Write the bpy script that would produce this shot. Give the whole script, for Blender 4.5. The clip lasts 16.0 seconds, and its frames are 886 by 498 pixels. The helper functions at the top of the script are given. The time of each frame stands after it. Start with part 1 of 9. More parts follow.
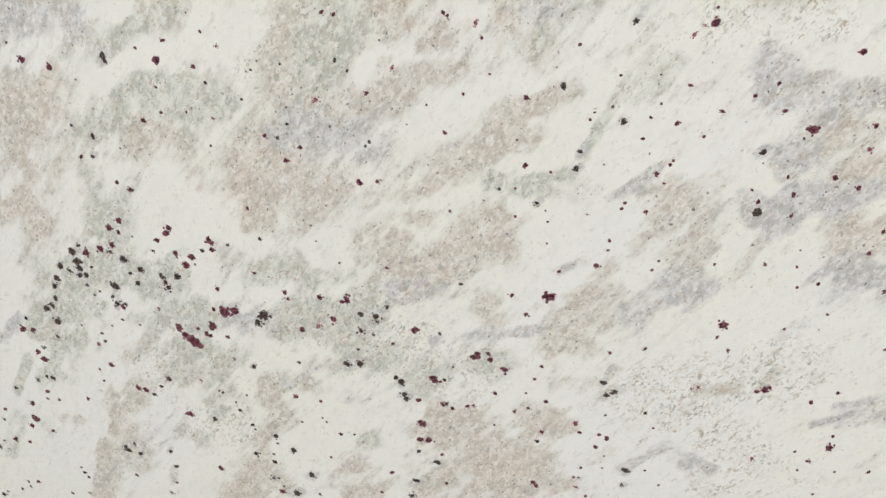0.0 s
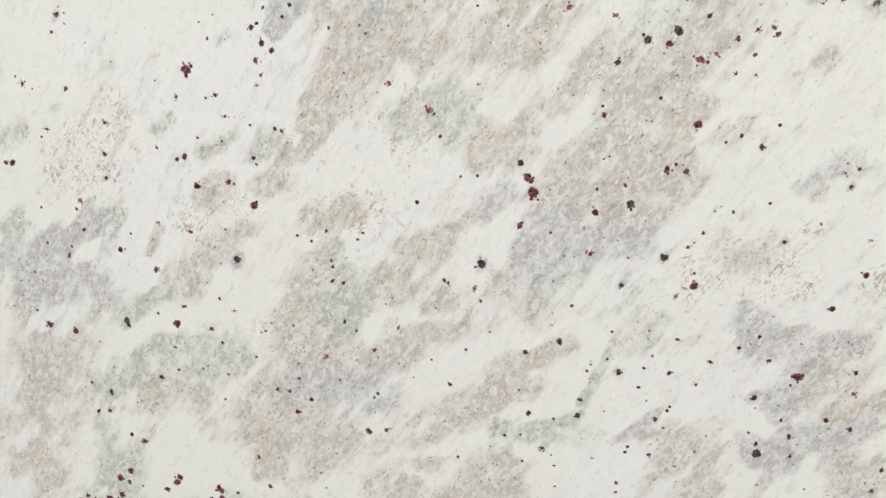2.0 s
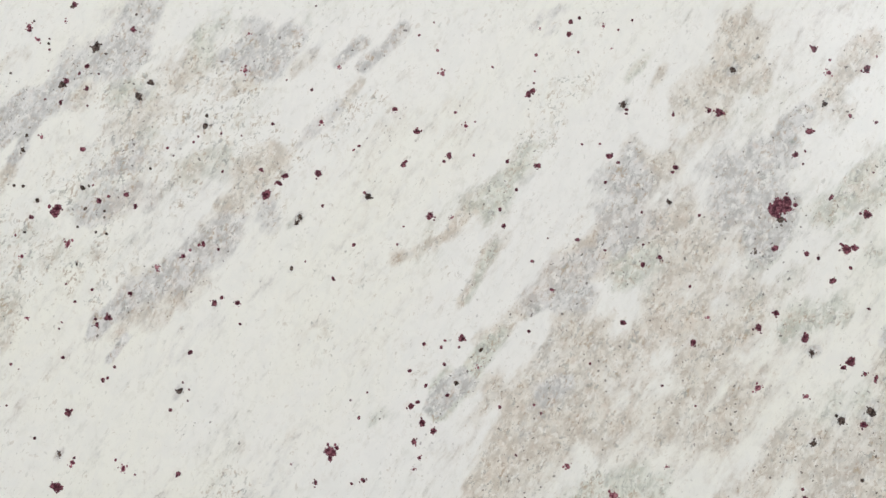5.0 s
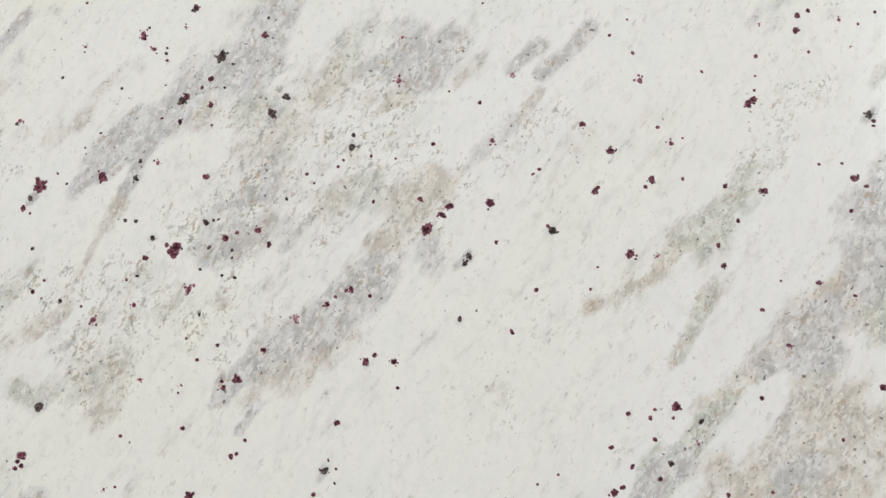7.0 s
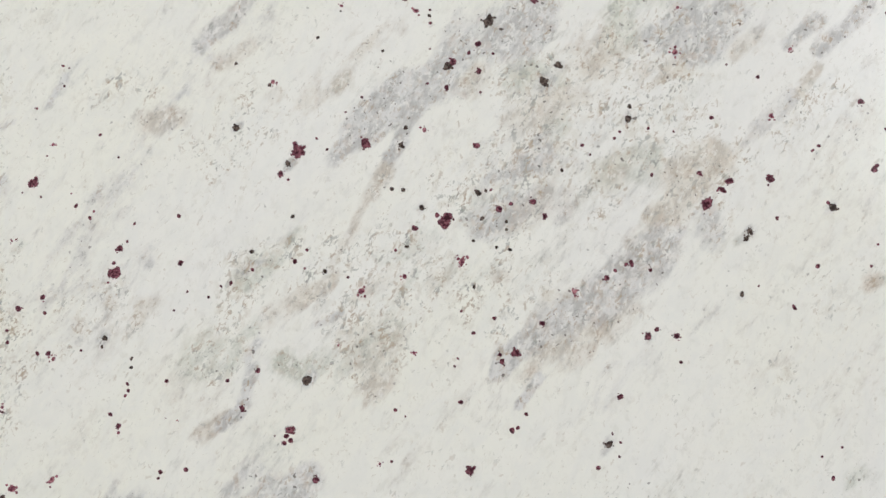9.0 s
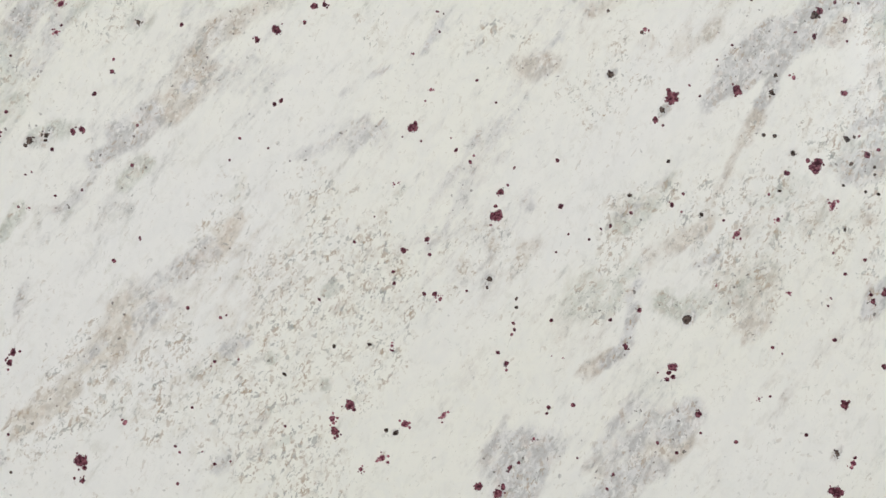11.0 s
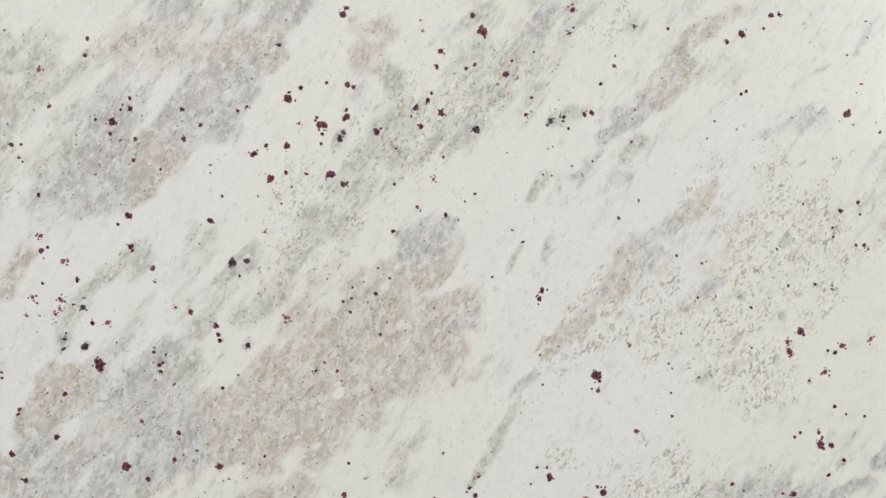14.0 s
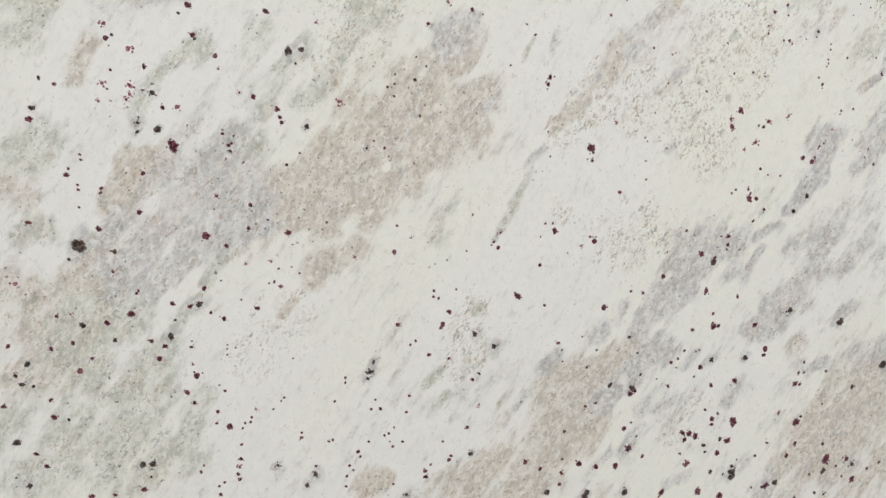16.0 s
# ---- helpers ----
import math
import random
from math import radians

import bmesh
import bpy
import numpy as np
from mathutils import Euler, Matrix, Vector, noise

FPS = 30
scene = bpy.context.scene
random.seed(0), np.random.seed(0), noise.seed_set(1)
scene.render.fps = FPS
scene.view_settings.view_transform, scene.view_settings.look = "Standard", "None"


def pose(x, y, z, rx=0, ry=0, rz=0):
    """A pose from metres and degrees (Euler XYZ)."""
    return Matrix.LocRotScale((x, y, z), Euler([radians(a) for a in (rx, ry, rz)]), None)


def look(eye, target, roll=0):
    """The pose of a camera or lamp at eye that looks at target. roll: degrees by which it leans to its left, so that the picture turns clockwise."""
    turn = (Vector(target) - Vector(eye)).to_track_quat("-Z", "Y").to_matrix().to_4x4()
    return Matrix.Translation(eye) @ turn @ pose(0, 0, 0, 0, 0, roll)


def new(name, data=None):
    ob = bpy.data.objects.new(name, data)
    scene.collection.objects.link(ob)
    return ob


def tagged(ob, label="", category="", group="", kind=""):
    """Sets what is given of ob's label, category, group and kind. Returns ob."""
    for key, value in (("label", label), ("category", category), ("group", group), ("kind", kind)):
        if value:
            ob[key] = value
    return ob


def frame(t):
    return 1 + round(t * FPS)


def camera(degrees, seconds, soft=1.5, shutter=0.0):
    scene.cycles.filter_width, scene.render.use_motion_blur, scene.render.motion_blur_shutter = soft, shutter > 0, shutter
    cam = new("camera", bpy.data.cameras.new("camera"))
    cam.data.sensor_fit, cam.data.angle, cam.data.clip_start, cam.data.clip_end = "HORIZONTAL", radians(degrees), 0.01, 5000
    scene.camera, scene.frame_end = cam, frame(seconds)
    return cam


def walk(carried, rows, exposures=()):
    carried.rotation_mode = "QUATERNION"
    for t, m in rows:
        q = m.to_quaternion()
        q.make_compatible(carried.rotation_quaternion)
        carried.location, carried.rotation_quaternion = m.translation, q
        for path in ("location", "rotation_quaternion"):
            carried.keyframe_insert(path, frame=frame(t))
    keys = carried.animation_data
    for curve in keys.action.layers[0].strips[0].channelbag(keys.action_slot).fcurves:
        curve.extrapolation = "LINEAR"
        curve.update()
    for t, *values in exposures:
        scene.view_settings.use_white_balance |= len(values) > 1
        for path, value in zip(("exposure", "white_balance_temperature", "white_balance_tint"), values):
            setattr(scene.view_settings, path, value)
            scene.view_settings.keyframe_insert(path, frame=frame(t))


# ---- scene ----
# A polished white granite slab with garnets, leaning against a wall in a stone yard.
cam = camera(67.3, 16.0)
ROWS = [
    (0, 0.4082, -0.3218, 1.2281, 60.35, -2.04, 10.34),
    (0.5, 0.4067, -0.3202, 1.2427, 62.68, -1.88, 9.54),
    (1, 0.4045, -0.3206, 1.2586, 65.76, -1.22, 9.18),
    (1.5, 0.4036, -0.3211, 1.2748, 69.33, -0.49, 8.97),
    (2, 0.4012, -0.3173, 1.2986, 72.86, 0.05, 9.18),
    (2.5, 0.4042, -0.3129, 1.3169, 76.2, 0.07, 9.27),
    (3, 0.4016, -0.3071, 1.3379, 79.26, 0.33, 9.67),
    (3.5, 0.3749, -0.3016, 1.3539, 82.45, 0.04, 8.46),
    (4, 0.3321, -0.3009, 1.3685, 85.68, 0.21, 5.24),
    (4.5, 0.2864, -0.2978, 1.381, 88.62, 0.39, 1.73),
    (7, 0.1686, -0.2213, 1.4, 92.95, 0.66, 4.07),
    (7.5, 0.1349, -0.2209, 1.4023, 92.47, 0.25, 2.69),
    (8, 0.084, -0.2266, 1.4047, 92.06, 0.15, 0),
    (10.5, -0.0909, -0.2151, 1.3858, 89.16, -0.53, 1.64),
    (11, -0.1628, -0.2313, 1.3823, 89.03, -0.2, -0.73),
    (11.5, -0.2106, -0.2336, 1.3772, 88.58, 0.19, -1.63),
    (12, -0.2511, -0.2365, 1.3759, 88.41, 0.4, -1.43),
    (12.5, -0.2705, -0.2503, 1.3735, 89.61, 0.51, -0.43),
    (13, -0.3068, -0.2786, 1.3659, 89, 0.16, 0.66),
    (13.5, -0.3564, -0.3079, 1.372, 87.24, -0.17, -0.59),
    (14, -0.4387, -0.3036, 1.3733, 86.89, -0.45, -3.32),
    (14.5, -0.4978, -0.2981, 1.3636, 85.79, 0.07, -6.29),
    (15, -0.5305, -0.303, 1.3405, 82.55, 0.11, -10.5),
    (15.5, -0.5457, -0.3166, 1.3254, 78.31, -0.03, -13.21),
    (16, -0.5493, -0.3682, 1.3206, 76.48, 0.12, -14.25),
]
walk(cam, [(t, pose(x, y, z, rx, ry, rz)) for t, x, y, z, rx, ry, rz in ROWS], [(0.0, 1.08, 6600, 6), (1.0, 1.09, 6550, 6), (2.0, 1.1, 6550, 6), (3.0, 1.04, 6550, 6), (3.5, 0.99, 6500, 6), (4.5, 0.98, 6500, 6), (7.0, 0.92, 6500, 6), (12.5, 0.9, 6500, 6), (16.0, 0.92, 6600, 6)])

# ---- light: a bright overcast sky ----
SUN_UP, SUN_SIDE = 52.0, 20.0
world = bpy.data.worlds.new("sky")
scene.world = world
world.use_nodes = True
sky = world.node_tree.nodes.new("ShaderNodeTexSky")
sky.sky_type, sky.sun_disc = "NISHITA", False
sky.sun_elevation, sky.sun_rotation = radians(SUN_UP), radians(180 - SUN_SIDE)
sky.dust_density, sky.air_density = 3.0, 1.0
background = world.node_tree.nodes["Background"]
background.inputs["Strength"].default_value = 0.12
world.node_tree.links.new(sky.outputs[0], background.inputs["Color"])
sun = new("sun", bpy.data.lights.new("sun", "SUN"))
sun.data.energy, sun.data.angle, sun.data.color = 1.2, radians(40), (1.0, 0.965, 0.88)
sun.matrix_world = look((2.0 * math.sin(radians(SUN_SIDE)), -3.0, 4.0), (0, 0, 0))

# ---- materials ----


class Nodes:
    """A small hand for building node materials."""

    def __init__(self, name):
        self.mat = bpy.data.materials.new(name)
        self.mat.use_nodes = True
        self.tree = self.mat.node_tree
        self.shader = self.tree.nodes["Principled BSDF"]
        self.place = self.tree.nodes.new("ShaderNodeTexCoord").outputs["Object"]

    def put(self, value, socket):
        if isinstance(value, bpy.types.NodeSocket):
            self.tree.links.new(value, socket)
        else:
            socket.default_value = value

    def math(self, op, a, b=0.0, c=0.0):
        n = self.tree.nodes.new("ShaderNodeMath")
        n.operation = op
        for value, socket in zip((a, b, c), n.inputs):
            self.put(value, socket)
        return n.outputs[0]

    def add(self, a, b):
        return self.math("ADD", a, b)

    def mul(self, a, b):
        return self.math("MULTIPLY", a, b)

    def step(self, x, low, high):
        n = self.tree.nodes.new("ShaderNodeMapRange")
        n.interpolation_type = "SMOOTHSTEP"
        for value, socket in zip((x, low, high, 0.0, 1.0), n.inputs):
            self.put(value, socket)
        return n.outputs[0]

    def mapped(self, turn=0.0, stretch=(1, 1, 1)):
        n = self.tree.nodes.new("ShaderNodeMapping")
        n.vector_type = "TEXTURE"
        n.inputs["Rotation"].default_value = (0, -radians(turn), 0)
        n.inputs["Scale"].default_value = stretch
        self.put(self.place, n.inputs["Vector"])
        return n.outputs[0]

    def noise(self, scale, detail=3.0, rough=0.55, where=None, warp=0.0):
        n = self.tree.nodes.new("ShaderNodeTexNoise")
        for key, value in (("Vector", where or self.place), ("Scale", scale), ("Detail", detail), ("Roughness", rough), ("Distortion", warp)):
            self.put(value, n.inputs[key])
        return n.outputs["Fac"]

    def field(self, name):
        n = self.tree.nodes.new("ShaderNodeAttribute")
        n.attribute_name = name
        return n.outputs["Fac"]

    def mix(self, fac, a, b, how="MIX"):
        n = self.tree.nodes.new("ShaderNodeMix")
        n.data_type, n.blend_type = "RGBA", how
        self.put(fac, n.inputs[0])
        self.put(a, n.inputs[6])
        self.put(b, n.inputs[7])
        return n.outputs[2]

    def bump(self, height, strength, distance):
        n = self.tree.nodes.new("ShaderNodeBump")
        n.inputs["Strength"].default_value, n.inputs["Distance"].default_value = strength, distance
        self.put(height, n.inputs["Height"])
        self.put(n.outputs[0], self.shader.inputs["Normal"])

    def out(self, **values):
        for key, value in values.items():
            self.put(value, self.shader.inputs[key.replace("_", " ")])
        return self.mat


def granite():
    n = Nodes("white_granite")
    slant, grainy = n.mapped(50, (2.6, 1, 1)), n.mapped(58, (1.7, 1, 1))
    broad = n.noise(38, 4, 0.6, slant)
    drift = n.noise(7, 4, 0.55, slant)
    hue, tint = n.noise(130, 4, 0.65), n.noise(24, 3, 0.6, slant)
    shred, crumb = n.noise(64, 8, 0.74, n.mapped(52, (3.0, 1, 1)), 0.3), n.noise(180, 5, 0.7, grainy, 0.4)
    feather = n.noise(170, 5, 0.7, n.mapped(54, (3.6, 1, 1)), 0.2)
    edge = n.add(n.mul(n.add(shred, -0.5), 1.2), n.add(n.mul(n.add(crumb, -0.5), 0.8), n.mul(n.add(feather, -0.5), 1.3)))
    patch, lump = n.noise(95, 5, 0.72, grainy, 0.5), n.noise(210, 4, 0.7, n.mapped(64, (1.5, 1, 1)), 0.6)

    def vein_mask(name):
        return n.step(n.add(n.field(name), edge), 0.12, 0.86)

    # milky feldspar ground, cream to cold white, faintly clouded
    base = n.mix(n.step(drift, 0.38, 0.62), (0.82, 0.815, 0.785, 1), (0.825, 0.82, 0.75, 1))
    base = n.mix(n.mul(n.mul(n.step(lump, 0.5, 0.68), n.step(shred, 0.32, 0.62)), 0.34), base, (0.60, 0.585, 0.52, 1))
    base = n.mix(n.mul(n.step(patch, 0.54, 0.40), 0.22), base, (0.71, 0.715, 0.70, 1))
    # veins: a clouded body in three minerals
    tan, grey, green = vein_mask("tan"), vein_mask("grey"), vein_mask("green")
    veins = n.math("MAXIMUM", n.math("MAXIMUM", tan, grey), green)
    body = n.add(n.mul(lump, 0.55), n.mul(patch, 0.45))
    for mask, dark, light in (
        (tan, (0.535, 0.49, 0.425, 1), (0.715, 0.685, 0.62, 1)),
        (green, (0.495, 0.51, 0.445, 1), (0.695, 0.71, 0.645, 1)),
        (grey, (0.48, 0.475, 0.465, 1), (0.69, 0.685, 0.67, 1)),
    ):
        base = n.mix(n.mul(mask, 0.92), base, n.mix(n.step(body, 0.42, 0.57), dark, light))
    # warm, cool and milky patches, and broad rusty and bluish drifts among the veins
    for where, much, colour in (
        (n.step(hue, 0.52, 0.66), 0.26, (0.60, 0.475, 0.385, 1)),
        (n.step(hue, 0.48, 0.34), 0.30, (0.50, 0.51, 0.505, 1)),
        (n.step(n.noise(150, 3, 0.6, grainy, 0.5), 0.56, 0.70), 0.6, (0.83, 0.82, 0.78, 1)),
        (n.step(tint, 0.52, 0.66), 0.17, (0.66, 0.535, 0.43, 1)),
        (n.step(tint, 0.46, 0.34), 0.16, (0.60, 0.62, 0.615, 1)),
    ):
        base = n.mix(n.mul(n.mul(veins, where), much), base, colour)
    # pale and dark grains: thick in the veins and in some parts of the open white, sparse elsewhere
    flecks = n.step(n.add(n.field("fleck"), n.add(n.mul(n.add(shred, -0.5), 2.0), n.mul(n.add(patch, -0.5), 1.8))), 0.3, 0.95)
    clump = n.step(n.noise(120, 4, 0.7, grainy, 0.6), 0.42, 0.66)
    thick = n.math("MAXIMUM", n.mul(veins, n.add(n.mul(clump, 0.5), 0.42)), n.mul(flecks, n.add(n.mul(clump, 0.6), 0.48)))
    thick = n.math("MAXIMUM", thick, n.mul(n.step(patch, 0.44, 0.62), 0.26))
    tone = n.mix(n.step(n.noise(150, 2, 0.5), 0.42, 0.56), (0.33, 0.335, 0.31, 1), (0.43, 0.345, 0.26, 1))
    chips = n.step(n.noise(300, 3, 0.6, n.mapped(66, (1.4, 1, 1)), 0.4), 0.58, 0.63)
    base = n.mix(n.mul(n.mul(chips, veins), 0.55), base, (0.84, 0.835, 0.80, 1))
    for scale, turn, high, much in ((390, 62, 0.665, 0.72), (640, 48, 0.67, 0.75)):
        low = n.math("MULTIPLY_ADD", thick, -0.12, high)
        grain = n.step(n.noise(scale, 2, 0.6, n.mapped(turn, (1.8, 1, 1)), 0.7), low, n.add(low, 0.035))
        base = n.mix(n.mul(n.mul(grain, n.add(n.mul(thick, 0.75), 0.25)), much), base, tone)
    # short curled cracks in the fleck fields
    curl = n.math("ABSOLUTE", n.add(n.noise(175, 3, 0.6, n.mapped(62, (1.3, 1, 1)), 0.8), -0.5))
    broken = n.step(n.noise(240, 3, 0.6, n.mapped(30)), 0.525, 0.585)
    base = n.mix(n.mul(n.mul(n.mul(n.step(curl, 0.055, 0.015), broken), thick), 0.5), base, tone)
    base = n.mix(n.mul(n.mul(flecks, n.step(lump, 0.50, 0.62)), 0.25), base, (0.60, 0.55, 0.46, 1))
    # tiny dark mica grains, thicker in the veins
    mica = n.mul(n.step(n.noise(360, 1, 0.5), 0.685, 0.72), n.step(n.add(n.mul(veins, 0.3), broad), 0.5, 0.75))
    base = n.mix(n.mul(mica, 0.8), base, (0.13, 0.11, 0.10, 1))
    fine = n.noise(760, 2, 0.6, grainy, 0.3)
    n.bump(fine, 0.03, 0.0005)
    return n.out(Base_Color=base, Roughness=n.add(0.07, n.mul(fine, 0.08)), IOR=1.5)


def crystal_material(name, dark, light):
    """A mineral grain whose rim crumbles away into the stone."""
    n = Nodes(name)
    n.place = n.tree.nodes.new("ShaderNodeNewGeometry").outputs["Position"]
    grain = n.noise(620, 4, 0.7)
    ragged = n.noise(900, 4, 0.72)
    lobes = n.noise(420, 3, 0.6)
    ragged = n.add(n.mul(n.add(ragged, -0.5), 1.0), n.mul(n.add(lobes, -0.5), 1.2))
    there = n.step(n.add(n.field("rim"), ragged), 0.98, 0.78)
    pale = n.math("MAXIMUM", n.step(grain, 0.43, 0.64), n.mul(n.step(n.add(n.field("rim"), ragged), 0.45, 0.9), 0.7))
    return n.out(Base_Color=n.mix(pale, (*dark, 1), (*light, 1)), Roughness=n.add(0.1, n.mul(grain, 0.2)), Alpha=there)


def concrete(name, dark, light, scale):
    n = Nodes(name)
    fac = n.add(n.mul(n.noise(scale, 6), 0.6), n.mul(n.noise(scale * 30, 3), 0.4))
    n.bump(fac, 0.3, 0.002)
    return n.out(Base_Color=n.mix(n.step(fac, 0.3, 0.7), (*dark, 1), (*light, 1)), Roughness=0.85)


GRANITE = granite()
BLACK = crystal_material("black_biotite", (0.034, 0.023, 0.019), (0.15, 0.11, 0.095))
GARNET = crystal_material("dark_red_garnet", (0.048, 0.015, 0.021), (0.26, 0.092, 0.118))
ROSE = crystal_material("rose_garnet", (0.10, 0.022, 0.038), (0.46, 0.20, 0.23))

# ---- setting: yard floor and the wall that the slab leans on ----
LEAN = 3.416
HEIGHT, THICK, WIDE = 1.85, 0.03, 2.9


def box(bm, x0, x1, y0, y1, z0, z1):
    m = Matrix.Translation(((x0 + x1) / 2, (y0 + y1) / 2, (z0 + z1) / 2)) @ Matrix.Diagonal((x1 - x0, y1 - y0, z1 - z0, 1))
    bmesh.ops.create_cube(bm, size=1, matrix=m)


def mesh_of(name, bm, *materials):
    me = bpy.data.meshes.new(name)
    bm.to_mesh(me)
    bm.free()
    for m in materials:
        me.materials.append(m)
    return me


bm = bmesh.new()
bmesh.ops.create_grid(bm, x_segments=8, y_segments=8, size=400)
tagged(new("ground", mesh_of("ground", bm, concrete("yard_concrete", (0.20, 0.195, 0.185), (0.34, 0.33, 0.31), 1.2))), "worn grey concrete floor of a stone yard", "ground", kind="structure")
WALL_Y = (HEIGHT * math.sin(radians(LEAN))) + THICK * math.cos(radians(LEAN)) + 0.002
bm = bmesh.new()
box(bm, -4.5, 4.5, WALL_Y, WALL_Y + 0.2, -0.02, 3.2)
tagged(new("wall_north", mesh_of("wall_north", bm, concrete("wall_render", (0.42, 0.41, 0.39), (0.55, 0.54, 0.52), 2.0))), "plain grey rendered wall behind the slab", "wall", kind="structure")

# unseen wall added to shape the slab's reflections, with one high opening showing sky
SOUTH, OPEN_X0, OPEN_X1, OPEN_Z0, OPEN_Z1 = -4.2, 2.75, 3.75, 2.35, 4.3
bm = bmesh.new()
box(bm, -9, OPEN_X0, SOUTH - 0.25, SOUTH, -0.02, 5.2)
box(bm, OPEN_X1, 9, SOUTH - 0.25, SOUTH, -0.02, 5.2)
box(bm, OPEN_X0, OPEN_X1, SOUTH - 0.25, SOUTH, -0.02, OPEN_Z0)
box(bm, OPEN_X0, OPEN_X1, SOUTH - 0.25, SOUTH, OPEN_Z1, 5.2)
tagged(new("added_wall_south", mesh_of("added_wall_south", bm, concrete("pale_render", (0.40, 0.39, 0.37), (0.52, 0.51, 0.49), 1.6))), "unseen pale wall with a high opening, added for the slab's reflections", "wall", kind="structure")

# ---- the slab: a fine sheet that carries the vein fields, with a cut back and edges ----
# closely spaced over the middle of the face, coarse towards the edges
SPAN_U = np.concatenate([np.arange(-WIDE / 2, -0.82, 0.01), np.arange(-0.82, 0.78, 0.0021), np.linspace(0.78, WIDE / 2, 68)])
SPAN_V = np.concatenate([np.arange(0, 0.6, 0.01), np.arange(0.6, 1.62, 0.0021), np.linspace(1.62, HEIGHT, 24)])
COLS, LINES = len(SPAN_U), len(SPAN_V)
U, V = np.meshgrid(SPAN_U, SPAN_V)
rng = np.random.default_rng(4)


def value_noise(size, long=1.0, slant=52):
    """Smooth random numbers from -1 to 1 over the slab, with lumps of that size, drawn out along the slant."""
    c, s = math.cos(radians(slant)), math.sin(radians(slant))
    a, b = (U * c + V * s) / size / long + 90, (V * c - U * s) / size + 90
    i, j = np.floor(a).astype(int), np.floor(b).astype(int)
    x, y = a - i, b - j
    x, y = x * x * (3 - 2 * x), y * y * (3 - 2 * y)
    i, j = i - i.min(), j - j.min()
    g = rng.uniform(-1, 1, (j.max() + 2, i.max() + 2))
    return (g[j, i] * (1 - x) + g[j, i + 1] * x) * (1 - y) + (g[j + 1, i] * (1 - x) + g[j + 1, i + 1] * x) * y


WARP_U = 0.004 * value_noise(0.03) + 0.003 * value_noise(0.012)
WARP_V = 0.004 * value_noise(0.03) + 0.003 * value_noise(0.012)
RAGGED = 1 + 0.3 * value_noise(0.014, 2.6) + 0.3 * value_noise(0.006, 2.8)
GREY, TAN, GREEN, FLECK, QUARTZ = (np.zeros(U.shape) for _ in range(5))


def vein(kind, u0, v0, u1, v1, wide, strength):
    """Lays a vein of half-width wide from one point to another into a mineral's field."""
    reach = wide * 2.2 + 0.02
    i0, i1 = np.searchsorted(SPAN_U, (min(u0, u1) - reach, max(u0, u1) + reach))
    j0, j1 = np.searchsorted(SPAN_V, (min(v0, v1) - reach, max(v0, v1) + reach))
    s = np.s_[j0:j1, i0:i1]
    bend = min(1, wide / 0.014)
    u, v = U[s] + bend * WARP_U[s], V[s] + bend * WARP_V[s]
    du, dv = u1 - u0, v1 - v0
    k = np.clip(((u - u0) * du + (v - v0) * dv) / (du * du + dv * dv + 1e-9), 0, 1)
    d = np.hypot(u - u0 - k * du, v - v0 - k * dv) / (wide * RAGGED[s])
    kind[s] = np.maximum(kind[s], min(1, 1.1 * strength) * np.clip(1.4 - 0.85 * d, 0, 1))




vein(GREEN, 0.563, 1.238, 0.560, 1.235, 0.0062, 0.60)
vein(GREY, 0.565, 1.319, 0.572, 1.328, 0.0074, 0.50)

vein(GREEN, 0.498, 1.453, 0.523, 1.477, 0.0070, 0.85)
vein(GREEN, 0.342, 1.491, 0.359, 1.510, 0.0032, 0.50)

vein(GREEN, -0.680, 1.461, -0.657, 1.465, 0.0125, 0.70)
vein(GREEN, -0.657, 1.465, -0.643, 1.470, 0.0125, 0.70)
vein(TAN, -0.681, 1.430, -0.665, 1.436, 0.0104, 0.70)
vein(TAN, -0.665, 1.436, -0.651, 1.438, 0.0104, 0.70)
vein(GREEN, -0.681, 1.405, -0.673, 1.421, 0.0135, 0.70)
vein(GREEN, -0.623, 1.447, -0.633, 1.433, 0.0126, 0.60)
vein(GREEN, -0.625, 1.414, -0.642, 1.401, 0.0126, 0.70)
vein(GREY, -0.622, 1.380, -0.638, 1.374, 0.0089, 0.90)
vein(GREY, -0.601, 1.393, -0.624, 1.384, 0.0095, 0.70)
vein(GREEN, -0.688, 1.372, -0.676, 1.382, 0.0093, 0.60)

vein(FLECK, -0.235, 1.360, -0.192, 1.376, 0.0229, 0.90)
vein(FLECK, -0.184, 1.353, -0.222, 1.342, 0.0203, 0.90)
vein(FLECK, -0.260, 1.321, -0.191, 1.328, 0.0203, 0.80)
vein(FLECK, -0.146, 1.373, -0.136, 1.386, 0.0152, 0.70)
vein(FLECK, -0.205, 1.393, -0.224, 1.411, 0.0154, 0.70)
vein(FLECK, -0.192, 1.482, -0.182, 1.490, 0.0129, 0.60)
vein(FLECK, -0.140, 1.476, -0.122, 1.482, 0.0129, 0.60)
vein(FLECK, -0.071, 1.471, -0.083, 1.445, 0.0153, 0.60)

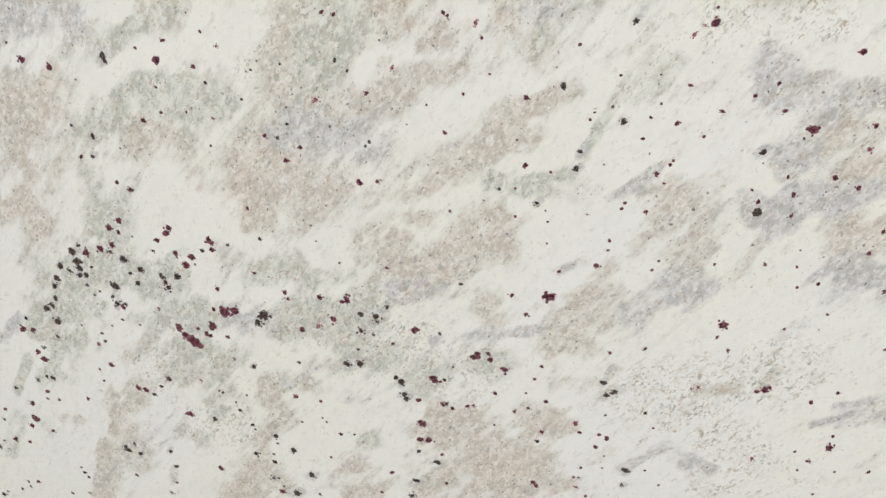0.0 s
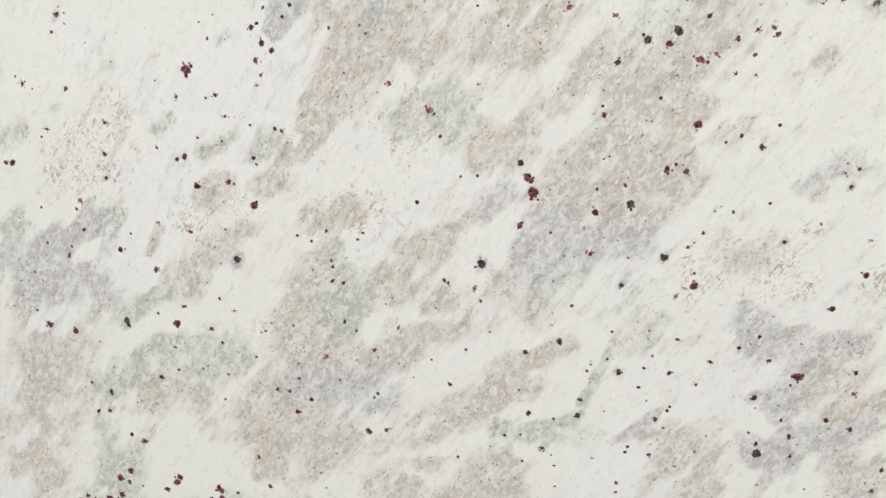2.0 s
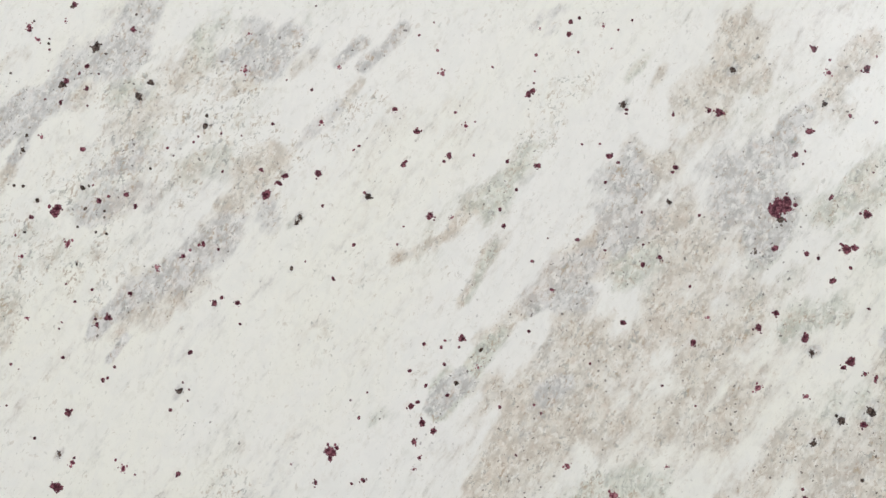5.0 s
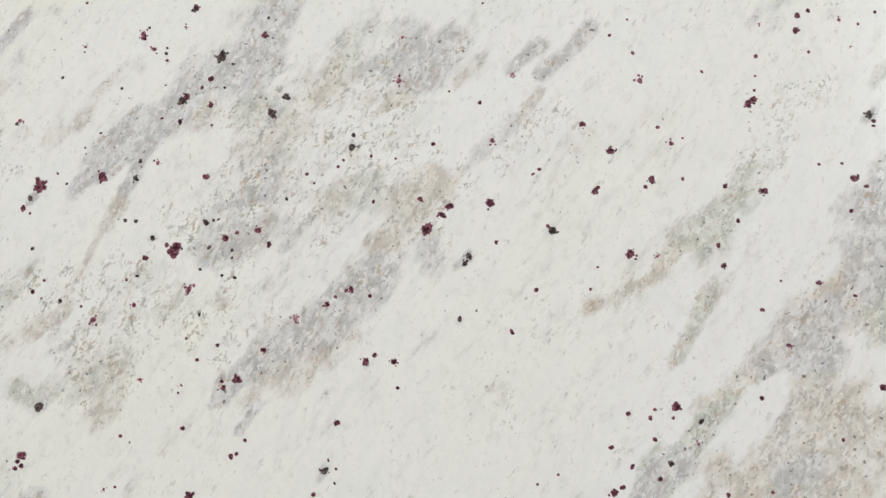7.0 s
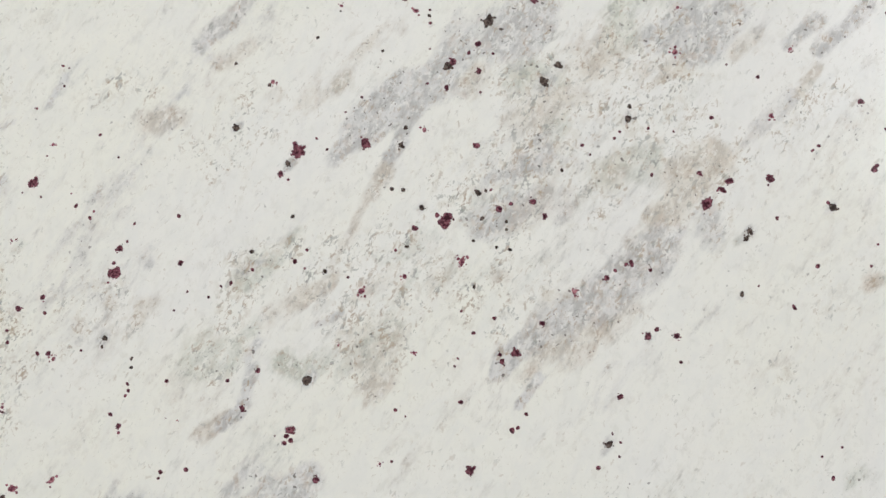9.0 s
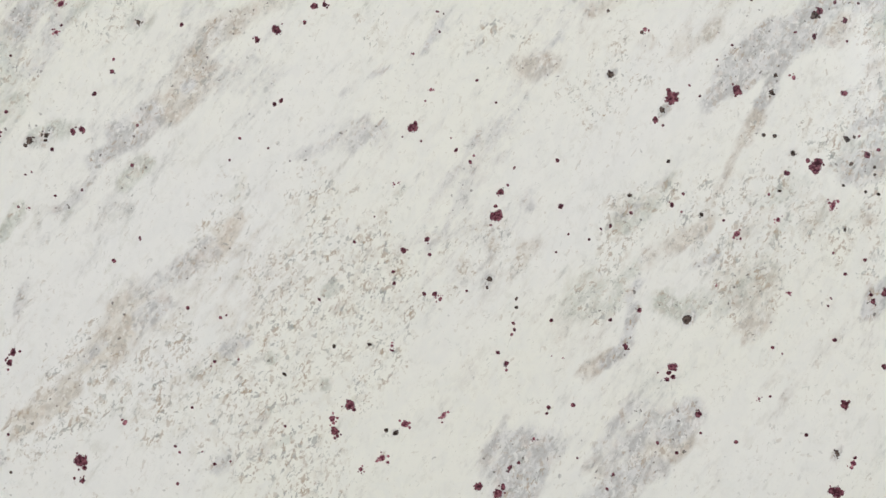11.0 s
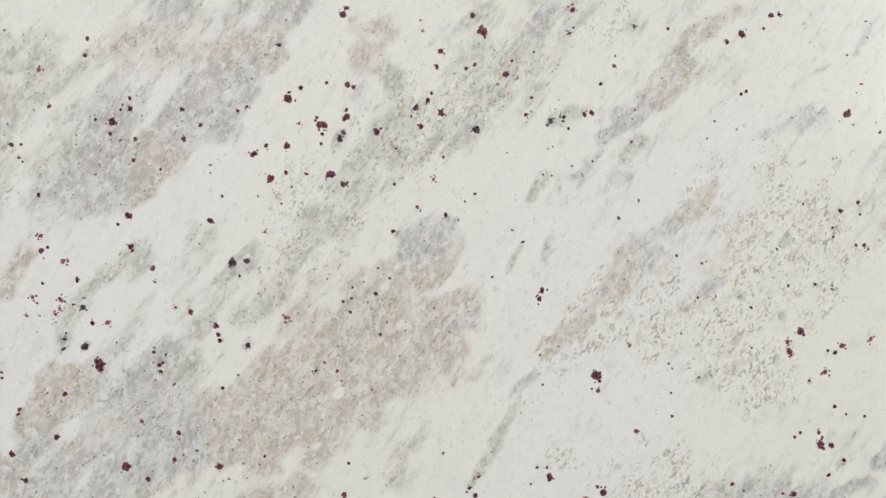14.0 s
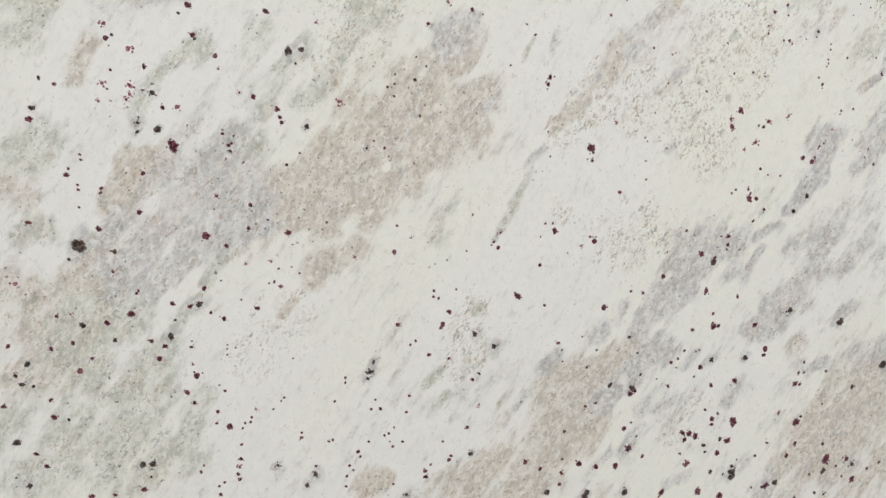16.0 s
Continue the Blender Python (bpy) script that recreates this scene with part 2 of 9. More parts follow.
vein(FLECK, 0.051, 1.478, 0.079, 1.449, 0.0162, 0.80)
vein(FLECK, 0.004, 1.394, -0.022, 1.357, 0.0213, 0.80)
vein(FLECK, 0.125, 1.484, 0.103, 1.457, 0.0160, 0.70)
vein(FLECK, 0.192, 1.387, 0.201, 1.372, 0.0127, 0.50)
vein(FLECK, 0.257, 1.402, 0.247, 1.387, 0.0126, 0.50)
vein(FLECK, 0.024, 1.450, 0.016, 1.426, 0.0162, 0.60)
vein(FLECK, 0.287, 1.458, 0.302, 1.486, 0.0128, 0.60)

vein(FLECK, 0.498, 0.916, 0.583, 0.950, 0.0269, 1.00)
vein(FLECK, 0.519, 0.910, 0.561, 0.888, 0.0278, 0.90)
vein(FLECK, 0.587, 0.861, 0.551, 0.848, 0.0287, 0.70)
vein(FLECK, 0.155, 0.885, 0.127, 0.858, 0.0227, 0.70)
vein(FLECK, 0.370, 0.912, 0.341, 0.917, 0.0248, 0.90)
vein(FLECK, 0.255, 0.938, 0.315, 0.938, 0.0206, 0.80)
vein(FLECK, 0.093, 0.803, 0.055, 0.743, 0.0200, 0.60)
vein(FLECK, 0.222, 1.119, 0.277, 1.130, 0.0208, 0.60)

vein(FLECK, -0.251, 1.316, -0.229, 1.281, 0.0275, 0.90)
vein(FLECK, -0.305, 1.205, -0.269, 1.213, 0.0205, 0.90)
vein(FLECK, -0.206, 1.322, -0.229, 1.336, 0.0242, 0.80)
vein(FLECK, -0.283, 1.228, -0.316, 1.222, 0.0204, 0.60)
vein(FLECK, -0.430, 1.442, -0.457, 1.416, 0.0194, 0.70)
vein(FLECK, -0.486, 1.393, -0.502, 1.374, 0.0192, 0.70)

vein(FLECK, -0.411, 1.162, -0.424, 1.129, 0.0185, 0.90)
vein(FLECK, -0.304, 1.210, -0.276, 1.222, 0.0213, 0.90)
vein(FLECK, -0.550, 1.174, -0.566, 1.152, 0.0228, 0.70)

vein(FLECK, 0.117, 1.263, 0.132, 1.253, 0.0164, 0.70)
vein(FLECK, 0.260, 1.195, 0.290, 1.207, 0.0195, 0.90)
vein(FLECK, 0.088, 1.214, 0.106, 1.230, 0.0225, 0.80)
vein(FLECK, 0.500, 1.169, 0.542, 1.185, 0.0162, 0.80)
vein(FLECK, 0.585, 1.165, 0.590, 1.175, 0.0127, 0.70)
vein(FLECK, 0.322, 1.261, 0.312, 1.243, 0.0204, 0.80)

vein(FLECK, 0.122, 1.471, 0.143, 1.444, 0.0230, 0.90)
vein(FLECK, 0.037, 1.389, 0.050, 1.379, 0.0197, 0.70)
vein(FLECK, 0.082, 1.455, 0.090, 1.428, 0.0198, 0.70)
vein(FLECK, 0.170, 1.352, 0.176, 1.343, 0.0130, 0.50)
vein(FLECK, 0.124, 1.259, 0.111, 1.246, 0.0194, 0.80)
vein(FLECK, 0.228, 1.323, 0.202, 1.382, 0.0194, 0.40)

vein(FLECK, -0.226, 1.079, -0.251, 1.048, 0.0138, 0.80)

vein(FLECK, -0.474, 1.372, -0.504, 1.351, 0.0218, 0.80)
vein(FLECK, -0.600, 1.267, -0.578, 1.281, 0.0179, 0.80)

vein(FLECK, -0.436, 1.416, -0.396, 1.446, 0.0228, 0.90)
vein(FLECK, -0.396, 1.446, -0.369, 1.463, 0.0230, 0.90)
vein(FLECK, -0.264, 1.398, -0.256, 1.374, 0.0171, 0.60)

vein(GREEN, -0.682, 1.383, -0.676, 1.413, 0.0166, 0.70)
vein(GREY, -0.597, 1.414, -0.627, 1.389, 0.0123, 0.75)
vein(GREY, -0.627, 1.389, -0.639, 1.377, 0.0123, 0.75)
vein(GREEN, -0.658, 1.462, -0.675, 1.449, 0.0091, 0.50)
vein(FLECK, -0.676, 1.428, -0.676, 1.383, 0.0181, 0.70)
vein(FLECK, -0.483, 1.374, -0.502, 1.352, 0.0192, 0.60)

vein(TAN, 0.033, 1.118, 0.053, 1.132, 0.0087, 0.60)

vein(FLECK, 0.061, 1.466, 0.080, 1.441, 0.0176, 0.70)

vein(FLECK, -0.005, 1.404, -0.022, 1.367, 0.0187, 0.90)

vein(FLECK, 0.109, 1.476, 0.130, 1.492, 0.0161, 0.90)

vein(FLECK, 0.179, 1.460, 0.195, 1.482, 0.0118, 0.80)
vein(FLECK, 0.313, 1.491, 0.291, 1.452, 0.0115, 0.80)

vein(FLECK, 0.147, 0.899, 0.119, 0.873, 0.0225, 0.90)
vein(FLECK, 0.147, 0.826, 0.182, 0.821, 0.0282, 0.80)
vein(FLECK, 0.315, 0.937, 0.345, 0.907, 0.0248, 0.90)
vein(FLECK, 0.255, 0.937, 0.290, 0.933, 0.0249, 0.90)

vein(FLECK, 0.547, 1.174, 0.523, 1.161, 0.0178, 0.70)
vein(FLECK, 0.465, 1.157, 0.448, 1.131, 0.0126, 0.60)

vein(FLECK, -0.397, 1.443, -0.368, 1.455, 0.0171, 0.80)
vein(FLECK, -0.447, 1.407, -0.427, 1.426, 0.0170, 0.70)
vein(FLECK, -0.337, 1.489, -0.314, 1.492, 0.0143, 0.70)

vein(FLECK, -0.314, 1.335, -0.353, 1.291, 0.0126, 0.90)
vein(FLECK, -0.286, 1.329, -0.298, 1.301, 0.0168, 0.80)

vein(QUARTZ, -0.476, 1.271, -0.475, 1.273, 0.0023, 0.75)
vein(QUARTZ, -0.487, 1.242, -0.489, 1.241, 0.0013, 0.50)
vein(QUARTZ, -0.498, 1.247, -0.500, 1.246, 0.0013, 0.50)

vein(FLECK, -0.049, 1.389, -0.033, 1.410, 0.0135, 0.80)

vein(FLECK, -0.294, 1.326, -0.337, 1.293, 0.0099, 0.80)
vein(FLECK, -0.248, 1.330, -0.268, 1.293, 0.0132, 0.70)
vein(FLECK, -0.234, 1.293, -0.251, 1.274, 0.0073, 0.80)

vein(FLECK, -0.023, 1.365, -0.013, 1.352, 0.0100, 0.80)
vein(FLECK, -0.013, 1.352, -0.043, 1.355, 0.0100, 0.80)
vein(FLECK, 0.067, 1.454, 0.045, 1.413, 0.0151, 0.85)
vein(FLECK, -0.000, 1.408, -0.030, 1.375, 0.0113, 0.80)
vein(FLECK, -0.070, 1.389, -0.088, 1.354, 0.0101, 0.80)
vein(FLECK, -0.078, 1.464, -0.101, 1.456, 0.0128, 0.70)
vein(FLECK, -0.136, 1.386, -0.121, 1.374, 0.0101, 0.70)
vein(FLECK, -0.261, 1.414, -0.253, 1.408, 0.0077, 0.70)

vein(GREY, -0.597, 1.386, -0.624, 1.374, 0.0080, 0.70)
vein(GREY, -0.624, 1.374, -0.642, 1.380, 0.0080, 0.70)
vein(GREEN, -0.611, 1.463, -0.647, 1.438, 0.0073, 0.60)
vein(GREEN, -0.647, 1.438, -0.664, 1.413, 0.0073, 0.60)
vein(TAN, -0.635, 1.459, -0.661, 1.428, 0.0061, 0.55)
vein(GREEN, -0.667, 1.395, -0.682, 1.368, 0.0067, 0.55)

vein(FLECK, 0.125, 1.510, 0.061, 1.489, 0.0134, 0.80)
vein(FLECK, 0.072, 1.456, 0.019, 1.430, 0.0106, 0.80)

vein(GREY, 0.050, 1.138, 0.095, 1.143, 0.0151, 0.68)
vein(GREEN, 0.098, 1.120, 0.124, 1.133, 0.0094, 0.58)
vein(GREEN, 0.115, 1.116, 0.145, 1.139, 0.0049, 0.78)
vein(GREEN, 0.145, 1.139, 0.182, 1.156, 0.0047, 0.78)
vein(GREEN, 0.126, 1.089, 0.159, 1.103, 0.0086, 0.68)
vein(TAN, 0.050, 1.079, 0.043, 1.050, 0.0285, 0.78)
vein(TAN, 0.070, 1.053, 0.048, 1.034, 0.0216, 0.68)
vein(TAN, 0.025, 1.018, 0.033, 0.992, 0.0254, 0.68)
vein(GREEN, 0.085, 1.062, 0.118, 1.077, 0.0114, 0.68)
vein(GREEN, 0.080, 1.037, 0.104, 1.027, 0.0095, 0.53)
vein(GREEN, 0.102, 1.018, 0.098, 0.996, 0.0169, 0.68)
vein(GREEN, 0.172, 1.086, 0.190, 1.102, 0.0167, 0.68)
vein(TAN, 0.131, 1.055, 0.165, 1.066, 0.0177, 0.68)
vein(TAN, 0.230, 1.073, 0.263, 1.142, 0.0274, 0.73)
vein(GREEN, 0.263, 1.126, 0.274, 1.156, 0.0186, 0.63)
vein(TAN, 0.212, 1.051, 0.252, 1.064, 0.0251, 0.68)
vein(TAN, 0.216, 1.044, 0.222, 1.024, 0.0173, 0.78)
vein(TAN, 0.251, 1.027, 0.271, 1.050, 0.0188, 0.68)
vein(GREY, 0.246, 1.082, 0.276, 1.081, 0.0160, 0.73)
vein(GREY, 0.276, 1.081, 0.294, 1.079, 0.0157, 0.73)
vein(TAN, 0.276, 1.096, 0.312, 1.113, 0.0133, 0.83)
vein(TAN, 0.312, 1.113, 0.343, 1.129, 0.0127, 0.83)
vein(TAN, 0.291, 1.093, 0.261, 1.087, 0.0117, 0.78)
vein(TAN, 0.318, 1.153, 0.345, 1.148, 0.0140, 0.63)
vein(TAN, 0.345, 1.148, 0.377, 1.160, 0.0136, 0.63)
vein(TAN, 0.357, 1.123, 0.372, 1.138, 0.0105, 0.58)
vein(TAN, 0.378, 1.151, 0.398, 1.143, 0.0168, 0.58)
vein(GREEN, 0.403, 1.153, 0.420, 1.166, 0.0097, 0.58)
vein(TAN, 0.321, 1.056, 0.360, 1.077, 0.0134, 0.89)
vein(TAN, 0.360, 1.077, 0.393, 1.093, 0.0128, 0.89)
vein(TAN, 0.313, 1.062, 0.309, 1.050, 0.0099, 0.68)
vein(TAN, 0.372, 1.098, 0.401, 1.114, 0.0088, 0.68)
vein(TAN, 0.401, 1.114, 0.420, 1.122, 0.0085, 0.68)
vein(GREEN, 0.379, 1.058, 0.397, 1.060, 0.0082, 0.68)
vein(GREEN, 0.397, 1.060, 0.420, 1.070, 0.0080, 0.68)
vein(GREEN, 0.407, 1.061, 0.435, 1.061, 0.0090, 0.68)
vein(GREEN, 0.428, 1.086, 0.441, 1.111, 0.0040, 0.78)
vein(GREEN, 0.441, 1.111, 0.449, 1.141, 0.0039, 0.78)
vein(GREEN, 0.449, 1.141, 0.455, 1.159, 0.0037, 0.78)
vein(GREEN, 0.449, 1.121, 0.461, 1.138, 0.0081, 0.63)
vein(GREEN, 0.451, 1.147, 0.469, 1.145, 0.0063, 0.58)
vein(GREY, 0.449, 1.059, 0.464, 1.071, 0.0041, 0.89)
vein(GREY, 0.464, 1.071, 0.474, 1.080, 0.0040, 0.89)
vein(GREY, 0.527, 1.141, 0.541, 1.130, 0.0136, 0.94)
vein(GREY, 0.541, 1.130, 0.554, 1.128, 0.0135, 0.94)
vein(GREY, 0.557, 1.137, 0.581, 1.133, 0.0088, 0.78)
vein(TAN, 0.562, 1.109, 0.579, 1.111, 0.0136, 0.68)
vein(GREY, 0.546, 1.091, 0.549, 1.101, 0.0094, 0.78)
vein(TAN, 0.576, 1.091, 0.594, 1.099, 0.0121, 0.68)
vein(GREY, 0.549, 1.056, 0.556, 1.075, 0.0081, 0.89)
vein(GREY, 0.556, 1.075, 0.575, 1.073, 0.0079, 0.89)
vein(GREY, 0.575, 1.073, 0.591, 1.082, 0.0078, 0.89)
vein(TAN, 0.546, 1.054, 0.558, 1.068, 0.0044, 0.89)
vein(TAN, 0.558, 1.068, 0.575, 1.073, 0.0043, 0.89)
vein(GREY, 0.526, 1.068, 0.535, 1.058, 0.0066, 0.78)
vein(TAN, 0.496, 1.057, 0.498, 1.030, 0.0208, 0.83)
vein(TAN, 0.489, 1.045, 0.505, 1.011, 0.0159, 0.78)
vein(GREY, 0.489, 1.005, 0.510, 1.008, 0.0126, 0.78)
vein(GREY, 0.473, 0.977, 0.488, 0.992, 0.0094, 0.83)
vein(GREY, 0.488, 0.992, 0.510, 1.004, 0.0091, 0.83)
vein(TAN, 0.514, 1.036, 0.504, 1.065, 0.0068, 0.68)
vein(TAN, 0.531, 1.007, 0.542, 1.044, 0.0040, 0.58)
vein(TAN, 0.589, 1.046, 0.608, 1.052, 0.0143, 0.78)
vein(GREY, 0.593, 1.024, 0.618, 1.023, 0.0130, 0.73)
vein(TAN, 0.310, 1.028, 0.336, 1.030, 0.0089, 0.68)
vein(TAN, 0.310, 1.010, 0.306, 0.987, 0.0168, 0.83)
vein(TAN, 0.322, 0.985, 0.353, 1.003, 0.0186, 0.83)
vein(TAN, 0.353, 1.003, 0.382, 1.023, 0.0179, 0.83)
vein(TAN, 0.363, 1.025, 0.389, 1.030, 0.0097, 0.78)
vein(GREY, 0.314, 0.973, 0.346, 0.978, 0.0085, 0.58)
vein(GREEN, 0.047, 0.931, 0.072, 0.959, 0.0211, 0.99)
vein(GREEN, 0.072, 0.959, 0.100, 0.958, 0.0205, 0.99)
vein(GREEN, 0.113, 0.951, 0.137, 0.959, 0.0175, 0.94)
vein(GREEN, 0.013, 0.894, 0.039, 0.919, 0.0112, 0.89)
vein(GREEN, 0.048, 0.916, 0.069, 0.924, 0.0135, 0.78)
vein(GREEN, 0.193, 0.983, 0.197, 0.981, 0.0102, 0.78)
vein(GREEN, 0.214, 0.970, 0.240, 0.983, 0.0100, 0.78)
vein(GREEN, 0.240, 0.983, 0.248, 0.975, 0.0099, 0.78)
vein(GREEN, 0.257, 0.976, 0.282, 0.979, 0.0059, 0.58)
vein(GREEN, 0.140, 0.882, 0.165, 0.887, 0.0236, 0.83)
vein(GREEN, 0.126, 0.917, 0.160, 0.928, 0.0153, 0.78)
vein(GREY, 0.192, 0.928, 0.215, 0.936, 0.0107, 0.78)
vein(GREEN, 0.238, 0.940, 0.273, 0.941, 0.0162, 0.78)
vein(GREEN, 0.273, 0.941, 0.294, 0.954, 0.0158, 0.78)
vein(GREEN, 0.237, 0.930, 0.211, 0.936, 0.0143, 0.73)
vein(GREEN, 0.281, 0.912, 0.311, 0.912, 0.0185, 0.68)
vein(TAN, 0.084, 0.873, 0.103, 0.892, 0.0055, 0.68)
vein(TAN, 0.103, 0.892, 0.123, 0.901, 0.0053, 0.68)
vein(TAN, 0.075, 0.836, 0.065, 0.798, 0.0088, 0.89)
vein(TAN, 0.065, 0.798, 0.080, 0.794, 0.0090, 0.89)
vein(TAN, 0.095, 0.846, 0.071, 0.817, 0.0144, 0.68)
vein(TAN, 0.055, 0.776, 0.046, 0.712, 0.0126, 0.78)
vein(TAN, 0.080, 0.807, 0.080, 0.762, 0.0120, 0.68)
vein(TAN, 0.220, 0.869, 0.213, 0.839, 0.0129, 0.89)
vein(TAN, 0.213, 0.839, 0.205, 0.802, 0.0134, 0.89)
vein(TAN, 0.199, 0.781, 0.180, 0.751, 0.0199, 0.89)
vein(TAN, 0.225, 0.876, 0.244, 0.884, 0.0100, 0.68)
vein(TAN, 0.244, 0.895, 0.263, 0.904, 0.0073, 0.58)
vein(GREY, 0.254, 0.897, 0.225, 0.876, 0.0050, 0.58)
vein(GREEN, 0.357, 0.920, 0.386, 0.925, 0.0152, 0.68)
vein(GREEN, 0.324, 0.914, 0.342, 0.897, 0.0182, 0.68)
vein(TAN, 0.370, 0.848, 0.397, 0.842, 0.0325, 0.94)
vein(TAN, 0.397, 0.842, 0.412, 0.816, 0.0325, 0.94)
vein(TAN, 0.345, 0.795, 0.381, 0.815, 0.0244, 0.94)
vein(TAN, 0.419, 0.875, 0.435, 0.883, 0.0152, 0.89)
vein(TAN, 0.347, 0.877, 0.361, 0.857, 0.0163, 0.78)
vein(GREY, 0.344, 0.935, 0.364, 0.943, 0.0044, 0.83)
vein(GREY, 0.364, 0.943, 0.396, 0.951, 0.0042, 0.83)
vein(GREY, 0.396, 0.951, 0.418, 0.959, 0.0041, 0.83)
vein(TAN, 0.374, 0.971, 0.387, 0.963, 0.0124, 0.68)
vein(TAN, 0.429, 0.965, 0.446, 0.981, 0.0157, 0.78)
vein(TAN, 0.446, 0.981, 0.456, 0.992, 0.0153, 0.78)
vein(TAN, 0.428, 0.947, 0.451, 0.946, 0.0089, 0.78)
vein(TAN, 0.432, 0.913, 0.451, 0.917, 0.0091, 0.73)
vein(GREY, 0.421, 1.004, 0.438, 1.012, 0.0045, 0.68)
vein(TAN, 0.288, 0.801, 0.298, 0.784, 0.0182, 0.73)
vein(TAN, 0.278, 0.773, 0.283, 0.773, 0.0160, 0.58)
vein(GREEN, 0.293, 0.832, 0.298, 0.832, 0.0110, 0.58)
vein(GREEN, 0.161, 0.852, 0.176, 0.861, 0.0133, 0.68)
vein(GREEN, 0.172, 0.843, 0.163, 0.829, 0.0054, 0.68)
vein(GREEN, 0.135, 0.812, 0.150, 0.802, 0.0113, 0.53)
vein(GREEN, -0.000, 0.864, -0.012, 0.838, 0.0050, 0.89)
vein(GREEN, -0.012, 0.838, -0.021, 0.824, 0.0051, 0.89)
vein(GREEN, 0.024, 0.856, 0.010, 0.842, 0.0118, 0.68)
vein(GREEN, -0.030, 0.791, -0.047, 0.748, 0.0082, 0.68)
vein(GREY, -0.023, 0.877, 0.005, 0.903, 0.0048, 0.68)
vein(GREEN, 0.034, 0.875, 0.047, 0.889, 0.0169, 0.58)
vein(GREY, 0.490, 0.845, 0.511, 0.864, 0.0043, 0.94)
vein(GREY, 0.511, 0.864, 0.522, 0.871, 0.0041, 0.94)
vein(GREY, 0.522, 0.871, 0.544, 0.863, 0.0041, 0.94)
vein(GREY, 0.544, 0.863, 0.552, 0.859, 0.0041, 0.94)
vein(GREY, 0.519, 0.868, 0.536, 0.861, 0.0082, 0.58)
vein(GREEN, 0.469, 0.915, 0.470, 0.933, 0.0054, 0.78)
vein(GREY, 0.617, 0.929, 0.644, 0.941, 0.0035, 0.58)
vein(GREY, 0.626, 0.921, 0.647, 0.930, 0.0088, 0.43)
vein(GREY, 0.607, 0.912, 0.620, 0.919, 0.0037, 0.58)
vein(TAN, 0.566, 0.933, 0.573, 0.948, 0.0037, 0.68)
vein(TAN, 0.527, 0.926, 0.552, 0.930, 0.0045, 0.48)
vein(GREEN, 0.006, 0.779, 0.028, 0.777, 0.0125, 0.48)
vein(TAN, 0.017, 0.801, 0.028, 0.803, 0.0077, 0.48)
vein(GREEN, 0.118, 0.763, 0.115, 0.743, 0.0050, 0.68)

vein(TAN, 0.134, 1.433, 0.143, 1.450, 0.0085, 0.78)
vein(TAN, 0.116, 1.410, 0.128, 1.433, 0.0079, 0.83)
vein(GREY, 0.092, 1.386, 0.116, 1.406, 0.0088, 0.83)
vein(TAN, 0.076, 1.372, 0.096, 1.386, 0.0102, 0.78)
vein(GREY, 0.048, 1.358, 0.064, 1.369, 0.0056, 0.89)
vein(TAN, 0.056, 1.351, 0.068, 1.358, 0.0056, 0.58)
vein(GREY, 0.035, 1.418, 0.051, 1.423, 0.0104, 0.68)
vein(GREY, 0.051, 1.423, 0.067, 1.428, 0.0103, 0.68)
vein(GREY, 0.044, 1.443, 0.068, 1.449, 0.0123, 0.58)
vein(GREEN, 0.094, 1.438, 0.113, 1.447, 0.0100, 0.48)
vein(GREEN, 0.256, 1.420, 0.270, 1.429, 0.0078, 0.78)
vein(TAN, 0.242, 1.404, 0.256, 1.420, 0.0048, 0.78)
vein(TAN, 0.260, 1.384, 0.273, 1.407, 0.0036, 0.58)
vein(TAN, 0.249, 1.368, 0.260, 1.384, 0.0030, 0.53)
vein(GREEN, 0.277, 1.436, 0.287, 1.445, 0.0041, 0.58)
vein(TAN, 0.214, 1.391, 0.236, 1.401, 0.0043, 0.58)
vein(GREY, 0.342, 1.418, 0.345, 1.427, 0.0167, 0.83)
vein(TAN, 0.329, 1.403, 0.333, 1.393, 0.0102, 0.78)
vein(TAN, 0.310, 1.387, 0.329, 1.399, 0.0096, 0.89)
vein(GREY, 0.290, 1.371, 0.310, 1.387, 0.0077, 0.89)
vein(TAN, 0.263, 1.345, 0.287, 1.368, 0.0048, 0.83)
vein(GREEN, 0.256, 1.331, 0.270, 1.348, 0.0042, 0.89)
vein(GREY, 0.235, 1.314, 0.249, 1.325, 0.0049, 0.99)
vein(GREEN, 0.238, 1.308, 0.245, 1.318, 0.0043, 0.68)
vein(GREY, 0.414, 1.410, 0.404, 1.426, 0.0175, 0.89)
vein(TAN, 0.374, 1.408, 0.374, 1.383, 0.0181, 0.73)
vein(GREY, 0.398, 1.438, 0.416, 1.446, 0.0159, 0.73)
vein(TAN, 0.351, 1.436, 0.355, 1.408, 0.0149, 0.68)
vein(GREEN, 0.420, 1.407, 0.414, 1.398, 0.0111, 0.83)
vein(TAN, 0.386, 1.395, 0.401, 1.407, 0.0129, 0.78)
vein(TAN, 0.362, 1.371, 0.375, 1.351, 0.0149, 0.78)
vein(TAN, 0.356, 1.348, 0.362, 1.364, 0.0117, 0.78)
vein(GREEN, 0.342, 1.380, 0.349, 1.390, 0.0101, 0.58)
vein(TAN, 0.375, 1.342, 0.388, 1.320, 0.0231, 0.73)
vein(TAN, 0.388, 1.320, 0.376, 1.300, 0.0232, 0.73)
vein(TAN, 0.340, 1.326, 0.349, 1.339, 0.0170, 0.68)
vein(TAN, 0.313, 1.345, 0.310, 1.322, 0.0157, 0.83)
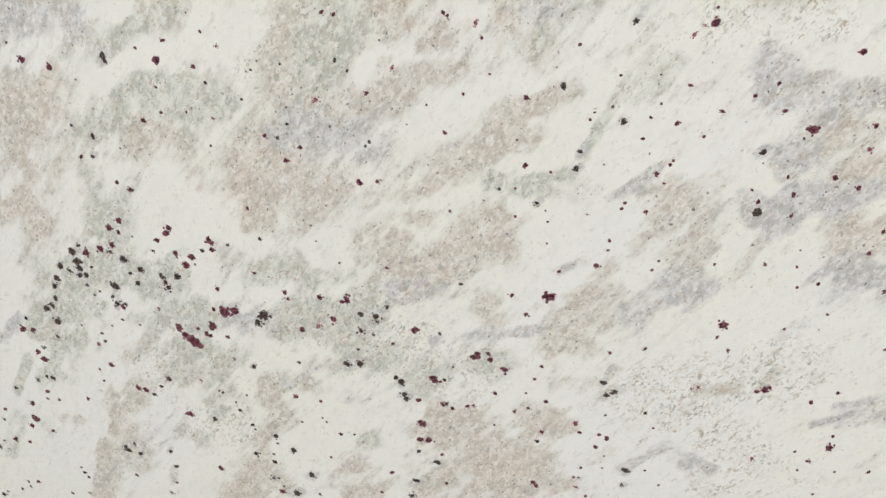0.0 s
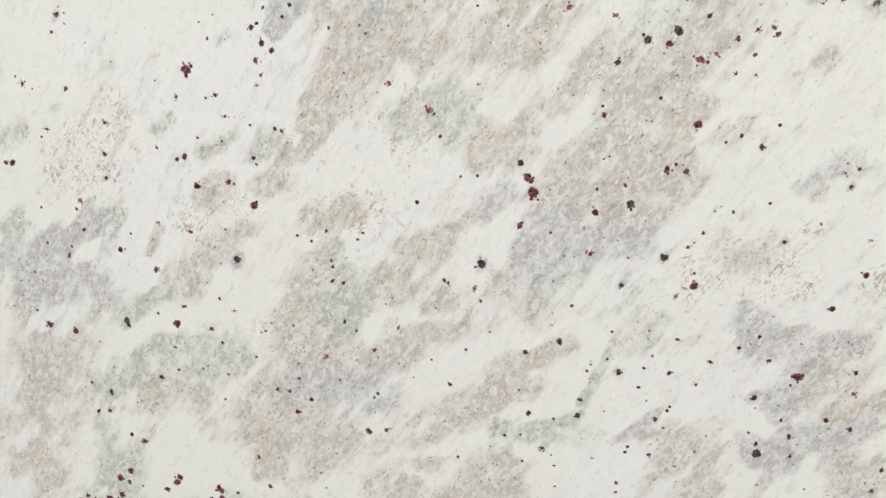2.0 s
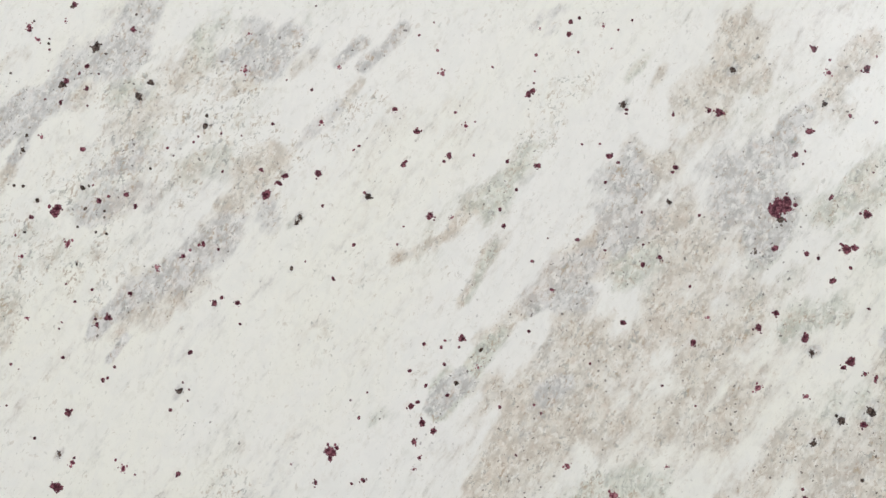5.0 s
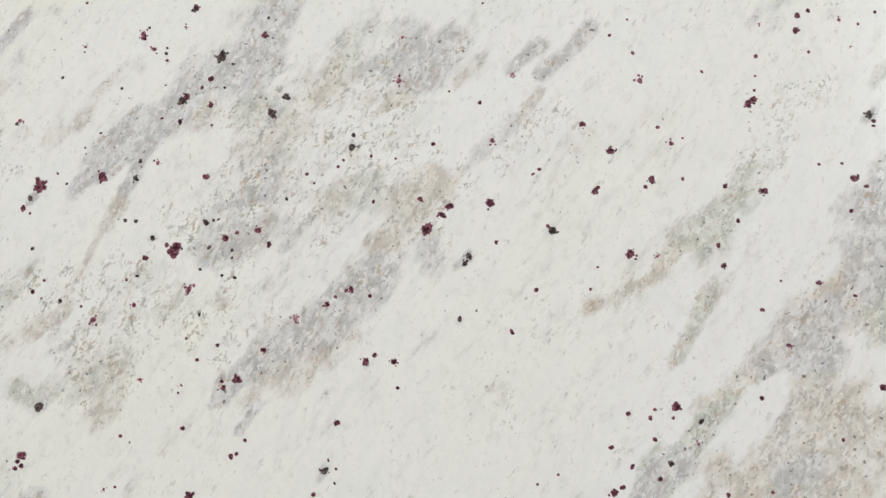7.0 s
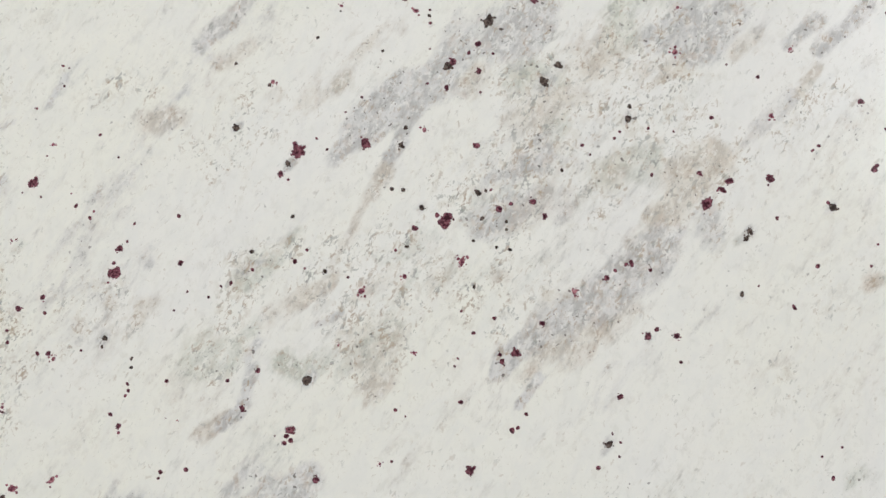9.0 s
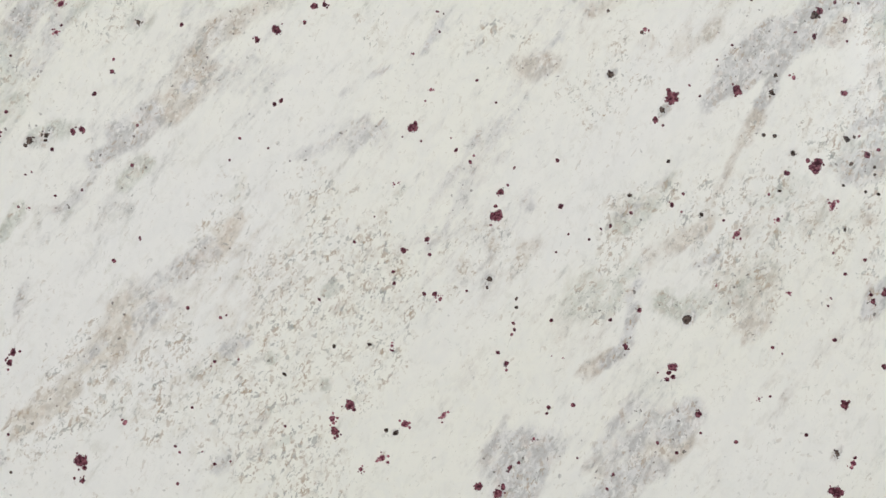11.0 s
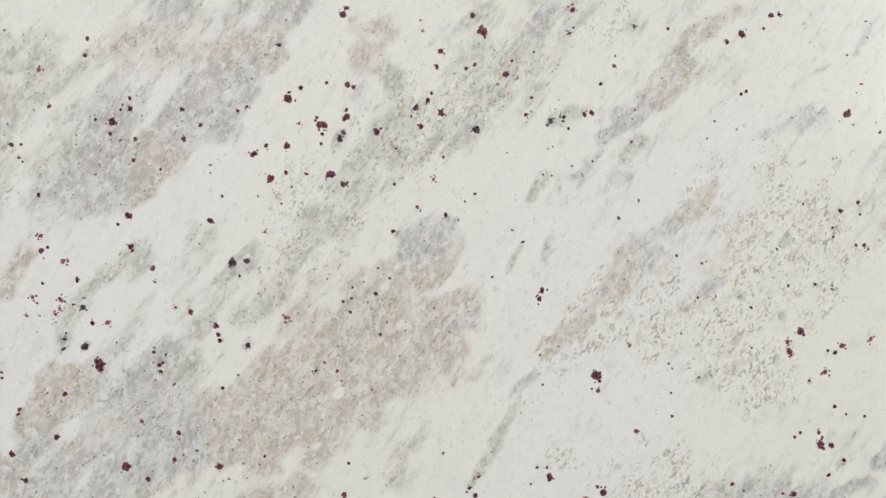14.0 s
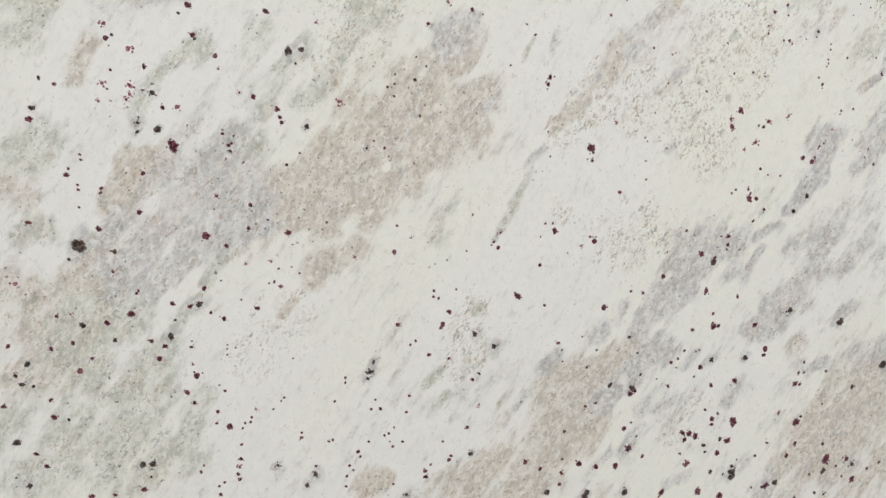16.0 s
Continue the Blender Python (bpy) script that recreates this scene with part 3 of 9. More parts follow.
vein(TAN, 0.283, 1.302, 0.310, 1.309, 0.0213, 0.89)
vein(TAN, 0.273, 1.275, 0.290, 1.285, 0.0180, 0.89)
vein(TAN, 0.259, 1.254, 0.273, 1.264, 0.0081, 0.89)
vein(TAN, 0.249, 1.236, 0.259, 1.250, 0.0043, 0.78)
vein(TAN, 0.330, 1.296, 0.343, 1.306, 0.0172, 0.73)
vein(TAN, 0.400, 1.352, 0.406, 1.367, 0.0194, 0.58)
vein(GREEN, 0.311, 1.256, 0.331, 1.260, 0.0123, 0.73)
vein(GREEN, 0.331, 1.260, 0.344, 1.270, 0.0121, 0.73)
vein(GREEN, 0.338, 1.247, 0.351, 1.257, 0.0086, 0.63)
vein(GREEN, 0.446, 1.412, 0.463, 1.421, 0.0107, 0.78)
vein(GREEN, 0.463, 1.421, 0.478, 1.429, 0.0106, 0.78)
vein(GREEN, 0.478, 1.429, 0.494, 1.441, 0.0035, 0.68)
vein(GREEN, 0.473, 1.391, 0.485, 1.388, 0.0091, 0.58)
vein(GREEN, 0.433, 1.358, 0.451, 1.361, 0.0078, 0.68)
vein(GREEN, 0.427, 1.352, 0.442, 1.358, 0.0069, 0.68)
vein(GREY, 0.528, 1.369, 0.539, 1.378, 0.0039, 0.83)
vein(GREY, 0.539, 1.378, 0.551, 1.396, 0.0038, 0.83)
vein(GREEN, 0.527, 1.399, 0.532, 1.405, 0.0087, 0.48)
vein(GREEN, 0.447, 1.308, 0.461, 1.311, 0.0110, 0.68)
vein(TAN, 0.420, 1.289, 0.444, 1.295, 0.0144, 0.83)
vein(TAN, 0.432, 1.276, 0.450, 1.283, 0.0159, 0.83)
vein(TAN, 0.399, 1.265, 0.414, 1.276, 0.0082, 0.83)
vein(TAN, 0.482, 1.315, 0.496, 1.327, 0.0167, 0.78)
vein(TAN, 0.494, 1.303, 0.517, 1.309, 0.0135, 0.78)
vein(TAN, 0.465, 1.296, 0.489, 1.297, 0.0154, 0.73)
vein(GREY, 0.530, 1.326, 0.527, 1.326, 0.0059, 0.89)
vein(TAN, 0.460, 1.264, 0.478, 1.271, 0.0141, 0.78)
vein(TAN, 0.452, 1.245, 0.470, 1.246, 0.0158, 0.83)
vein(TAN, 0.427, 1.237, 0.440, 1.225, 0.0130, 0.78)
vein(TAN, 0.409, 1.207, 0.422, 1.224, 0.0165, 0.83)
vein(TAN, 0.441, 1.202, 0.458, 1.226, 0.0144, 0.83)
vein(TAN, 0.370, 1.235, 0.383, 1.245, 0.0135, 0.83)
vein(TAN, 0.364, 1.248, 0.377, 1.238, 0.0085, 0.68)
vein(GREY, 0.364, 1.208, 0.377, 1.215, 0.0075, 0.78)
vein(TAN, 0.348, 1.193, 0.365, 1.204, 0.0046, 0.83)
vein(TAN, 0.325, 1.175, 0.342, 1.186, 0.0106, 0.94)
vein(TAN, 0.305, 1.159, 0.318, 1.167, 0.0072, 0.78)
vein(GREY, 0.397, 1.180, 0.410, 1.194, 0.0167, 0.83)
vein(GREY, 0.429, 1.182, 0.453, 1.193, 0.0130, 0.73)
vein(TAN, 0.465, 1.213, 0.479, 1.227, 0.0126, 0.63)
vein(TAN, 0.496, 1.253, 0.505, 1.260, 0.0107, 0.48)
vein(GREY, 0.538, 1.224, 0.549, 1.231, 0.0040, 0.83)
vein(GREY, 0.549, 1.231, 0.559, 1.237, 0.0039, 0.83)
vein(TAN, 0.549, 1.220, 0.552, 1.223, 0.0035, 0.68)
vein(TAN, 0.519, 1.254, 0.521, 1.254, 0.0066, 0.48)
vein(TAN, 0.541, 1.293, 0.543, 1.295, 0.0059, 0.68)
vein(TAN, 0.511, 1.181, 0.525, 1.188, 0.0107, 0.48)
vein(GREEN, 0.183, 1.235, 0.206, 1.246, 0.0052, 0.89)
vein(GREEN, 0.154, 1.250, 0.165, 1.257, 0.0040, 0.68)
vein(TAN, 0.119, 1.230, 0.131, 1.245, 0.0034, 0.78)
vein(GREEN, 0.116, 1.223, 0.121, 1.230, 0.0034, 0.58)
vein(GREEN, 0.039, 1.242, 0.056, 1.246, 0.0094, 0.48)
vein(GREY, 0.065, 1.168, 0.085, 1.177, 0.0107, 0.89)
vein(GREY, 0.085, 1.177, 0.106, 1.186, 0.0105, 0.89)
vein(GREEN, 0.085, 1.173, 0.117, 1.190, 0.0092, 0.83)
vein(GREEN, 0.037, 1.181, 0.041, 1.185, 0.0096, 0.68)
vein(GREY, 0.035, 1.155, 0.056, 1.156, 0.0131, 0.83)
vein(GREY, 0.068, 1.146, 0.096, 1.151, 0.0107, 0.89)
vein(TAN, 0.159, 1.148, 0.182, 1.165, 0.0100, 0.83)
vein(TAN, 0.190, 1.172, 0.212, 1.188, 0.0097, 0.78)
vein(TAN, 0.140, 1.169, 0.148, 1.184, 0.0048, 0.78)
vein(TAN, 0.183, 1.205, 0.198, 1.216, 0.0086, 0.78)
vein(TAN, 0.220, 1.214, 0.234, 1.221, 0.0084, 0.68)
vein(TAN, 0.227, 1.221, 0.245, 1.236, 0.0050, 0.68)
vein(GREEN, 0.263, 1.167, 0.270, 1.174, 0.0112, 0.63)
vein(TAN, 0.252, 1.194, 0.284, 1.203, 0.0111, 0.68)
vein(GREEN, 0.220, 1.235, 0.234, 1.242, 0.0095, 0.63)
vein(TAN, 0.151, 1.292, 0.155, 1.303, 0.0033, 0.48)
vein(GREEN, 0.199, 1.300, 0.206, 1.307, 0.0038, 0.48)
vein(TAN, 0.128, 1.288, 0.129, 1.289, 0.0040, 0.58)

vein(TAN, 0.381, 1.476, 0.397, 1.499, 0.0149, 0.83)
vein(TAN, 0.397, 1.499, 0.410, 1.515, 0.0149, 0.83)
vein(TAN, 0.375, 1.454, 0.391, 1.473, 0.0099, 0.78)
vein(TAN, 0.416, 1.505, 0.413, 1.489, 0.0099, 0.68)
vein(TAN, 0.365, 1.441, 0.352, 1.429, 0.0092, 0.83)
vein(TAN, 0.447, 1.466, 0.456, 1.478, 0.0081, 0.89)
vein(GREY, 0.431, 1.463, 0.441, 1.469, 0.0072, 0.83)
vein(GREY, 0.415, 1.441, 0.428, 1.456, 0.0072, 0.94)
vein(TAN, 0.466, 1.497, 0.476, 1.510, 0.0065, 0.68)
vein(TAN, 0.460, 1.488, 0.469, 1.497, 0.0072, 0.58)
vein(GREY, 0.489, 1.437, 0.502, 1.449, 0.0043, 0.78)
vein(TAN, 0.470, 1.421, 0.483, 1.434, 0.0032, 0.68)
vein(GREEN, 0.445, 1.409, 0.455, 1.415, 0.0081, 0.68)
vein(TAN, 0.353, 1.477, 0.363, 1.499, 0.0033, 0.38)

vein(GREY, -0.096, 1.503, -0.080, 1.520, 0.0040, 0.68)
vein(GREY, -0.080, 1.520, -0.069, 1.531, 0.0040, 0.68)
vein(GREY, -0.069, 1.531, -0.061, 1.539, 0.0040, 0.68)
vein(TAN, -0.087, 1.494, -0.073, 1.502, 0.0040, 0.48)
vein(GREEN, -0.061, 1.538, -0.047, 1.542, 0.0030, 0.58)
vein(TAN, -0.033, 1.496, -0.020, 1.504, 0.0059, 0.43)
vein(TAN, -0.020, 1.504, -0.003, 1.512, 0.0059, 0.43)
vein(TAN, -0.043, 1.477, -0.033, 1.485, 0.0088, 0.43)
vein(GREY, 0.054, 1.528, 0.065, 1.539, 0.0101, 0.94)
vein(GREY, 0.036, 1.506, 0.060, 1.519, 0.0130, 0.89)
vein(GREY, 0.017, 1.490, 0.030, 1.500, 0.0087, 0.94)
vein(GREY, -0.005, 1.473, 0.012, 1.484, 0.0092, 0.94)
vein(GREY, -0.020, 1.460, -0.007, 1.471, 0.0064, 0.94)
vein(GREY, -0.031, 1.449, -0.023, 1.457, 0.0039, 0.58)
vein(GREY, -0.009, 1.449, -0.001, 1.457, 0.0034, 0.99)
vein(TAN, -0.016, 1.430, -0.009, 1.446, 0.0034, 0.83)
vein(TAN, -0.024, 1.419, -0.016, 1.430, 0.0024, 0.68)
vein(TAN, -0.033, 1.398, -0.028, 1.409, 0.0021, 0.68)
vein(GREEN, 0.052, 1.486, 0.069, 1.489, 0.0071, 0.63)
vein(TAN, 0.061, 1.472, 0.072, 1.478, 0.0141, 0.53)
vein(TAN, 0.082, 1.497, 0.098, 1.507, 0.0113, 0.63)
vein(GREY, 0.120, 1.507, 0.138, 1.509, 0.0084, 0.78)
vein(GREY, 0.144, 1.512, 0.154, 1.515, 0.0126, 0.78)
vein(GREEN, 0.104, 1.513, 0.114, 1.527, 0.0113, 0.63)
vein(TAN, 0.114, 1.488, 0.125, 1.493, 0.0070, 0.58)
vein(TAN, 0.157, 1.501, 0.165, 1.506, 0.0069, 0.53)
vein(GREY, 0.130, 1.526, 0.141, 1.523, 0.0056, 0.58)
vein(GREEN, 0.035, 1.421, 0.051, 1.424, 0.0084, 0.83)
vein(GREEN, 0.051, 1.419, 0.064, 1.432, 0.0056, 0.68)
vein(TAN, 0.059, 1.445, 0.072, 1.453, 0.0062, 0.58)
vein(GREEN, 0.072, 1.461, 0.073, 1.463, 0.0084, 0.38)
vein(GREY, 0.178, 1.503, 0.194, 1.514, 0.0028, 0.68)
vein(GREY, 0.194, 1.500, 0.207, 1.511, 0.0037, 0.68)
vein(GREY, 0.207, 1.511, 0.218, 1.522, 0.0037, 0.68)
vein(TAN, 0.183, 1.479, 0.193, 1.492, 0.0028, 0.68)
vein(GREY, 0.164, 1.463, 0.175, 1.473, 0.0037, 0.89)
vein(GREY, 0.175, 1.473, 0.180, 1.479, 0.0037, 0.89)
vein(GREY, 0.158, 1.455, 0.164, 1.463, 0.0023, 0.78)
vein(TAN, 0.130, 1.442, 0.148, 1.447, 0.0082, 0.83)
vein(TAN, 0.125, 1.429, 0.138, 1.437, 0.0055, 0.89)
vein(TAN, 0.117, 1.421, 0.122, 1.426, 0.0068, 0.89)
vein(GREY, 0.140, 1.421, 0.138, 1.418, 0.0068, 0.78)
vein(GREY, 0.122, 1.410, 0.127, 1.416, 0.0032, 0.89)
vein(TAN, 0.109, 1.405, 0.120, 1.413, 0.0068, 0.89)
vein(TAN, 0.099, 1.395, 0.112, 1.400, 0.0060, 0.89)
vein(GREY, 0.083, 1.380, 0.099, 1.392, 0.0068, 0.89)
vein(TAN, 0.089, 1.372, 0.094, 1.380, 0.0060, 0.78)
vein(GREY, 0.070, 1.372, 0.083, 1.380, 0.0068, 0.89)
vein(TAN, 0.063, 1.364, 0.076, 1.367, 0.0082, 0.89)
vein(GREY, 0.045, 1.352, 0.052, 1.359, 0.0037, 0.99)
vein(GREY, 0.053, 1.337, 0.063, 1.349, 0.0023, 0.78)
vein(TAN, 0.073, 1.359, 0.084, 1.367, 0.0023, 0.58)
vein(GREEN, 0.153, 1.410, 0.161, 1.415, 0.0020, 0.58)
vein(TAN, 0.260, 1.422, 0.268, 1.430, 0.0065, 0.78)
vein(TAN, 0.254, 1.415, 0.262, 1.420, 0.0035, 0.68)
vein(TAN, 0.244, 1.405, 0.252, 1.412, 0.0026, 0.78)
vein(TAN, 0.234, 1.395, 0.241, 1.402, 0.0018, 0.58)
vein(GREEN, 0.286, 1.451, 0.294, 1.456, 0.0035, 0.58)
vein(GREEN, 0.273, 1.435, 0.281, 1.443, 0.0022, 0.58)
vein(GREEN, 0.258, 1.380, 0.269, 1.400, 0.0022, 0.58)
vein(GREEN, 0.252, 1.367, 0.258, 1.377, 0.0017, 0.53)
vein(GREY, 0.302, 1.377, 0.312, 1.387, 0.0076, 0.89)
vein(TAN, 0.294, 1.380, 0.302, 1.384, 0.0034, 0.83)
vein(GREY, 0.286, 1.365, 0.296, 1.372, 0.0056, 0.89)
vein(TAN, 0.274, 1.355, 0.284, 1.362, 0.0034, 0.83)
vein(TAN, 0.263, 1.343, 0.271, 1.350, 0.0030, 0.78)
vein(TAN, 0.256, 1.333, 0.261, 1.340, 0.0026, 0.68)
vein(GREEN, 0.238, 1.318, 0.245, 1.323, 0.0064, 0.99)
vein(GREEN, 0.233, 1.311, 0.238, 1.314, 0.0030, 0.68)
vein(GREY, 0.303, 1.367, 0.313, 1.372, 0.0063, 0.73)
vein(TAN, 0.304, 1.343, 0.314, 1.348, 0.0088, 0.63)
vein(TAN, 0.296, 1.324, 0.306, 1.331, 0.0075, 0.78)
vein(TAN, 0.308, 1.326, 0.309, 1.327, 0.0087, 0.89)
vein(GREY, 0.293, 1.317, 0.303, 1.324, 0.0062, 0.78)
vein(TAN, 0.269, 1.312, 0.281, 1.314, 0.0050, 0.68)
vein(GREY, 0.295, 1.522, 0.306, 1.530, 0.0059, 0.63)
vein(GREEN, -0.072, 1.390, -0.061, 1.401, 0.0063, 0.68)
vein(GREEN, -0.056, 1.409, -0.048, 1.417, 0.0034, 0.58)
vein(TAN, -0.060, 1.377, -0.047, 1.385, 0.0063, 0.68)
vein(TAN, -0.047, 1.385, -0.034, 1.395, 0.0033, 0.68)
vein(GREEN, -0.078, 1.364, -0.068, 1.372, 0.0033, 0.68)
vein(GREY, -0.073, 1.336, -0.069, 1.351, 0.0028, 0.78)
vein(GREY, -0.082, 1.326, -0.076, 1.331, 0.0033, 0.68)
vein(GREEN, -0.047, 1.349, -0.050, 1.351, 0.0098, 0.68)
vein(TAN, -0.021, 1.362, -0.014, 1.367, 0.0126, 0.63)
vein(GREEN, -0.004, 1.387, 0.004, 1.393, 0.0070, 0.53)
vein(TAN, -0.018, 1.341, -0.010, 1.346, 0.0069, 0.58)
vein(TAN, 0.044, 1.394, 0.045, 1.394, 0.0033, 0.68)
vein(GREEN, 0.020, 1.390, 0.030, 1.398, 0.0084, 0.38)
vein(GREEN, 0.001, 1.406, 0.011, 1.411, 0.0085, 0.48)
vein(TAN, 0.163, 1.367, 0.164, 1.367, 0.0027, 0.38)
vein(TAN, 0.168, 1.355, 0.169, 1.355, 0.0022, 0.48)
vein(TAN, 0.198, 1.380, 0.199, 1.380, 0.0031, 0.38)

vein(GREY, -0.358, 1.486, -0.348, 1.492, 0.0112, 0.63)
vein(GREY, -0.353, 1.465, -0.345, 1.476, 0.0070, 0.58)
vein(GREEN, -0.352, 1.432, -0.341, 1.438, 0.0037, 0.89)
vein(GREEN, -0.339, 1.438, -0.331, 1.439, 0.0023, 0.68)
vein(GREEN, -0.363, 1.459, -0.360, 1.451, 0.0056, 0.53)
vein(GREY, -0.315, 1.457, -0.314, 1.458, 0.0028, 0.48)
vein(TAN, -0.268, 1.482, -0.252, 1.495, 0.0062, 0.78)
vein(TAN, -0.275, 1.471, -0.268, 1.479, 0.0038, 0.89)
vein(TAN, -0.283, 1.452, -0.277, 1.460, 0.0070, 0.89)
vein(GREY, -0.281, 1.457, -0.280, 1.458, 0.0038, 0.78)
vein(TAN, -0.296, 1.441, -0.286, 1.449, 0.0061, 0.78)
vein(GREY, -0.312, 1.433, -0.296, 1.441, 0.0061, 0.83)
vein(GREY, -0.321, 1.422, -0.312, 1.430, 0.0033, 0.78)
vein(GREY, -0.330, 1.403, -0.320, 1.419, 0.0019, 0.48)
vein(GREEN, -0.309, 1.411, -0.301, 1.417, 0.0037, 0.68)
vein(GREEN, -0.363, 1.387, -0.358, 1.398, 0.0028, 0.73)
vein(GREEN, -0.337, 1.392, -0.332, 1.400, 0.0023, 0.38)
vein(GREY, -0.358, 1.350, -0.354, 1.363, 0.0014, 0.58)
vein(GREY, -0.208, 1.452, -0.198, 1.460, 0.0024, 0.48)
vein(GREY, -0.198, 1.460, -0.184, 1.466, 0.0024, 0.48)
vein(GREY, -0.224, 1.425, -0.208, 1.433, 0.0033, 0.58)
vein(GREY, -0.203, 1.433, -0.187, 1.439, 0.0024, 0.53)
vein(GREY, -0.168, 1.474, -0.160, 1.488, 0.0017, 0.53)
vein(GREEN, -0.181, 1.404, -0.177, 1.409, 0.0016, 0.58)
vein(TAN, -0.120, 1.464, -0.109, 1.469, 0.0071, 0.58)
vein(GREY, -0.111, 1.475, -0.103, 1.480, 0.0024, 0.48)
vein(TAN, -0.063, 1.478, -0.062, 1.479, 0.0038, 0.38)
vein(TAN, -0.090, 1.483, -0.089, 1.484, 0.0086, 0.33)
vein(GREY, -0.279, 1.374, -0.269, 1.382, 0.0023, 0.63)
vein(TAN, -0.259, 1.382, -0.258, 1.393, 0.0019, 0.58)
vein(GREEN, -0.258, 1.403, -0.253, 1.414, 0.0033, 0.48)
vein(GREY, -0.297, 1.361, -0.287, 1.369, 0.0037, 0.58)
vein(TAN, -0.313, 1.353, -0.302, 1.358, 0.0061, 0.68)
vein(GREY, -0.302, 1.348, -0.294, 1.355, 0.0032, 0.58)
vein(TAN, -0.318, 1.337, -0.307, 1.342, 0.0060, 0.83)
vein(GREY, -0.325, 1.327, -0.317, 1.334, 0.0028, 0.78)
vein(TAN, -0.335, 1.316, -0.328, 1.327, 0.0037, 0.78)
vein(TAN, -0.348, 1.303, -0.335, 1.308, 0.0055, 0.78)
vein(TAN, -0.358, 1.292, -0.348, 1.298, 0.0027, 0.78)
vein(TAN, -0.313, 1.314, -0.315, 1.324, 0.0014, 0.48)
vein(GREEN, -0.213, 1.359, -0.209, 1.360, 0.0035, 1.00)
vein(GREEN, -0.239, 1.328, -0.238, 1.328, 0.0023, 1.00)
vein(GREEN, -0.214, 1.316, -0.214, 1.317, 0.0025, 1.00)
vein(TAN, -0.246, 1.295, -0.241, 1.301, 0.0028, 0.68)
vein(GREEN, -0.240, 1.304, -0.240, 1.304, 0.0023, 1.00)
vein(GREEN, -0.238, 1.288, -0.229, 1.292, 0.0023, 0.73)
vein(TAN, -0.246, 1.280, -0.241, 1.285, 0.0021, 0.68)
vein(TAN, -0.186, 1.284, -0.185, 1.284, 0.0016, 0.89)
vein(TAN, -0.207, 1.353, -0.200, 1.356, 0.0023, 0.48)
vein(GREY, -0.262, 1.277, -0.256, 1.282, 0.0028, 0.48)
vein(GREY, -0.255, 1.332, -0.254, 1.333, 0.0028, 0.43)
vein(GREY, 0.003, 1.470, 0.019, 1.484, 0.0086, 0.94)
vein(TAN, 0.017, 1.484, 0.030, 1.484, 0.0063, 0.68)
vein(TAN, 0.030, 1.484, 0.036, 1.492, 0.0063, 0.68)
vein(GREY, -0.014, 1.467, -0.000, 1.470, 0.0072, 0.89)
vein(GREY, -0.025, 1.453, -0.014, 1.461, 0.0038, 0.78)
vein(GREY, -0.006, 1.453, -0.000, 1.462, 0.0034, 0.89)
vein(TAN, -0.017, 1.431, -0.009, 1.442, 0.0038, 0.78)
vein(TAN, -0.026, 1.412, -0.017, 1.426, 0.0029, 0.68)
vein(TAN, -0.034, 1.399, -0.026, 1.410, 0.0021, 0.58)
vein(GREEN, 0.034, 1.421, 0.045, 1.424, 0.0071, 0.68)
vein(GREEN, -0.012, 1.402, -0.001, 1.404, 0.0057, 0.48)
vein(TAN, -0.018, 1.383, -0.007, 1.391, 0.0062, 0.48)
vein(TAN, -0.061, 1.375, -0.047, 1.383, 0.0056, 0.58)
vein(TAN, -0.047, 1.383, -0.034, 1.391, 0.0033, 0.58)
vein(GREY, -0.040, 1.372, -0.029, 1.377, 0.0019, 0.48)
vein(GREY, -0.074, 1.396, -0.066, 1.401, 0.0024, 0.43)
vein(GREEN, -0.048, 1.353, -0.034, 1.356, 0.0098, 0.53)
vein(GREEN, -0.093, 1.356, -0.083, 1.359, 0.0098, 0.43)
vein(GREEN, -0.021, 1.364, -0.010, 1.372, 0.0113, 0.43)
vein(TAN, -0.093, 1.322, -0.080, 1.330, 0.0042, 0.68)
vein(GREY, -0.072, 1.356, -0.066, 1.364, 0.0021, 0.58)
vein(TAN, -0.117, 1.380, -0.116, 1.381, 0.0070, 0.38)
vein(GREY, -0.117, 1.399, -0.116, 1.400, 0.0033, 0.48)
vein(GREY, -0.054, 1.295, -0.041, 1.301, 0.0084, 0.78)
vein(TAN, -0.062, 1.282, -0.046, 1.288, 0.0084, 0.73)
vein(GREY, -0.073, 1.269, -0.059, 1.277, 0.0069, 0.68)
vein(GREY, -0.080, 1.293, -0.070, 1.301, 0.0037, 0.58)
vein(TAN, -0.088, 1.277, -0.081, 1.282, 0.0055, 0.58)
vein(TAN, -0.038, 1.288, -0.033, 1.293, 0.0037, 0.58)
vein(GREY, -0.125, 1.280, -0.117, 1.282, 0.0069, 0.83)
vein(GREY, -0.123, 1.293, -0.125, 1.288, 0.0037, 0.68)
vein(GREY, -0.133, 1.267, -0.125, 1.272, 0.0032, 0.78)
vein(GREEN, 0.046, 1.356, 0.049, 1.359, 0.0024, 0.99)
vein(TAN, 0.017, 1.391, 0.018, 1.392, 0.0085, 0.43)

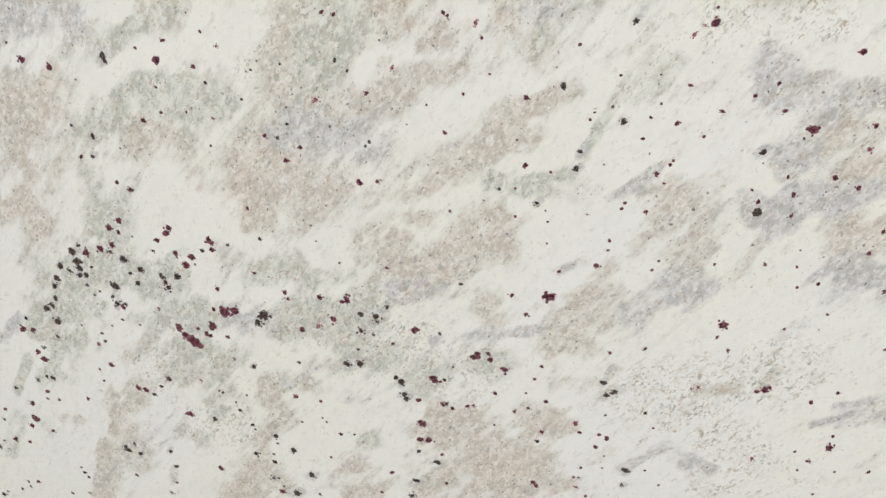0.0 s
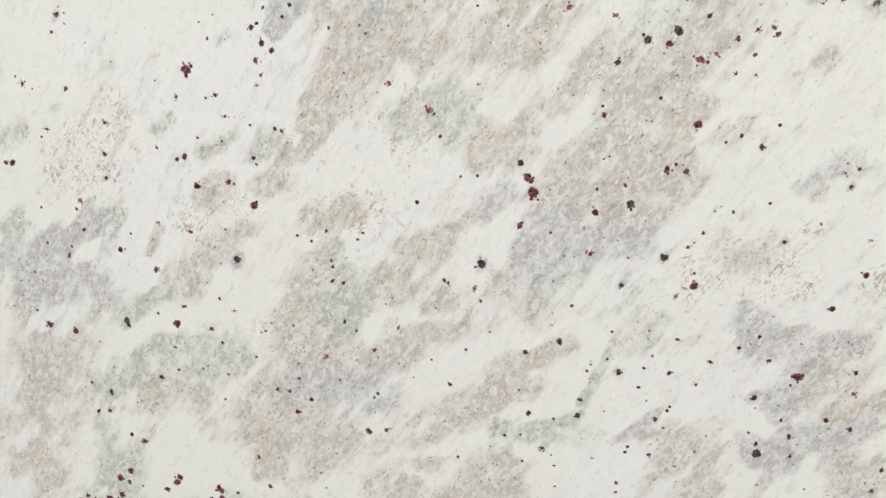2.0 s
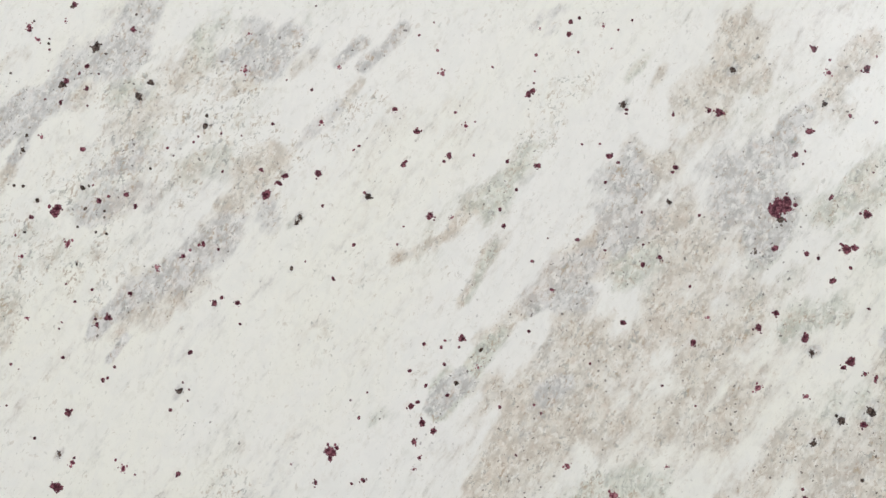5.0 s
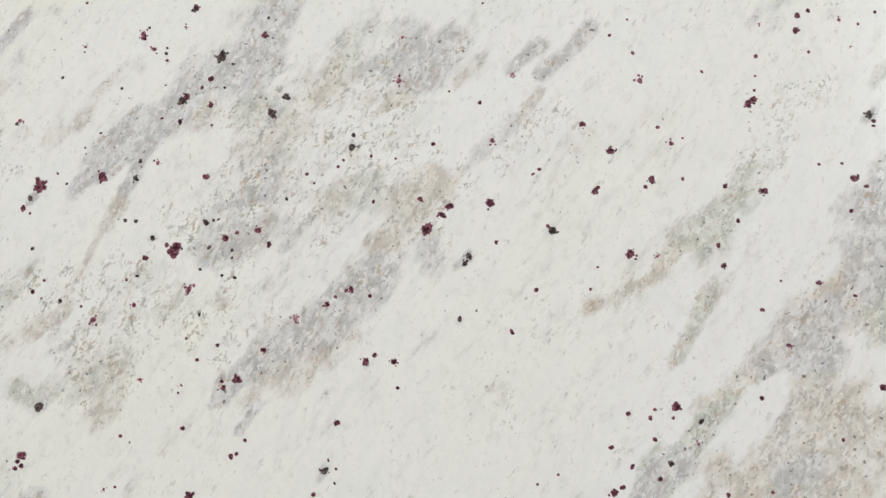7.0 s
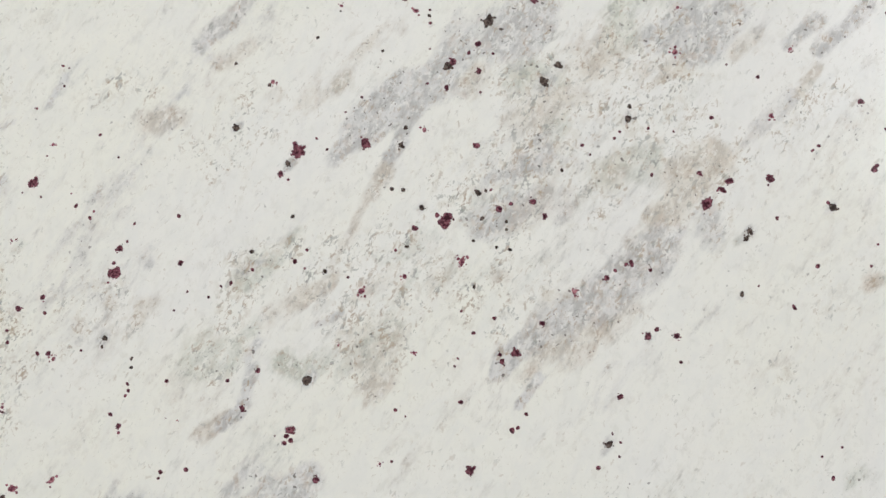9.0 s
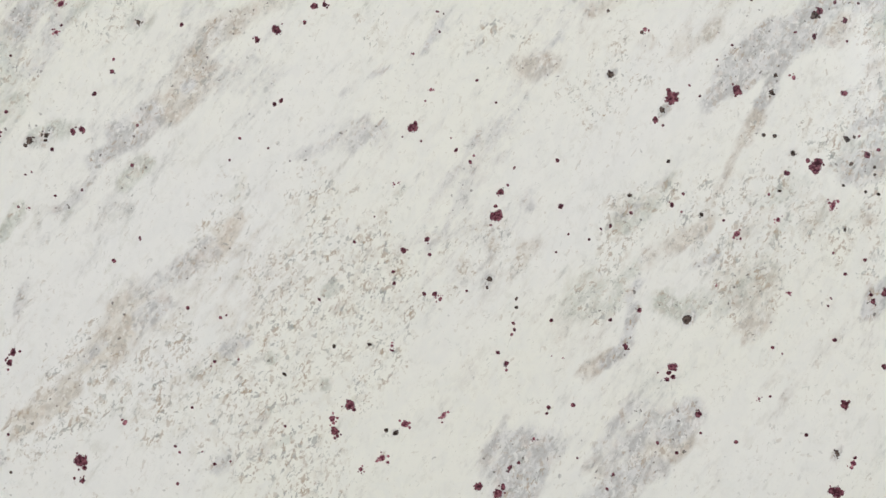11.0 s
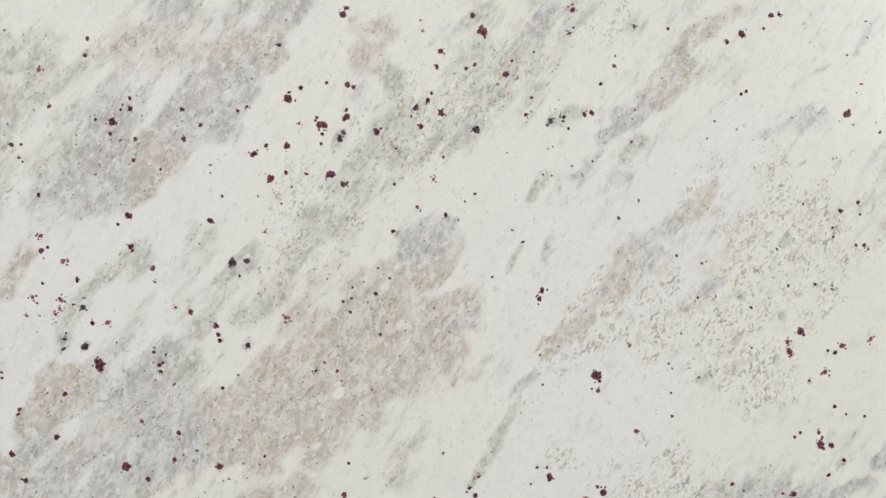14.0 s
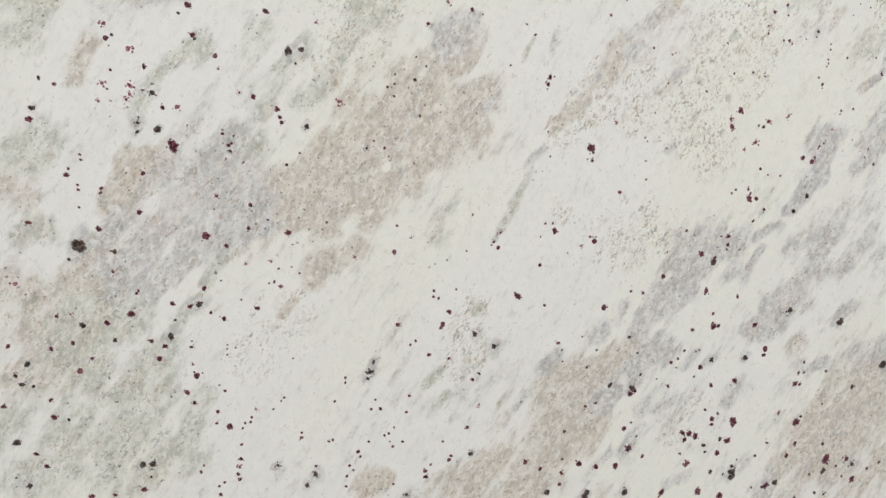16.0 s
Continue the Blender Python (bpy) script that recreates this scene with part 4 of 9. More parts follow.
vein(GREY, -0.575, 1.491, -0.565, 1.497, 0.0121, 0.78)
vein(TAN, -0.594, 1.464, -0.578, 1.471, 0.0155, 0.78)
vein(TAN, -0.578, 1.481, -0.562, 1.487, 0.0086, 0.68)
vein(GREY, -0.529, 1.484, -0.506, 1.498, 0.0138, 0.89)
vein(TAN, -0.535, 1.464, -0.519, 1.474, 0.0155, 0.83)
vein(GREY, -0.552, 1.444, -0.532, 1.451, 0.0121, 0.83)
vein(GREY, -0.568, 1.425, -0.548, 1.431, 0.0172, 0.89)
vein(TAN, -0.597, 1.411, -0.581, 1.411, 0.0206, 0.89)
vein(GREY, -0.603, 1.388, -0.590, 1.395, 0.0120, 0.83)
vein(GREY, -0.604, 1.428, -0.594, 1.434, 0.0172, 0.78)
vein(TAN, -0.466, 1.481, -0.453, 1.485, 0.0111, 0.63)
vein(TAN, -0.466, 1.465, -0.460, 1.468, 0.0097, 0.63)
vein(GREEN, -0.450, 1.458, -0.443, 1.445, 0.0069, 0.58)
vein(GREEN, -0.400, 1.488, -0.390, 1.495, 0.0104, 0.48)
vein(TAN, -0.367, 1.482, -0.357, 1.495, 0.0122, 0.48)
vein(GREEN, -0.337, 1.495, -0.331, 1.502, 0.0105, 0.58)
vein(GREEN, -0.304, 1.489, -0.303, 1.490, 0.0070, 0.48)
vein(GREEN, -0.394, 1.462, -0.374, 1.469, 0.0174, 0.53)
vein(GREEN, -0.380, 1.445, -0.367, 1.452, 0.0156, 0.58)
vein(TAN, -0.403, 1.439, -0.402, 1.440, 0.0139, 0.43)
vein(GREEN, -0.410, 1.419, -0.394, 1.425, 0.0104, 0.48)
vein(GREEN, -0.433, 1.435, -0.443, 1.428, 0.0076, 0.48)
vein(TAN, -0.261, 1.486, -0.244, 1.499, 0.0077, 0.73)
vein(TAN, -0.281, 1.456, -0.271, 1.466, 0.0047, 0.78)
vein(TAN, -0.304, 1.436, -0.284, 1.446, 0.0047, 0.78)
vein(GREY, -0.321, 1.422, -0.304, 1.432, 0.0047, 0.83)
vein(GREEN, -0.347, 1.434, -0.337, 1.437, 0.0041, 0.89)
vein(GREEN, -0.304, 1.416, -0.297, 1.419, 0.0041, 0.58)
vein(GREY, -0.341, 1.396, -0.331, 1.402, 0.0020, 0.48)
vein(GREEN, -0.453, 1.422, -0.436, 1.425, 0.0086, 0.53)
vein(GREEN, -0.463, 1.405, -0.450, 1.412, 0.0121, 0.58)
vein(GREEN, -0.472, 1.385, -0.456, 1.392, 0.0121, 0.58)
vein(GREEN, -0.489, 1.366, -0.472, 1.372, 0.0138, 0.58)
vein(GREEN, -0.505, 1.349, -0.492, 1.356, 0.0086, 0.48)
vein(GREEN, -0.433, 1.409, -0.423, 1.415, 0.0046, 0.48)
vein(GREEN, -0.365, 1.384, -0.359, 1.394, 0.0026, 0.83)
vein(GREEN, -0.378, 1.341, -0.370, 1.358, 0.0020, 0.68)
vein(GREY, -0.357, 1.346, -0.352, 1.363, 0.0015, 0.48)
vein(GREY, -0.423, 1.362, -0.415, 1.367, 0.0076, 0.94)
vein(GREY, -0.433, 1.353, -0.423, 1.359, 0.0121, 0.89)
vein(TAN, -0.436, 1.336, -0.426, 1.343, 0.0173, 0.94)
vein(TAN, -0.462, 1.323, -0.433, 1.316, 0.0207, 0.99)
vein(TAN, -0.416, 1.316, -0.426, 1.300, 0.0207, 0.94)
vein(TAN, -0.485, 1.303, -0.452, 1.303, 0.0207, 0.99)
vein(TAN, -0.495, 1.316, -0.479, 1.323, 0.0189, 0.99)
vein(TAN, -0.452, 1.283, -0.429, 1.290, 0.0172, 0.94)
vein(TAN, -0.505, 1.283, -0.478, 1.283, 0.0172, 0.94)
vein(TAN, -0.521, 1.267, -0.495, 1.264, 0.0154, 0.94)
vein(TAN, -0.537, 1.251, -0.511, 1.251, 0.0120, 0.89)
vein(TAN, -0.553, 1.260, -0.534, 1.264, 0.0137, 0.89)
vein(TAN, -0.494, 1.247, -0.478, 1.254, 0.0137, 0.89)
vein(TAN, -0.560, 1.241, -0.537, 1.244, 0.0120, 0.83)
vein(TAN, -0.406, 1.297, -0.413, 1.290, 0.0086, 0.78)
vein(GREY, -0.405, 1.310, -0.400, 1.313, 0.0035, 0.78)
vein(GREY, -0.599, 1.274, -0.583, 1.277, 0.0154, 0.83)
vein(GREY, -0.596, 1.251, -0.589, 1.257, 0.0137, 0.83)
vein(TAN, -0.576, 1.228, -0.560, 1.238, 0.0103, 0.78)
vein(GREY, -0.602, 1.228, -0.599, 1.238, 0.0102, 0.68)
vein(TAN, -0.517, 1.231, -0.511, 1.228, 0.0046, 0.68)
vein(GREY, -0.583, 1.290, -0.573, 1.296, 0.0075, 0.78)
vein(GREEN, -0.544, 1.336, -0.531, 1.346, 0.0040, 0.89)
vein(GREEN, -0.531, 1.346, -0.523, 1.356, 0.0040, 0.89)
vein(GREEN, -0.560, 1.313, -0.547, 1.326, 0.0069, 0.58)
vein(GREEN, -0.590, 1.346, -0.589, 1.347, 0.0086, 0.68)
vein(GREEN, -0.606, 1.339, -0.593, 1.349, 0.0052, 0.68)
vein(GREEN, -0.574, 1.336, -0.564, 1.326, 0.0075, 0.58)
vein(GREEN, -0.554, 1.352, -0.548, 1.359, 0.0076, 0.58)
vein(GREEN, -0.590, 1.316, -0.580, 1.326, 0.0046, 0.58)
vein(GREEN, -0.531, 1.316, -0.518, 1.323, 0.0086, 0.58)
vein(GREY, -0.573, 1.296, -0.560, 1.306, 0.0034, 0.68)
vein(GREY, -0.301, 1.359, -0.284, 1.369, 0.0047, 0.58)
vein(GREY, -0.284, 1.369, -0.268, 1.379, 0.0047, 0.58)
vein(TAN, -0.261, 1.383, -0.254, 1.393, 0.0047, 0.58)
vein(TAN, -0.314, 1.340, -0.304, 1.346, 0.0087, 0.68)
vein(GREY, -0.301, 1.343, -0.291, 1.353, 0.0047, 0.58)
vein(TAN, -0.327, 1.326, -0.314, 1.333, 0.0069, 0.83)
vein(TAN, -0.344, 1.307, -0.330, 1.313, 0.0046, 0.83)
vein(TAN, -0.354, 1.300, -0.347, 1.303, 0.0046, 0.68)
vein(GREY, -0.377, 1.270, -0.363, 1.283, 0.0029, 0.58)
vein(GREEN, -0.390, 1.244, -0.376, 1.260, 0.0023, 0.53)
vein(GREEN, -0.399, 1.218, -0.393, 1.231, 0.0023, 0.68)
vein(GREEN, -0.432, 1.241, -0.426, 1.254, 0.0040, 0.43)
vein(GREEN, -0.439, 1.221, -0.437, 1.222, 0.0069, 0.43)
vein(GREY, -0.214, 1.433, -0.191, 1.436, 0.0077, 0.43)
vein(GREY, -0.231, 1.423, -0.218, 1.429, 0.0029, 0.48)
vein(TAN, -0.117, 1.463, -0.107, 1.467, 0.0047, 0.58)
vein(GREY, -0.125, 1.270, -0.118, 1.277, 0.0088, 0.83)
vein(GREY, -0.138, 1.247, -0.125, 1.257, 0.0077, 0.78)
vein(GREY, -0.148, 1.227, -0.138, 1.237, 0.0047, 0.89)
vein(GREEN, -0.175, 1.237, -0.165, 1.244, 0.0047, 0.68)
vein(GREEN, -0.178, 1.227, -0.177, 1.229, 0.0035, 0.68)
vein(GREEN, -0.215, 1.218, -0.205, 1.227, 0.0035, 0.48)
vein(GREY, -0.118, 1.290, -0.125, 1.287, 0.0035, 0.68)
vein(TAN, -0.101, 1.237, -0.095, 1.231, 0.0077, 0.48)
vein(TAN, -0.209, 1.350, -0.209, 1.351, 0.0023, 0.58)
vein(TAN, -0.248, 1.284, -0.238, 1.290, 0.0029, 0.68)
vein(TAN, -0.244, 1.300, -0.241, 1.303, 0.0026, 0.68)
vein(GREEN, -0.231, 1.290, -0.230, 1.291, 0.0020, 0.78)
vein(TAN, -0.186, 1.283, -0.186, 1.283, 0.0020, 0.99)
vein(GREY, -0.259, 1.333, -0.251, 1.335, 0.0041, 0.48)
vein(GREY, -0.258, 1.277, -0.256, 1.278, 0.0026, 0.48)

vein(GREEN, -0.688, 1.354, -0.678, 1.367, 0.0122, 0.68)
vein(TAN, -0.650, 1.352, -0.658, 1.332, 0.0070, 0.68)
vein(TAN, -0.663, 1.326, -0.662, 1.327, 0.0032, 0.58)
vein(GREEN, -0.693, 1.287, -0.680, 1.293, 0.0126, 0.58)
vein(TAN, -0.699, 1.260, -0.698, 1.262, 0.0126, 0.58)
vein(GREEN, -0.698, 1.240, -0.686, 1.243, 0.0096, 0.68)
vein(GREEN, -0.629, 1.306, -0.621, 1.323, 0.0039, 0.89)
vein(GREEN, -0.621, 1.323, -0.604, 1.339, 0.0040, 0.89)
vein(GREEN, -0.604, 1.339, -0.592, 1.351, 0.0040, 0.89)
vein(GREEN, -0.582, 1.326, -0.568, 1.336, 0.0123, 0.48)
vein(GREEN, -0.560, 1.357, -0.558, 1.358, 0.0124, 0.48)
vein(GREEN, -0.548, 1.319, -0.537, 1.340, 0.0043, 0.78)
vein(GREEN, -0.537, 1.340, -0.525, 1.354, 0.0043, 0.78)
vein(TAN, -0.556, 1.305, -0.549, 1.315, 0.0037, 0.68)
vein(GREEN, -0.578, 1.291, -0.567, 1.298, 0.0042, 0.78)
vein(TAN, -0.632, 1.272, -0.619, 1.275, 0.0153, 0.94)
vein(TAN, -0.643, 1.258, -0.642, 1.259, 0.0134, 0.89)
vein(GREY, -0.603, 1.264, -0.586, 1.274, 0.0212, 0.89)
vein(GREY, -0.587, 1.252, -0.566, 1.255, 0.0182, 0.89)
vein(GREEN, -0.578, 1.284, -0.561, 1.287, 0.0108, 0.73)
vein(TAN, -0.553, 1.243, -0.523, 1.257, 0.0171, 0.89)
vein(GREY, -0.629, 1.233, -0.606, 1.235, 0.0175, 0.83)
vein(TAN, -0.649, 1.227, -0.670, 1.214, 0.0117, 0.78)
vein(GREY, -0.571, 1.233, -0.557, 1.240, 0.0082, 0.89)
vein(TAN, -0.539, 1.239, -0.516, 1.249, 0.0116, 0.83)
vein(TAN, -0.486, 1.255, -0.462, 1.266, 0.0162, 0.83)
vein(GREY, -0.648, 1.212, -0.628, 1.214, 0.0138, 0.83)
vein(GREEN, -0.598, 1.201, -0.583, 1.223, 0.0049, 0.83)
vein(GREEN, -0.622, 1.165, -0.610, 1.183, 0.0048, 0.89)
vein(GREEN, -0.610, 1.183, -0.601, 1.190, 0.0049, 0.89)
vein(GREEN, -0.647, 1.153, -0.629, 1.162, 0.0048, 0.78)
vein(TAN, -0.704, 1.188, -0.685, 1.193, 0.0228, 0.83)
vein(GREEN, -0.671, 1.177, -0.654, 1.183, 0.0238, 0.78)
vein(TAN, -0.708, 1.152, -0.689, 1.157, 0.0231, 0.73)
vein(GREEN, -0.658, 1.139, -0.644, 1.148, 0.0246, 0.73)
vein(GREEN, -0.706, 1.114, -0.683, 1.119, 0.0203, 0.68)
vein(GREEN, -0.662, 1.100, -0.644, 1.110, 0.0214, 0.68)
vein(GREEN, -0.717, 1.081, -0.697, 1.082, 0.0204, 0.73)
vein(GREEN, -0.650, 1.074, -0.629, 1.079, 0.0202, 0.68)
vein(GREEN, -0.616, 1.102, -0.604, 1.124, 0.0093, 0.58)
vein(TAN, -0.674, 1.207, -0.661, 1.209, 0.0167, 0.78)
vein(TAN, -0.526, 1.204, -0.502, 1.218, 0.0099, 0.68)
vein(TAN, -0.550, 1.174, -0.542, 1.185, 0.0033, 0.48)
vein(TAN, -0.443, 1.222, -0.442, 1.224, 0.0107, 0.38)
vein(GREEN, -0.395, 1.224, -0.385, 1.243, 0.0030, 0.68)
vein(GREEN, -0.385, 1.243, -0.372, 1.267, 0.0030, 0.68)
vein(GREY, -0.235, 1.197, -0.215, 1.200, 0.0213, 0.89)
vein(TAN, -0.245, 1.193, -0.243, 1.195, 0.0158, 0.78)
vein(GREY, -0.258, 1.163, -0.244, 1.171, 0.0132, 0.83)
vein(GREY, -0.282, 1.142, -0.263, 1.154, 0.0146, 0.94)
vein(GREY, -0.302, 1.148, -0.293, 1.161, 0.0051, 0.78)
vein(TAN, -0.315, 1.113, -0.291, 1.125, 0.0153, 0.94)
vein(GREY, -0.281, 1.110, -0.262, 1.126, 0.0158, 0.89)
vein(TAN, -0.343, 1.098, -0.315, 1.109, 0.0201, 0.94)
vein(GREY, -0.314, 1.085, -0.300, 1.093, 0.0069, 0.83)
vein(TAN, -0.371, 1.069, -0.343, 1.080, 0.0222, 0.94)
vein(TAN, -0.352, 1.053, -0.328, 1.064, 0.0202, 0.89)
vein(TAN, -0.412, 1.034, -0.389, 1.044, 0.0216, 0.89)
vein(TAN, -0.434, 1.028, -0.420, 1.035, 0.0141, 0.83)
vein(TAN, -0.389, 1.021, -0.361, 1.035, 0.0198, 0.89)
vein(GREY, -0.316, 1.141, -0.314, 1.142, 0.0110, 0.89)
vein(GREY, -0.362, 1.118, -0.348, 1.130, 0.0049, 0.83)
vein(GREEN, -0.389, 1.085, -0.375, 1.097, 0.0040, 0.68)
vein(GREEN, -0.450, 1.089, -0.437, 1.105, 0.0034, 0.78)
vein(GREEN, -0.450, 1.115, -0.437, 1.126, 0.0045, 0.68)
vein(GREEN, -0.424, 1.103, -0.398, 1.113, 0.0115, 0.53)
vein(GREEN, -0.433, 1.087, -0.431, 1.088, 0.0046, 0.58)
vein(GREEN, -0.411, 1.145, -0.402, 1.136, 0.0061, 0.48)
vein(GREEN, -0.410, 1.168, -0.409, 1.168, 0.0049, 1.00)
vein(GREY, -0.188, 1.176, -0.174, 1.198, 0.0047, 0.68)
vein(GREY, -0.180, 1.207, -0.159, 1.216, 0.0056, 0.58)
vein(GREY, -0.164, 1.146, -0.132, 1.157, 0.0117, 0.68)
vein(GREY, -0.123, 1.176, -0.095, 1.184, 0.0131, 0.73)
vein(GREY, -0.130, 1.195, -0.108, 1.199, 0.0206, 0.68)
vein(GREY, -0.152, 1.135, -0.179, 1.133, 0.0115, 0.68)
vein(TAN, -0.128, 1.118, -0.139, 1.109, 0.0080, 0.58)
vein(GREY, -0.095, 1.130, -0.079, 1.144, 0.0073, 0.78)
vein(GREY, -0.059, 1.172, -0.057, 1.173, 0.0219, 0.58)
vein(GREY, -0.074, 1.197, -0.066, 1.225, 0.0153, 0.68)
vein(GREY, -0.103, 1.096, -0.126, 1.093, 0.0082, 0.68)
vein(TAN, -0.065, 1.071, -0.037, 1.078, 0.0391, 0.94)
vein(TAN, -0.084, 1.026, -0.049, 1.037, 0.0392, 0.89)
vein(TAN, -0.119, 1.015, -0.095, 1.017, 0.0286, 0.83)
vein(TAN, -0.043, 0.988, -0.066, 0.975, 0.0302, 0.83)
vein(TAN, -0.134, 0.996, -0.132, 0.998, 0.0250, 0.63)
vein(GREY, -0.069, 1.102, -0.041, 1.110, 0.0129, 0.68)
vein(GREY, -0.240, 1.105, -0.231, 1.114, 0.0064, 0.63)
vein(GREY, -0.196, 1.071, -0.186, 1.080, 0.0115, 0.58)
vein(GREY, -0.274, 1.071, -0.255, 1.083, 0.0108, 0.48)
vein(GREY, -0.293, 1.040, -0.274, 1.056, 0.0072, 0.58)
vein(GREY, -0.220, 1.108, -0.218, 1.110, 0.0065, 0.58)
vein(GREEN, -0.161, 1.042, -0.145, 1.050, 0.0071, 0.48)
vein(GREY, -0.192, 1.005, -0.176, 1.013, 0.0080, 0.58)
vein(GREY, -0.251, 1.004, -0.230, 1.011, 0.0057, 0.58)
vein(GREY, -0.157, 0.989, -0.155, 0.991, 0.0123, 0.58)
vein(GREY, -0.322, 1.020, -0.303, 1.041, 0.0053, 0.58)
vein(TAN, -0.497, 1.042, -0.489, 1.050, 0.0096, 0.73)
vein(GREEN, -0.533, 1.052, -0.532, 1.054, 0.0042, 0.58)
vein(GREEN, -0.560, 1.056, -0.556, 1.064, 0.0041, 0.58)
vein(GREY, -0.492, 1.126, -0.490, 1.136, 0.0028, 0.68)
vein(GREY, -0.127, 1.278, -0.117, 1.286, 0.0114, 0.78)
vein(GREY, -0.140, 1.242, -0.125, 1.260, 0.0077, 0.78)
vein(GREY, -0.155, 1.229, -0.145, 1.238, 0.0066, 0.83)
vein(GREEN, -0.182, 1.239, -0.161, 1.243, 0.0056, 0.58)
vein(GREY, -0.084, 1.286, -0.074, 1.294, 0.0118, 0.58)
vein(GREY, -0.080, 1.254, -0.078, 1.255, 0.0120, 0.68)
vein(GREEN, -0.377, 1.345, -0.371, 1.356, 0.0029, 0.78)

vein(FLECK, 0.146, 0.889, 0.174, 0.883, 0.0182, 0.80)
vein(FLECK, 0.247, 0.941, 0.298, 0.949, 0.0160, 0.80)
vein(FLECK, 0.272, 0.905, 0.341, 0.902, 0.0162, 0.70)
vein(FLECK, 0.218, 1.072, 0.277, 1.134, 0.0118, 0.70)
vein(FLECK, 0.067, 0.835, 0.077, 0.774, 0.0177, 0.60)

vein(FLECK, 0.256, 1.194, 0.284, 1.203, 0.0129, 0.70)
vein(FLECK, 0.079, 1.228, 0.090, 1.211, 0.0168, 0.70)
vein(FLECK, 0.164, 1.189, 0.209, 1.199, 0.0137, 0.80)
vein(FLECK, 0.375, 1.342, 0.388, 1.304, 0.0166, 0.60)

vein(FLECK, 0.082, 1.494, 0.122, 1.501, 0.0141, 0.90)
vein(FLECK, 0.061, 1.472, 0.117, 1.469, 0.0112, 0.80)
vein(FLECK, 0.001, 1.408, 0.028, 1.387, 0.0112, 0.80)
vein(FLECK, -0.072, 1.398, -0.054, 1.409, 0.0115, 0.70)
vein(FLECK, -0.024, 1.367, -0.008, 1.362, 0.0112, 0.70)

vein(FLECK, -0.384, 1.449, -0.357, 1.465, 0.0139, 0.80)
vein(FLECK, -0.479, 1.369, -0.456, 1.395, 0.0121, 0.70)
vein(FLECK, -0.347, 1.231, -0.294, 1.221, 0.0138, 0.70)

vein(FLECK, -0.699, 1.180, -0.649, 1.130, 0.0204, 0.70)
vein(FLECK, -0.702, 1.098, -0.641, 1.097, 0.0210, 0.70)
vein(FLECK, -0.614, 1.257, -0.572, 1.270, 0.0142, 0.60)

# smoky rims round the larger black flakes
vein(GREY, 0.233, 1.074, 0.235, 1.077, 0.0026, 0.7)
vein(GREY, 0.096, 1.047, 0.098, 1.050, 0.0028, 0.7)
vein(GREY, 0.099, 1.062, 0.101, 1.065, 0.0032, 0.7)
vein(GREY, 0.085, 1.068, 0.086, 1.071, 0.0023, 0.7)
vein(GREY, 0.187, 1.106, 0.189, 1.108, 0.0021, 0.7)
vein(GREY, 0.295, 1.078, 0.297, 1.080, 0.0021, 0.7)
vein(GREY, 0.062, 0.968, 0.065, 0.972, 0.0035, 0.7)
vein(GREY, 0.117, 1.117, 0.120, 1.120, 0.0038, 0.7)
vein(GREY, 0.118, 1.114, 0.120, 1.116, 0.0026, 0.7)
vein(GREY, 0.411, 1.123, 0.413, 1.125, 0.0031, 0.7)
vein(GREY, 0.446, 1.161, 0.448, 1.163, 0.0025, 0.7)
vein(GREY, 0.426, 1.085, 0.428, 1.087, 0.0024, 0.7)
vein(GREY, 0.425, 1.074, 0.427, 1.076, 0.0028, 0.7)
vein(GREY, 0.448, 1.105, 0.450, 1.108, 0.0031, 0.7)
vein(GREY, 0.404, 1.049, 0.406, 1.051, 0.0029, 0.7)
vein(GREY, 0.380, 1.056, 0.381, 1.058, 0.0021, 0.7)
vein(GREY, 0.528, 1.095, 0.530, 1.098, 0.0030, 0.7)
vein(GREY, 0.533, 1.057, 0.537, 1.062, 0.0047, 0.7)
vein(GREY, 0.065, 0.960, 0.068, 0.964, 0.0035, 0.7)
vein(GREY, 0.049, 0.954, 0.052, 0.958, 0.0035, 0.7)
vein(GREY, 0.057, 0.952, 0.059, 0.954, 0.0025, 0.7)
vein(GREY, 0.066, 0.955, 0.069, 0.958, 0.0030, 0.7)
vein(GREY, 0.065, 0.949, 0.068, 0.951, 0.0030, 0.7)
vein(GREY, 0.070, 0.949, 0.073, 0.953, 0.0040, 0.7)
vein(GREY, 0.044, 0.943, 0.046, 0.946, 0.0031, 0.7)
vein(GREY, 0.070, 0.941, 0.072, 0.943, 0.0025, 0.7)
vein(GREY, 0.095, 0.973, 0.097, 0.976, 0.0030, 0.7)
vein(GREY, 0.105, 0.967, 0.107, 0.971, 0.0039, 0.7)
vein(GREY, 0.117, 0.961, 0.119, 0.964, 0.0030, 0.7)
vein(GREY, 0.109, 0.957, 0.110, 0.959, 0.0025, 0.7)
vein(GREY, 0.113, 0.949, 0.115, 0.951, 0.0030, 0.7)
vein(GREY, 0.094, 0.942, 0.097, 0.947, 0.0045, 0.7)
vein(GREY, 0.135, 0.957, 0.138, 0.960, 0.0035, 0.7)
vein(GREY, 0.137, 0.952, 0.139, 0.955, 0.0035, 0.7)
vein(GREY, 0.138, 0.948, 0.140, 0.951, 0.0030, 0.7)
vein(GREY, 0.147, 0.959, 0.149, 0.962, 0.0029, 0.7)
vein(GREY, 0.090, 0.934, 0.092, 0.936, 0.0025, 0.7)
vein(GREY, 0.092, 0.927, 0.095, 0.931, 0.0036, 0.7)
vein(GREY, 0.075, 0.933, 0.076, 0.935, 0.0020, 0.7)
